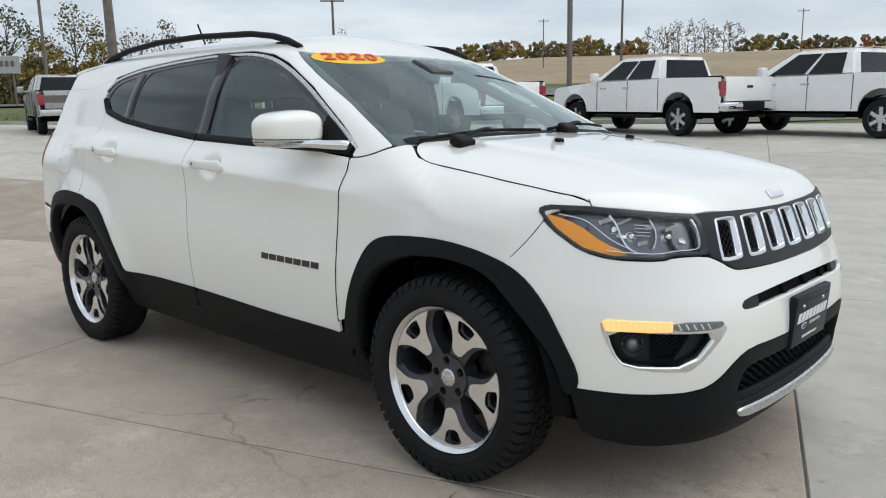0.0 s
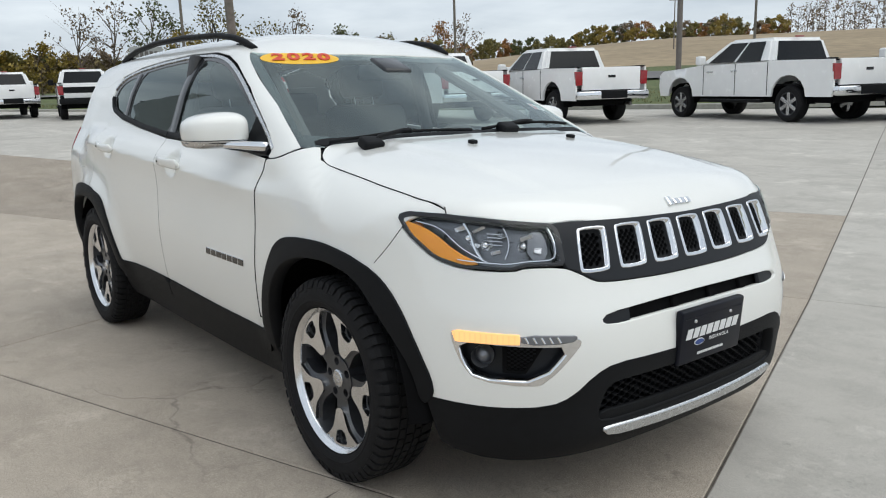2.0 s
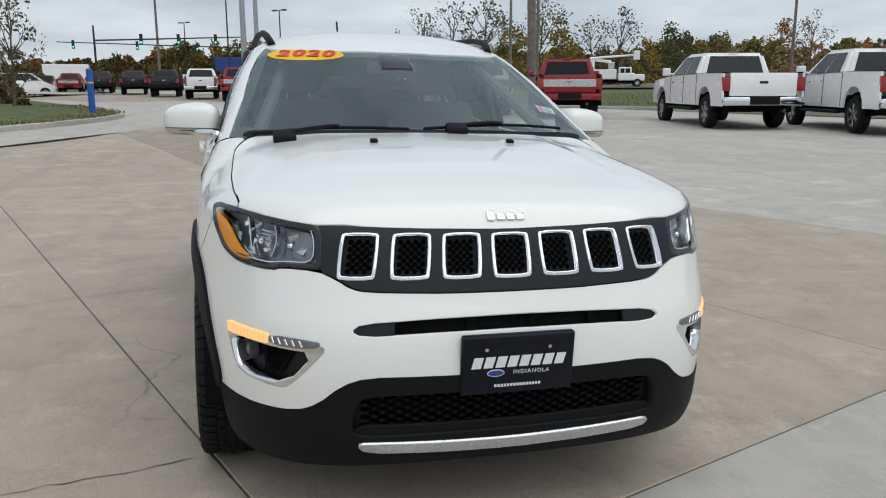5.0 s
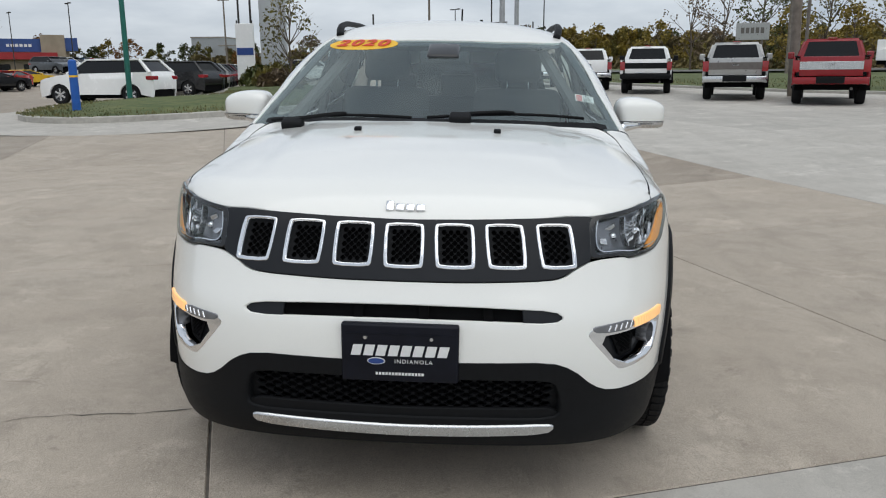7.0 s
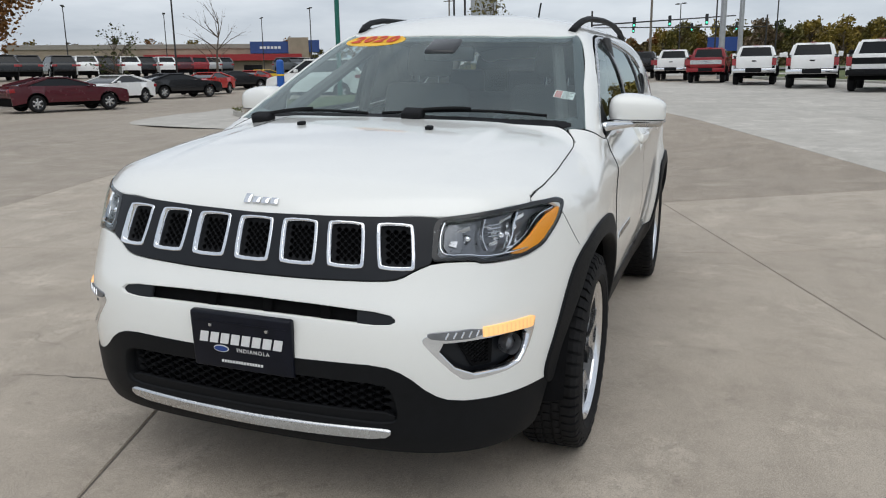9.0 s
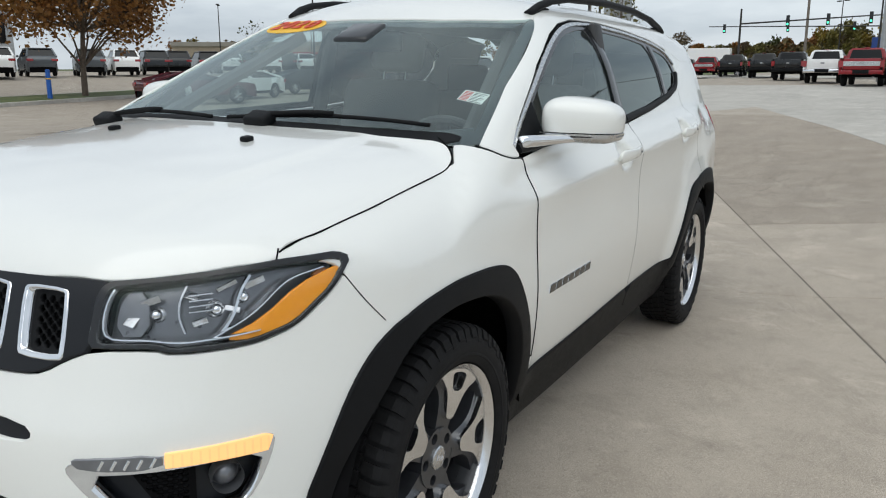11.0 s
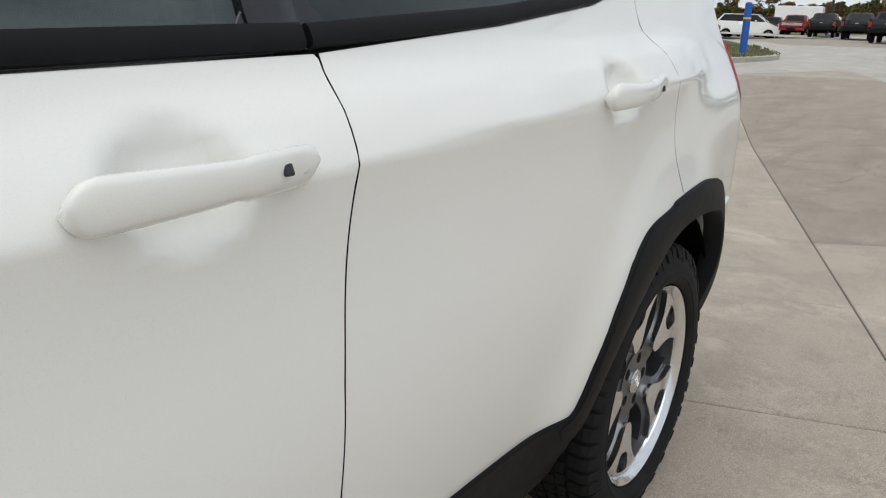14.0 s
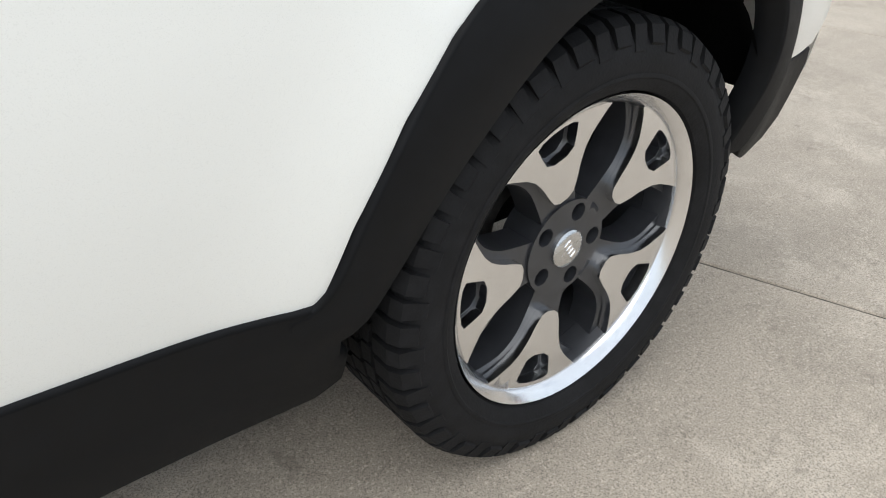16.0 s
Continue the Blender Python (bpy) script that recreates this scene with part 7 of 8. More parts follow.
def raised_bed(name, outline, top_mat, high=.14, label="", soft=2):
    """A planted bed inside a kerb of real height."""
    P = resampled(rounded(outline, soft, 1.2), .8)
    if area2(P) < 0:
        P = P[::-1]
    Q = inset(P, .16)
    V, F = [], []
    n = len(P)
    for ring, dz in ((P, -.05), (P, high - .02), (inset(P, .025), high), (Q, high), (inset(P, .17), high - .03)):
        V += [(x, y, gz(x, y) + dz) for x, y in ring]
    for r in range(4):
        for i in range(n):
            j = (i + 1) % n
            F.append((r * n + i, r * n + j, (r + 1) * n + j, (r + 1) * n + i))
    kerb = link_mesh("kerb", V, F, KERB, None, smooth=False)
    tagged(kerb, "pale concrete kerb round the planted island", "kerb", kind="structure")
    co, T, loops = filled(inset(P, .15), [], 1.2)
    d = np.array([np.min(np.linalg.norm(P - c, axis=1)) for c in co])
    bed = link_mesh(name, [(c[0], c[1], gz(c[0], c[1]) + high - .015 + .10 * min(1.0, e / 2.5)) for c, e in zip(co, d)], [tuple(f) for f in T], top_mat)
    tagged(bed, label, "lawn", kind="structure")
    return co, d


ISLE = [(-14.9, -11.6), (-13.2, -10.2), (-12.75, -8.9), (-14.0, -7.5), (-15.4, -6.5), (-17.0, -5.7), (-20.3, -4.4), (-23.2, -3.85), (-25.2, -4.0), (-28, -5.0), (-32.3, -6.5), (-37.8, -8.8), (-46, -12.2), (-50, -14.5), (-50, -18), (-40, -14.8), (-31, -11.7), (-28.8, -11.0), (-26.5, -11.2), (-25.0, -13.0), (-24.6, -15.0), (-23.2, -14.7), (-20.3, -13.9), (-16.8, -12.5)]
isle_pts, isle_d = raised_bed("island_lawn", ISLE, GRASS_SOIL, .15, "autumn lawn on a kerbed island")
ISLE2 = [(-9, -26.5), (-18, -29.6), (-27, -32.4), (-36, -34.2), (-48, -38.5), (-60, -43), (-60, -45), (-46, -42.5), (-34, -39), (-20, -35), (-7, -30)]
isle2_pts, isle2_d = raised_bed("far_lawn", ISLE2, GRASS_SOIL, .15, "lawn strip in front of the SUV row")
GREEN = [(-3.0, 27.2), (-9.0, 21.5), (-13.5, 19.6), (-20.5, 18.6), (-25.6, 14.4), (-28.6, 12.0), (-34, 9.8), (-43, 6.4), (-54, 2.4), (-62, 6), (-62, 40), (-20, 62), (2, 60), (4, 34)]
green_pts, green_d = raised_bed("roadside_lawn", GREEN, GRASS_SOIL, .12, "mown autumn grass beside the road")


P = resampled(rounded(ISLE, 2, 1.2), .8)
P = P if area2(P) > 0 else P[::-1]
gutter_v = [(x, y, gz(x, y) + dz) for ring, dz in ((inset(P, -2.6), .004), (P, .010)) for x, y in ring]
tagged(link_mesh("gutter", gutter_v, [(i, (i + 1) % len(P), len(P) + (i + 1) % len(P), len(P) + i) for i in range(len(P))], LIGHTCRETE, smooth=False), "pale concrete gutter round the island kerb", "gutter", kind="structure")


def blades(name, pts_fn, count, seed, h0, h1, mat):
    """Grass tufts as one joined sheet of thin blades."""
    rng = random.Random(seed)
    V, F = [], []
    for _ in range(count):
        x, y, z = pts_fn(rng)
        a = rng.uniform(0, 6.28)
        h, w = rng.uniform(h0, h1), rng.uniform(.012, .03)
        dx, dy = math.cos(a) * w, math.sin(a) * w
        lean = rng.uniform(-.4, .4) * h
        k = len(V)
        V += [(x - dx, y - dy, z), (x + dx, y + dy, z), (x + lean * math.sin(a), y - lean * math.cos(a), z + h)]
        F.append((k, k + 1, k + 2))
    ob = link_mesh(name, V, F, mat)
    return tagged(ob, "short dry grass blades on the lawns", "grass", kind="stuff")


TURF = material("grass_blades", (.10, .125, .04), .8, 0, .4, .5, second=(.22, .19, .08), island=.3)
def isle_spot(rng):
    while True:
        x, y = rng.uniform(-32, -12.8), rng.uniform(-15, -3.7)
        if within(np.array(ISLE), np.array([[x, y]]))[0]:
            return x, y, gz(x, y) + .15
blades("grass", isle_spot, 9000, 3, .03, .10, TURF)
def green_spot(rng):
    while True:
        x, y = rng.uniform(-45, 0), rng.uniform(6, 34)
        if within(np.array(GREEN), np.array([[x, y]]))[0]:
            return x, y, gz(x, y) + .17
blades("grass", green_spot, 12000, 4, .05, .14, TURF)


def strip(name, line, w, mat, label, cat, dz=.02, gap=None):
    V, F = [], []
    L = [np.array(p, float) for p in line]
    for i, p in enumerate(L):
        d = L[min(i + 1, len(L) - 1)] - L[max(i - 1, 0)]
        n = np.array([-d[1], d[0]]) / np.linalg.norm(d)
        for s in (-1, 1):
            q = p + n * s * w / 2
            V.append((q[0], q[1], land_z(*q) + .06 + dz))
    for i in range(len(L) - 1):
        F.append((2 * i, 2 * i + 2, 2 * i + 3, 2 * i + 1))
    return tagged(link_mesh(name, V, F, mat, smooth=False), label, cat, kind="structure")


arc = [(92 * math.cos(radians(a)), 92 * math.sin(radians(a))) for a in range(84, 182, 4)]
strip("road", arc, 11, ASPHALT, "two-lane road along the field edge", "road", .14)
strip("street", [(-58, 30), (-62, 10), (-70, -10), (-84, -40), (-100, -80)], 9, LIGHTCRETE, "pale concrete side street", "road", .05)
co, T, loops = filled(resampled(np.array(FARLOT, float), 3.0), [], 3.0)
tagged(link_mesh("far_lot", [(c[0], c[1], gz(c[0], c[1]) - .02) for c in co], [tuple(f) for f in T], DARKCRETE), "worn concrete dealer lot with rows of vehicles", "pavement", kind="structure")

# ---------------------------------------------------------------- bollards and poles
BLUE = material("blue_bollard_sleeve", (.012, .10, .42), .4, 0, .08, 6)
GREENP = material("green_pole_paint", (.01, .13, .10), .4, 0, .1, 6)
WOODPOLE = material("weathered_pole_wood", (.19, .165, .14), .9, 0, .25, 5, bump=.4, bump_scale=20)
DARKPOLE = material("dark_bronze_pole", (.035, .033, .032), .5, .3, .1, 5)
GALV = material("galvanised_pole", (.40, .41, .42), .4, .6, .1, 5)
STEEL = material("brown_steel_pole", (.16, .14, .125), .6, .2, .15, 5)


def bollard(x, y, h=1.25):
    t = thing("bollard", "blue plastic-sleeved bollard on the kerbed island", "bollard", "blue bollards")
    bm = bmesh.new()
    z = gz(x, y) + .12
    bmesh.ops.create_cone(bm, cap_ends=True, segments=20, radius1=.105, radius2=.10, depth=h, matrix=Matrix.Translation((x, y, z + h / 2)))
    part("sleeve", bm, BLUE, t, smooth=True)
    bm = bmesh.new()
    bmesh.ops.create_uvsphere(bm, u_segments=20, v_segments=10, radius=.1, matrix=Matrix.Translation((x, y, z + h)) @ Matrix.Diagonal((1, 1, .6, 1)))
    part("cap", bm, BLUE, t, smooth=True)
    bm = bmesh.new()
    bmesh.ops.create_cone(bm, cap_ends=False, segments=20, radius1=.107, radius2=.107, depth=.05, matrix=Matrix.Translation((x, y, z + h * .72)))
    part("band", bm, STICKERY, t)


bollard(-15.2, -10.15)
bollard(-24.0, -4.85, 1.4)
bollard(-19.6, -30.9)


def post(name, x, y, h, r0, r1, mat, label, group="", lean=(0, 0)):
    t = thing(name, label, "pole", group)
    z = land_z(x, y) - .1
    bm = bmesh.new()
    rod(bm, (x, y, z), (x + lean[0], y + lean[1], z + h), r0, r1, 12)
    part("shaft", bm, mat, t, smooth=True)
    return t, z


def utility(x, y, h=11, head=90, r=.15, arms=1):
    t, z = post("utility_pole", x, y, h, r, r * .7, WOODPOLE, "weathered wooden utility pole with crossarm", "utility poles")
    ends = []
    for k in range(arms):
        bm = bmesh.new()
        a = radians(head)
        zz = z + h - .5 - k * 1.2
        m = Matrix.Translation((x, y, zz)) @ Matrix.Rotation(a, 4, "Z")
        box(bm, -1.2, 1.2, -.06, .06, -.07, .07, 0, m)
        part("crossarm", bm, WOODPOLE, t)
        for q in (-1.1, -.4, .4, 1.1):
            bm = bmesh.new()
            p = m @ Vector((q, 0, .07))
            rod(bm, p, p + Vector((0, 0, .18)), .05, .03, 8)
            part("insulator", bm, GALV, t)
            if k == 0:
                ends.append(p + Vector((0, 0, .18)))
    return ends


def wire(a, b, sag=.6, r=.012):
    pts = [tuple(Vector(a) * (1 - t) + Vector(b) * t - Vector((0, 0, 4 * sag * t * (1 - t)))) for t in np.linspace(0, 1, 14)]
    return tagged(tube("power_line", pts, r, DARKPOLE, None, n=4), "thin dark overhead power line", "cable", "overhead wires")


P1 = utility(-76, 28.5, 13, 60, .17)
P2 = utility(-62, 52, 12, 50, .16, 2)
P3 = utility(-40, 72, 11, 40, .15)
P4 = utility(-10, 92, 11, 20, .15)
P5 = utility(-100, -8, 13, 75, .17, 2)
P6 = utility(-140, -48, 14, 75, .18, 2)
P0 = utility(25, 100, 11, 10, .15)
for A, B in ((P0, P4), (P4, P3), (P3, P2), (P2, P1), (P1, P5), (P5, P6)):
    for a, b in list(zip(A, B))[::1]:
        wire(a, b, .8, .018)
far_poles = [(-60, 185), (-15, 200), (-105, 150)]
for x, y in far_poles:
    utility(x, y, 11, 30, .15)
# plain steel poles near the trucks
post("steel_pole", -11.0, 18.5, 9, .085, .075, STEEL, "slim brown steel pole in the grass")
post("timber_pole", -25.2, 10.9, 12, .175, .13, WOODPOLE, "stout weathered timber pole in the grass", lean=(.5, -.5))
post("steel_pole", -30.5, 13.2, 10, .07, .06, STEEL, "slim brown steel pole in the grass")
post("green_pole", -25.0, -13.3, 8, .10, .085, GREENP, "dark green lamp pole on the island")
post("steel_pole", -60.0, 2.0, 12, .19, .15, GALV, "pale galvanised pole by the side street")
post("steel_pole", -52, .8, 12, .20, .16, GALV, "pale galvanised pole by the side street")


def lamp(x, y, h=9, arms=2, head=0, mat=DARKPOLE):
    t, z = post("lot_lamp", x, y, h, .09, .06, mat, "dark lot lamp with twin heads", "lot lamps")
    for k in range(arms):
        a = radians(head + 180 * k)
        d = Vector((math.cos(a), math.sin(a), 0))
        bm = bmesh.new()
        rod(bm, (x, y, z + h - .1), Vector((x, y, z + h)) + d * .6, .03, .03, 6)
        part("arm", bm, mat, t)
        bm = bmesh.new()
        box(bm, .45, 1.05, -.2, .2, h - .12, h + .02, .03, Matrix.Translation((x, y, z)) @ Matrix.Rotation(a, 4, "Z"))
        part("lamp_head", bm, mat, t)


for a, d, h in ((223.7, 120, 9), (217.7, 140, 9.5), (216.8, 75, 10), (211.4, 150, 9.5), (208, 120, 9), (197.4, 60, 10), (196.6, 58, 11), (194.6, 52, 10), (182.6, 120, 9), (180.0, 80, 9), (176.4, 95, 9), (238, 80, 9)):
    lamp(4 + d * math.cos(radians(a)), d * math.sin(radians(a)), h, 2, 40)


def signal_mast(x, y, head, reach_, lamps):
    t, z = post("signal_mast", x, y, 7.2, .14, .10, DARKPOLE, "dark traffic signal mast with long arm", "traffic signals")
    d = Vector((math.cos(radians(head)), math.sin(radians(head)), 0))
    bm = bmesh.new()
    rod(bm, Vector((x, y, z + 5.6)), Vector((x, y, z + 6.0)) + d * reach_, .09, .06, 8)
    part("arm", bm, DARKPOLE, t)
    for q in lamps:
        p = Vector((x, y, z + 5.9)) + d * q
        bm = bmesh.new()
        box(bm, p.x - .17, p.x + .17, p.y - .17, p.y + .17, p.z - .75, p.z + .4, .03)
        s = part("signal_head", bm, GLOSSBLACK, t)
        bm = bmesh.new()
        bmesh.ops.create_uvsphere(bm, u_segments=10, v_segments=6, radius=.12, matrix=Matrix.Translation((p.x + .16, p.y, p.z - .5)))
        part("green_lens", bm, glowing("green_signal", (.1, 1, .6), 1.2, (.1, .5, .3)), s)


signal_mast(-118, 6, 100, -28, (-4, -10, -18, -26))
signal_mast(-92, -14, 80, 16, (5, 9, 13))

# ---------------------------------------------------------------- signs and buildings
t = thing("sign_pylon", "tall grey sign pylon on the island", "sign")
bm = bmesh.new()
px_, py_ = -43.9, -12.9
box(bm, px_ - .35, px_ + .35, py_ - .74, py_ + .74, gz(px_), gz(px_) + 13, .04)
part("column", bm, material("pylon_panel", (.40, .42, .43), .45, .2, .04, 1.5, stain=.06), t)
t = thing("dealer_sign", "white sign panel with a blue strip", "sign")
bm = bmesh.new()
box(bm, -48.5, -48.3, -16.65, -15.45, gz(-48) + .3, gz(-48) + 3.9, .03)
sg = part("panel", bm, AUTO["white"], t)
bm = bmesh.new()
box(bm, -48.3, -48.27, -16.6, -15.5, gz(-48) + 1.9, gz(-48) + 2.35)
part("blue_strip", bm, BADGEBLUE, sg)
for y in (-16.55, -15.55):
    bm = bmesh.new()
    rod(bm, (-48.4, y, gz(-48)), (-48.4, y, gz(-48) + 4.1), .05, .05, 8)
    part("sign_post", bm, DARKPOLE, t)
t = thing("billboard", "pale roadside billboard with grey bars", "billboard")
m = Matrix.Translation((-86.3, 28.2, land_z(-86.3, 28.2) + 4.3)) @ Matrix.Rotation(radians(-14), 4, "Z")
bm = bmesh.new()
box(bm, -.15, .15, -1.7, 1.7, -.9, .9, .03, m)
bb = part("panel", bm, AUTO["silver"], t)
for k in range(5):
    bm = bmesh.new()
    box(bm, .15, .18, -1.2 + k * .5, -.85 + k * .5, -.2, .4, 0, m)
    part("bar", bm, GREYBAND, bb)
for y in (-1, 1):
    bm = bmesh.new()
    rod(bm, m @ Vector((0, y, -4.8)), m @ Vector((0, y, 0)), .12, .12, 8)
    part("billboard_post", bm, STEEL, t)
t = thing("highway_sign", "dark blue road services sign", "sign")
bm = bmesh.new()
box(bm, -110.2, -110, -1.5, 2.5, land_z(-110, 0) + 2.2, land_z(-110, 0) + 4.0, .02)
part("panel", bm, BADGEBLUE, t)
bm = bmesh.new()
rod(bm, (-110.1, .5, land_z(-110, 0)), (-110.1, .5, land_z(-110, 0) + 3), .1, .1, 8)
part("sign_post", bm, DARKPOLE, t)

BRICKT = material("tan_store_block", (.36, .29, .22), .85, 0, .12, .5, stain=.15, stain_scale=.1)
STOREBLUE = material("store_blue_cladding", (.03, .07, .24), .5, 0, .1, .6)
STORERED = material("store_red_canopy", (.34, .02, .025), .5, 0, .1, .6)
ROOFTAN = material("tan_metal_roof", (.30, .27, .235), .7, 0, .1, .4)
store = thing("retail_store", "long tan and blue retail store with a red canopy", "store")
sm = Matrix.Translation((-191.6, -124.2, 1.3)) @ Matrix.Rotation(radians(31), 4, "Z")
def sbox(name, x0, x1, y0, y1, z0, z1, mat, parent=store):
    bm = bmesh.new()
    box(bm, x0, x1, y0, y1, z0, z1, 0, sm)
    return part(name, bm, mat, parent)
wall = sbox("wall", -16, 0, -62, 17, -1, 7.2, BRICKT)
sbox("roof", -17, .3, -62.3, 0, 7.2, 8.4, ROOFTAN)
sbox("blue_fascia", 0, .4, 0, 10.4, 5.8, 9.0, STOREBLUE)
sbox("red_canopy", 0, 2.2, -28, 14, 3.9, 5.6, STORERED)
sbox("entry_block", -1, 1.5, 10.4, 16.0, -1, 10.0, BRICKT)
sbox("blue_corner", -1, 1.0, 16.0, 19.0, 6.0, 9.3, STOREBLUE)
for k in range(6):
    sbox("fascia_bar", .4, .5, 2.6 + k * 1.0, 3.3 + k * 1.0, 7.0, 7.7, LETTER, wall)
for k in range(9):
    sbox("window", .02, .12, -58 + k * 8.0, -53 + k * 8.0, .2, 2.7, AUTOGLASS, wall)
glassb = thing("showroom", "pale glass-fronted showroom building", "building")
gm = Matrix.Translation((-17.5, -92.5, .3)) @ Matrix.Rotation(radians(57), 4, "Z")
def gbox(name, x0, x1, y0, y1, z0, z1, mat, parent=glassb):
    bm = bmesh.new()
    box(bm, x0, x1, y0, y1, z0, z1, 0, gm)
    return part(name, bm, mat, parent)
gw = gbox("wall", -10, 0, 0, 34, 0, 7.2, GALV)
for k in range(8):
    for j in range(2):
        gbox("window_pane", 0, .06, 1 + k * 4.1, 4.7 + k * 4.1, .6 + j * 3.2, 3.4 + j * 3.2, AUTOGLASS, gw)
gbox("roof", -10.4, .6, -.5, 34.5, 7.2, 7.7, AUTO["white"])
for k, (x, y, w, h) in enumerate(((-330, -88, 26, 9), (-300, -60, 18, 7), (-340, -120, 14, 16), (-322, -104, 10, 12), (-310, -72, 12, 6))):
    b = thing("distant_building", "pale distant warehouse beyond the store lot", "building", "distant buildings")
    bm = bmesh.new()
    box(bm, x - 8, x + 8, y - w / 2, y + w / 2, 0, h)
    wl_ = part("wall", bm, (AUTO["silver"], STORERED, GALV, GALV, BRICKT)[k], b)
    bm = bmesh.new()
    box(bm, x - 8.3, x + 8.3, y - w / 2 - .3, y + w / 2 + .3, h, h + .5)
    part("roof", bm, ROOFTAN, b)

# ---------------------------------------------------------------- trees
BARK = material("grey_brown_bark", (.11, .085, .065), .9, 0, .3, 8, bump=.5, bump_scale=30)
LEAF = {
    "green": material("late_green_leaves", (.075, .095, .030), .6, 0, .35, .6, second=(.12, .13, .04), island=.45),
    "yellow": material("yellow_autumn_leaves", (.26, .19, .035), .6, 0, .3, .6, second=(.34, .25, .05), island=.4),
    "orange": material("rust_autumn_leaves", (.29, .125, .036), .6, 0, .3, .6, second=(.40, .20, .06), island=.4),
    "brown": material("dry_brown_leaves", (.17, .125, .08), .7, 0, .3, .6, second=(.24, .17, .10), island=.4),
    "olive": material("olive_leaves", (.15, .14, .042), .6, 0, .35, .6, second=(.24, .20, .055), island=.45),
}


def tree(x, y, h, leaf, seed, dense=1.0, size=.30, spread=.75, z=None, low=.18, wide=.36, puff=1.0, label=None, category="tree"):
    """Trunk, limbs to every clump, and a crown of small leaves in uneven clumps that starts at low * h."""
    rng = random.Random(seed)
    names = {"green": "dark green", "yellow": "yellow", "orange": "rust-orange", "brown": "thin brown", "olive": "olive green"}
    t = thing("tree", label or f"{names[leaf]} autumn tree with uneven crown", category, "roadside trees")
    bm = bmesh.new()
    lean = Vector((rng.uniform(-.06, .06), rng.uniform(-.06, .06), 1)) * h
    spine = [lean * (k / 6) + Vector((rng.uniform(-1, 1), rng.uniform(-1, 1), 0)) * h * .012 * k for k in range(6)]
    spine[0] = Vector((0, 0, -.1))
    r0 = h * .017
    for k in range(5):
        rod(bm, spine[k], spine[k + 1], r0 * (1 - k / 6), r0 * (1 - (k + 1) / 6), 6)
    V, F = [], []
    clumps = int(15 + 7 * dense)
    for c in range(clumps):
        f = low + (1 - low) * ((c + rng.random()) / clumps)
        belly = math.sin(math.pi * min(1, max(.05, (f - low) / (1.02 - low)) ** .75)) ** .6
        a, q = rng.uniform(0, 6.283), rng.uniform(.25, 1.0) ** .6
        cen = lean * f + Vector((math.cos(a), math.sin(a), 0)) * h * wide * belly * q + Vector((0, 0, rng.uniform(-.04, .04) * h))
        k = max(0, min(4, int((f * .75) * 6)))
        root = spine[k]
        mid = (root + cen) / 2 + Vector((rng.uniform(-1, 1), rng.uniform(-1, 1), rng.uniform(-.2, 1))) * h * .025
        rod(bm, root, mid, r0 * .38, r0 * .25, 5)
        rod(bm, mid, cen, r0 * .25, r0 * .08, 4)
        for _ in range(3):
            rod(bm, mid if rng.random() < .4 else (mid + cen) / 2, cen + Vector((rng.gauss(0, 1), rng.gauss(0, 1), rng.gauss(.5, .8))) * h * .08, r0 * .12, r0 * .04, 3)
        R = h * rng.uniform(.07, .125) * puff
        for _ in range(int(46 * dense * (R / (.1 * h)) ** 2)):
            o = Vector((rng.gauss(0, 1), rng.gauss(0, 1), rng.gauss(0, .85)))
            o *= R * (.55 + .35 * rng.random()) / max(.6, o.length)
            if rng.random() < .25:
                o *= 1.6
            qv = cen + o
            if qv.z < .3:
                continue
            u = Vector((rng.gauss(0, 1), rng.gauss(0, 1), rng.gauss(0, 1))).normalized()
            w = u.orthogonal().normalized()
            s = size * rng.uniform(.5, 1.25)
            i = len(V)
            V += [qv - u * s * .5, qv + w * s * .38, qv + u * s * .5, qv - w * s * .38]
            F.append((i, i + 1, i + 2, i + 3))
    part("trunk", bm, BARK, t, smooth=True)
    if V:
        link_mesh("crown", V, F, LEAF[leaf], t, smooth=False)
    t.matrix_world = Matrix.Translation((x, y, (land_z(x, y) - .05) if z is None else z))
    return t


def polar(a, d):
    return d * math.cos(radians(a)), d * math.sin(radians(a))


# big trees by the road, in the direction of the timber pole
for k, (a, d, h, leaf, dens) in enumerate(((166.0, 110, 10.5, "brown", .35), (163.8, 108, 11, "brown", .45), (161.4, 100, 10.5, "green", 1.1), (159.6, 98, 7, "yellow", 1.5), (157.6, 106, 11, "olive", 1.0), (155.8, 100, 7, "yellow", 1.3), (154.0, 114, 9.5, "olive", .5), (151.8, 112, 10, "brown", .5), (168.5, 113, 6.5, "yellow", 1.2), (148.0, 120, 8, "green", 1.3), (141.5, 150, 9, "orange", 1.2), (139.5, 152, 9.5, "brown", .6), (145.0, 136, 7, "olive", 1), (150.0, 116, 6, "yellow", 1))):
    x, y = polar(a, d)
    tree(x, y, h, leaf, 100 + k, dens, .36, low=.15 if dens > .6 else .3)
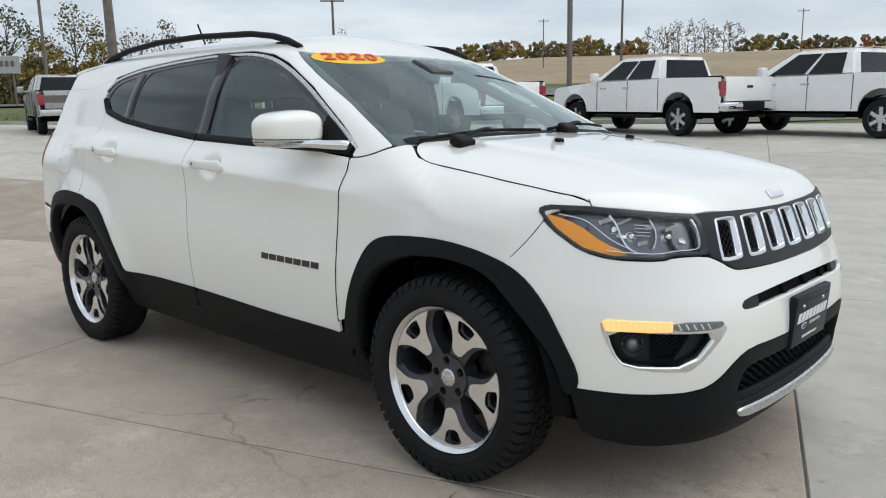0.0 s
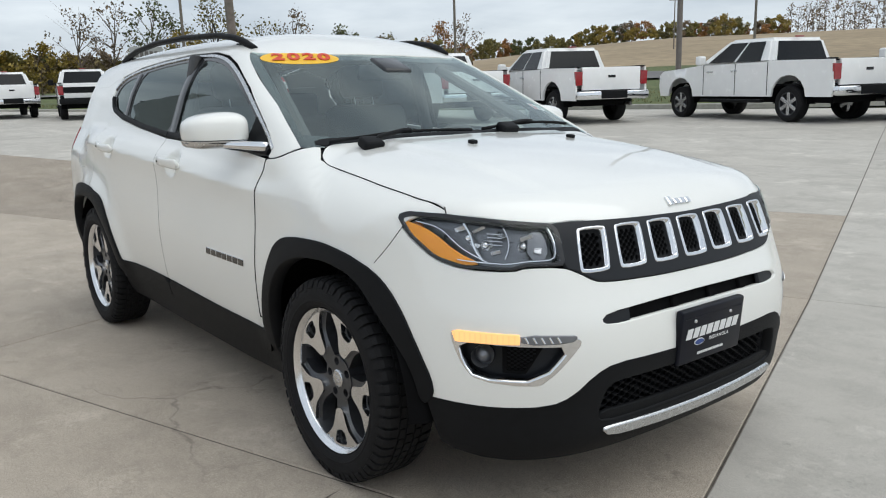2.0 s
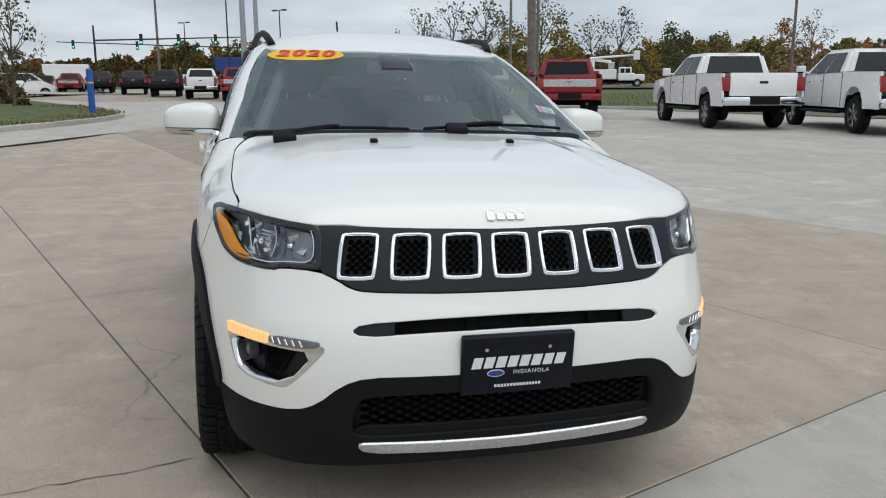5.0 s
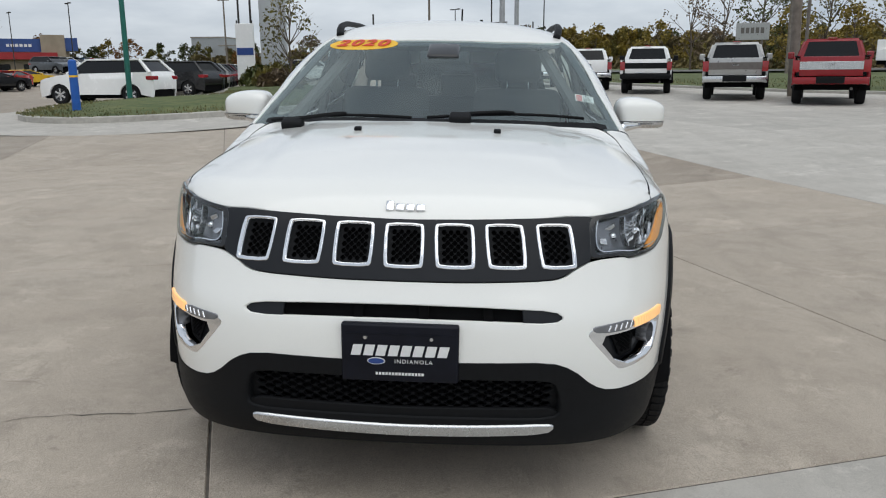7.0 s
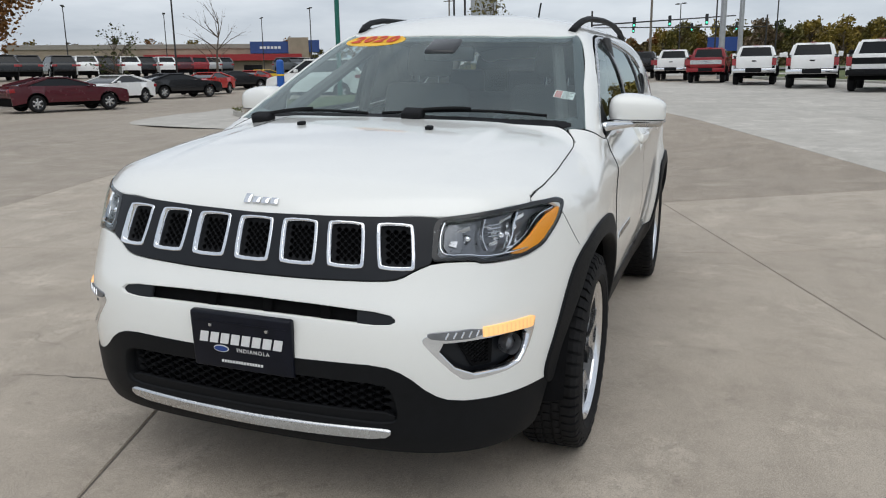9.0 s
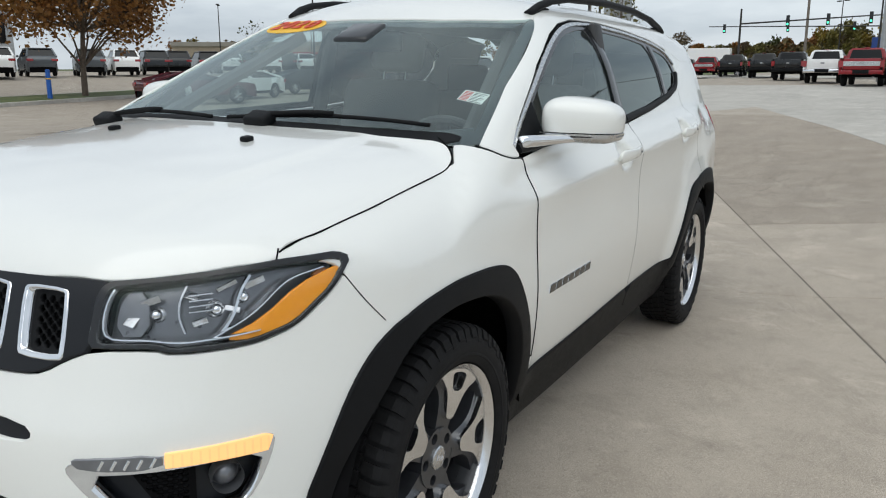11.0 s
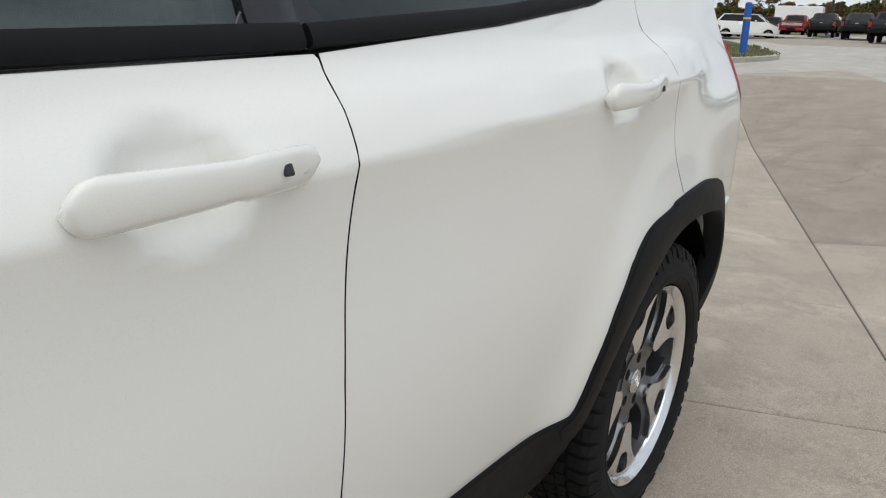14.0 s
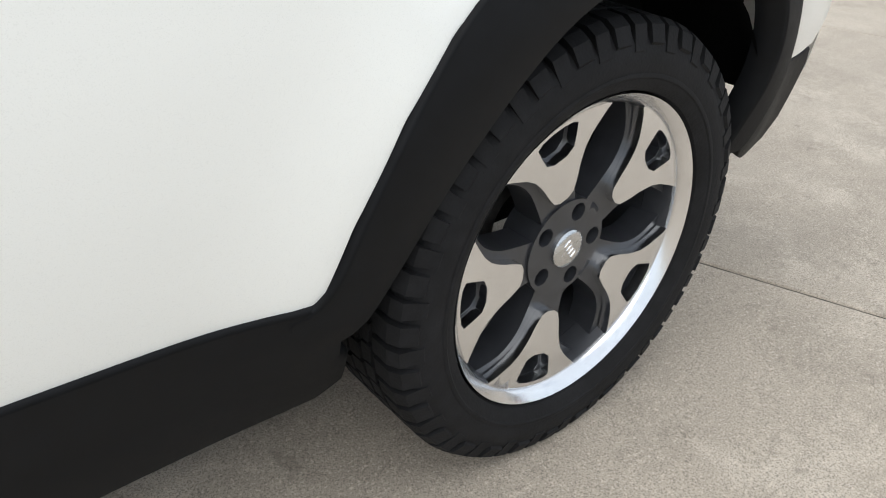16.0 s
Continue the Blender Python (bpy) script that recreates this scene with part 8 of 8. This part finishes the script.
# mixed belt behind the road, and the hedgerow on the field's crest
rng = random.Random(77)
for k in range(104):
    a = 141 + k * .56 + rng.uniform(-.4, .4)
    far = a > 165.5
    x, y = polar(a, rng.uniform(225, 265) if far else rng.uniform(124, 160))
    tall = rng.uniform(8.6, 11.4) * (1 - .55 * float(ease((a - 181) / 15))) if far else rng.uniform(4.8, 7.2)
    tree(x, y, tall, rng.choice(("yellow", "olive", "olive", "brown", "yellow", "green", "yellow", "olive") if a < 184 else ("brown", "olive", "green", "orange", "olive", "brown")), 200 + k, rng.uniform(.9, 1.3), .85 if far else .50, low=.03, wide=.5, puff=1.2)
for k in range(104):
    a = 95 + k * .44 + rng.uniform(-.25, .25)
    x, y = polar(a, rng.uniform(345, 375))
    bare = 112 < a < 118
    tree(x, y, rng.uniform(11, 14) if bare else rng.uniform(3.2, 8.0) * (.6 if a < 106 else 1), "brown" if bare else rng.choice(("yellow", "brown", "orange", "olive", "olive", "green")), 300 + k, .22 if bare else rng.uniform(.7, 1.0), .75, low=.02, wide=.34 if bare else .75, puff=1.0 if bare else 1.35)
for k in range(30):
    a = 193 + k * 1.2 + rng.uniform(-.4, .4)
    x, y = polar(a, rng.uniform(300, 340))
    tree(x, y, rng.uniform(7, 12), rng.choice(("orange", "olive", "brown", "green", "yellow")), 400 + k, 1.0, .9, low=.05, wide=.5)
for k in range(22):
    a = 184 + k * .8
    x, y = polar(a, rng.uniform(240, 275))
    tree(x, y, rng.uniform(4.5, 7.5) * (1 - .25 * k / 22), rng.choice(("brown", "olive", "orange", "olive", "green")), 500 + k, 1.1, .6, low=.05, wide=.45)
# trees on the islands
tree(-22.2, -32.0, 9.6, "orange", 11, 7.0, .23, low=.38, wide=.58, puff=1.25, label="full rust-orange maple on the lawn strip", category="tree")
tree(-29.2, -8.3, 4.3, "olive", 12, .55, .16, low=.3, wide=.28, label="young tree with sparse olive leaves", category="tree")
tree(-37.6, -35.4, 4.2, "green", 13, .5, .2, low=.3)
tree(-65.8, -47.5, 7.5, "brown", 14, .08, .14, low=.3, wide=.5, label="bare grey tree beyond the car rows")
UNDER = material("bare_undergrowth", (.11, .082, .042), .9, 0, .35, .06, second=(.20, .155, .06), island=.5)
V, F = [], []
for k in range(16000):
    a = rng.uniform(139, 200)
    d = rng.uniform(122, 150) if a < 166 else rng.uniform(218, 250)
    x, y = polar(a, d)
    z = land_z(x, y) + abs(rng.gauss(0, 1.5))
    u = Vector((rng.gauss(0, 1), rng.gauss(0, 1), rng.gauss(0, 1))).normalized()
    w = u.orthogonal().normalized()
    s = rng.uniform(.4, .9) * (1.6 if d > 200 else 1)
    i = len(V)
    q = Vector((x, y, z))
    V += [q - u * s * .5, q + w * s * .3, q + u * s * .5, q - w * s * .3]
    F.append((i, i + 1, i + 2, i + 3))
for k in range(30000):                              # the wood behind, filled to below its tree tops
    a = rng.uniform(150, 201)
    d = rng.uniform(126, 165) if a < 165 else rng.uniform(235, 275)
    x, y = polar(a, d)
    top = (.060 + .006 * math.sin(a * 2.1) + .005 * math.sin(a * 5.3 + 1)) * d * (.58 if a < 165 else .60 * (1 - .55 * float(ease((a - 181) / 15))))
    z = land_z(x, y) + top * rng.random() ** .8
    u = Vector((rng.gauss(0, 1), rng.gauss(0, 1), rng.gauss(0, 1))).normalized()
    w = u.orthogonal().normalized()
    s = rng.uniform(.5, 1.1) * (1.6 if d > 200 else 1)
    i = len(V)
    q = Vector((x, y, z))
    V += [q - u * s * .5, q + w * s * .35, q + u * s * .5, q - w * s * .35]
    F.append((i, i + 1, i + 2, i + 3))
tagged(link_mesh("undergrowth", V, F, UNDER, smooth=False), "tangled brown undergrowth below the tree belt", "undergrowth", kind="stuff")
# shrubs on the island
for k, (x, y, r, leaf) in enumerate(((-40.5, -11.8, 1.6, "olive"), (-42.5, -13.2, 1.5, "green"), (-38.0, -11.0, 1.1, "brown"), (-36.2, -10.9, .9, "brown"), (-44.5, -13.6, 1.7, "olive"), (-33.0, -9.3, .35, "green"), (-30.8, -8.4, .3, "green"))):
    V, F = [], []
    for q in range(700):
        u = Vector((rng.gauss(0, 1), rng.gauss(0, 1), abs(rng.gauss(0, 1)))).normalized() * r * rng.uniform(.55, 1.0)
        n = Vector((rng.gauss(0, 1), rng.gauss(0, 1), rng.gauss(0, 1))).normalized()
        w = n.orthogonal().normalized()
        s = rng.uniform(.08, .2) * min(1.2, r + .2)
        i = len(V)
        c = Vector((x, y, gz(x, y) + .2)) + Vector((u.x, u.y, u.z * .8))
        V += [c - n * s, c + w * s * .6, c + n * s, c - w * s * .6]
        F.append((i, i + 1, i + 2, i + 3))
    tagged(link_mesh("shrub", V, F, LEAF[leaf], smooth=False), "loose low shrub in the island bed", "shrub", "island shrubs")
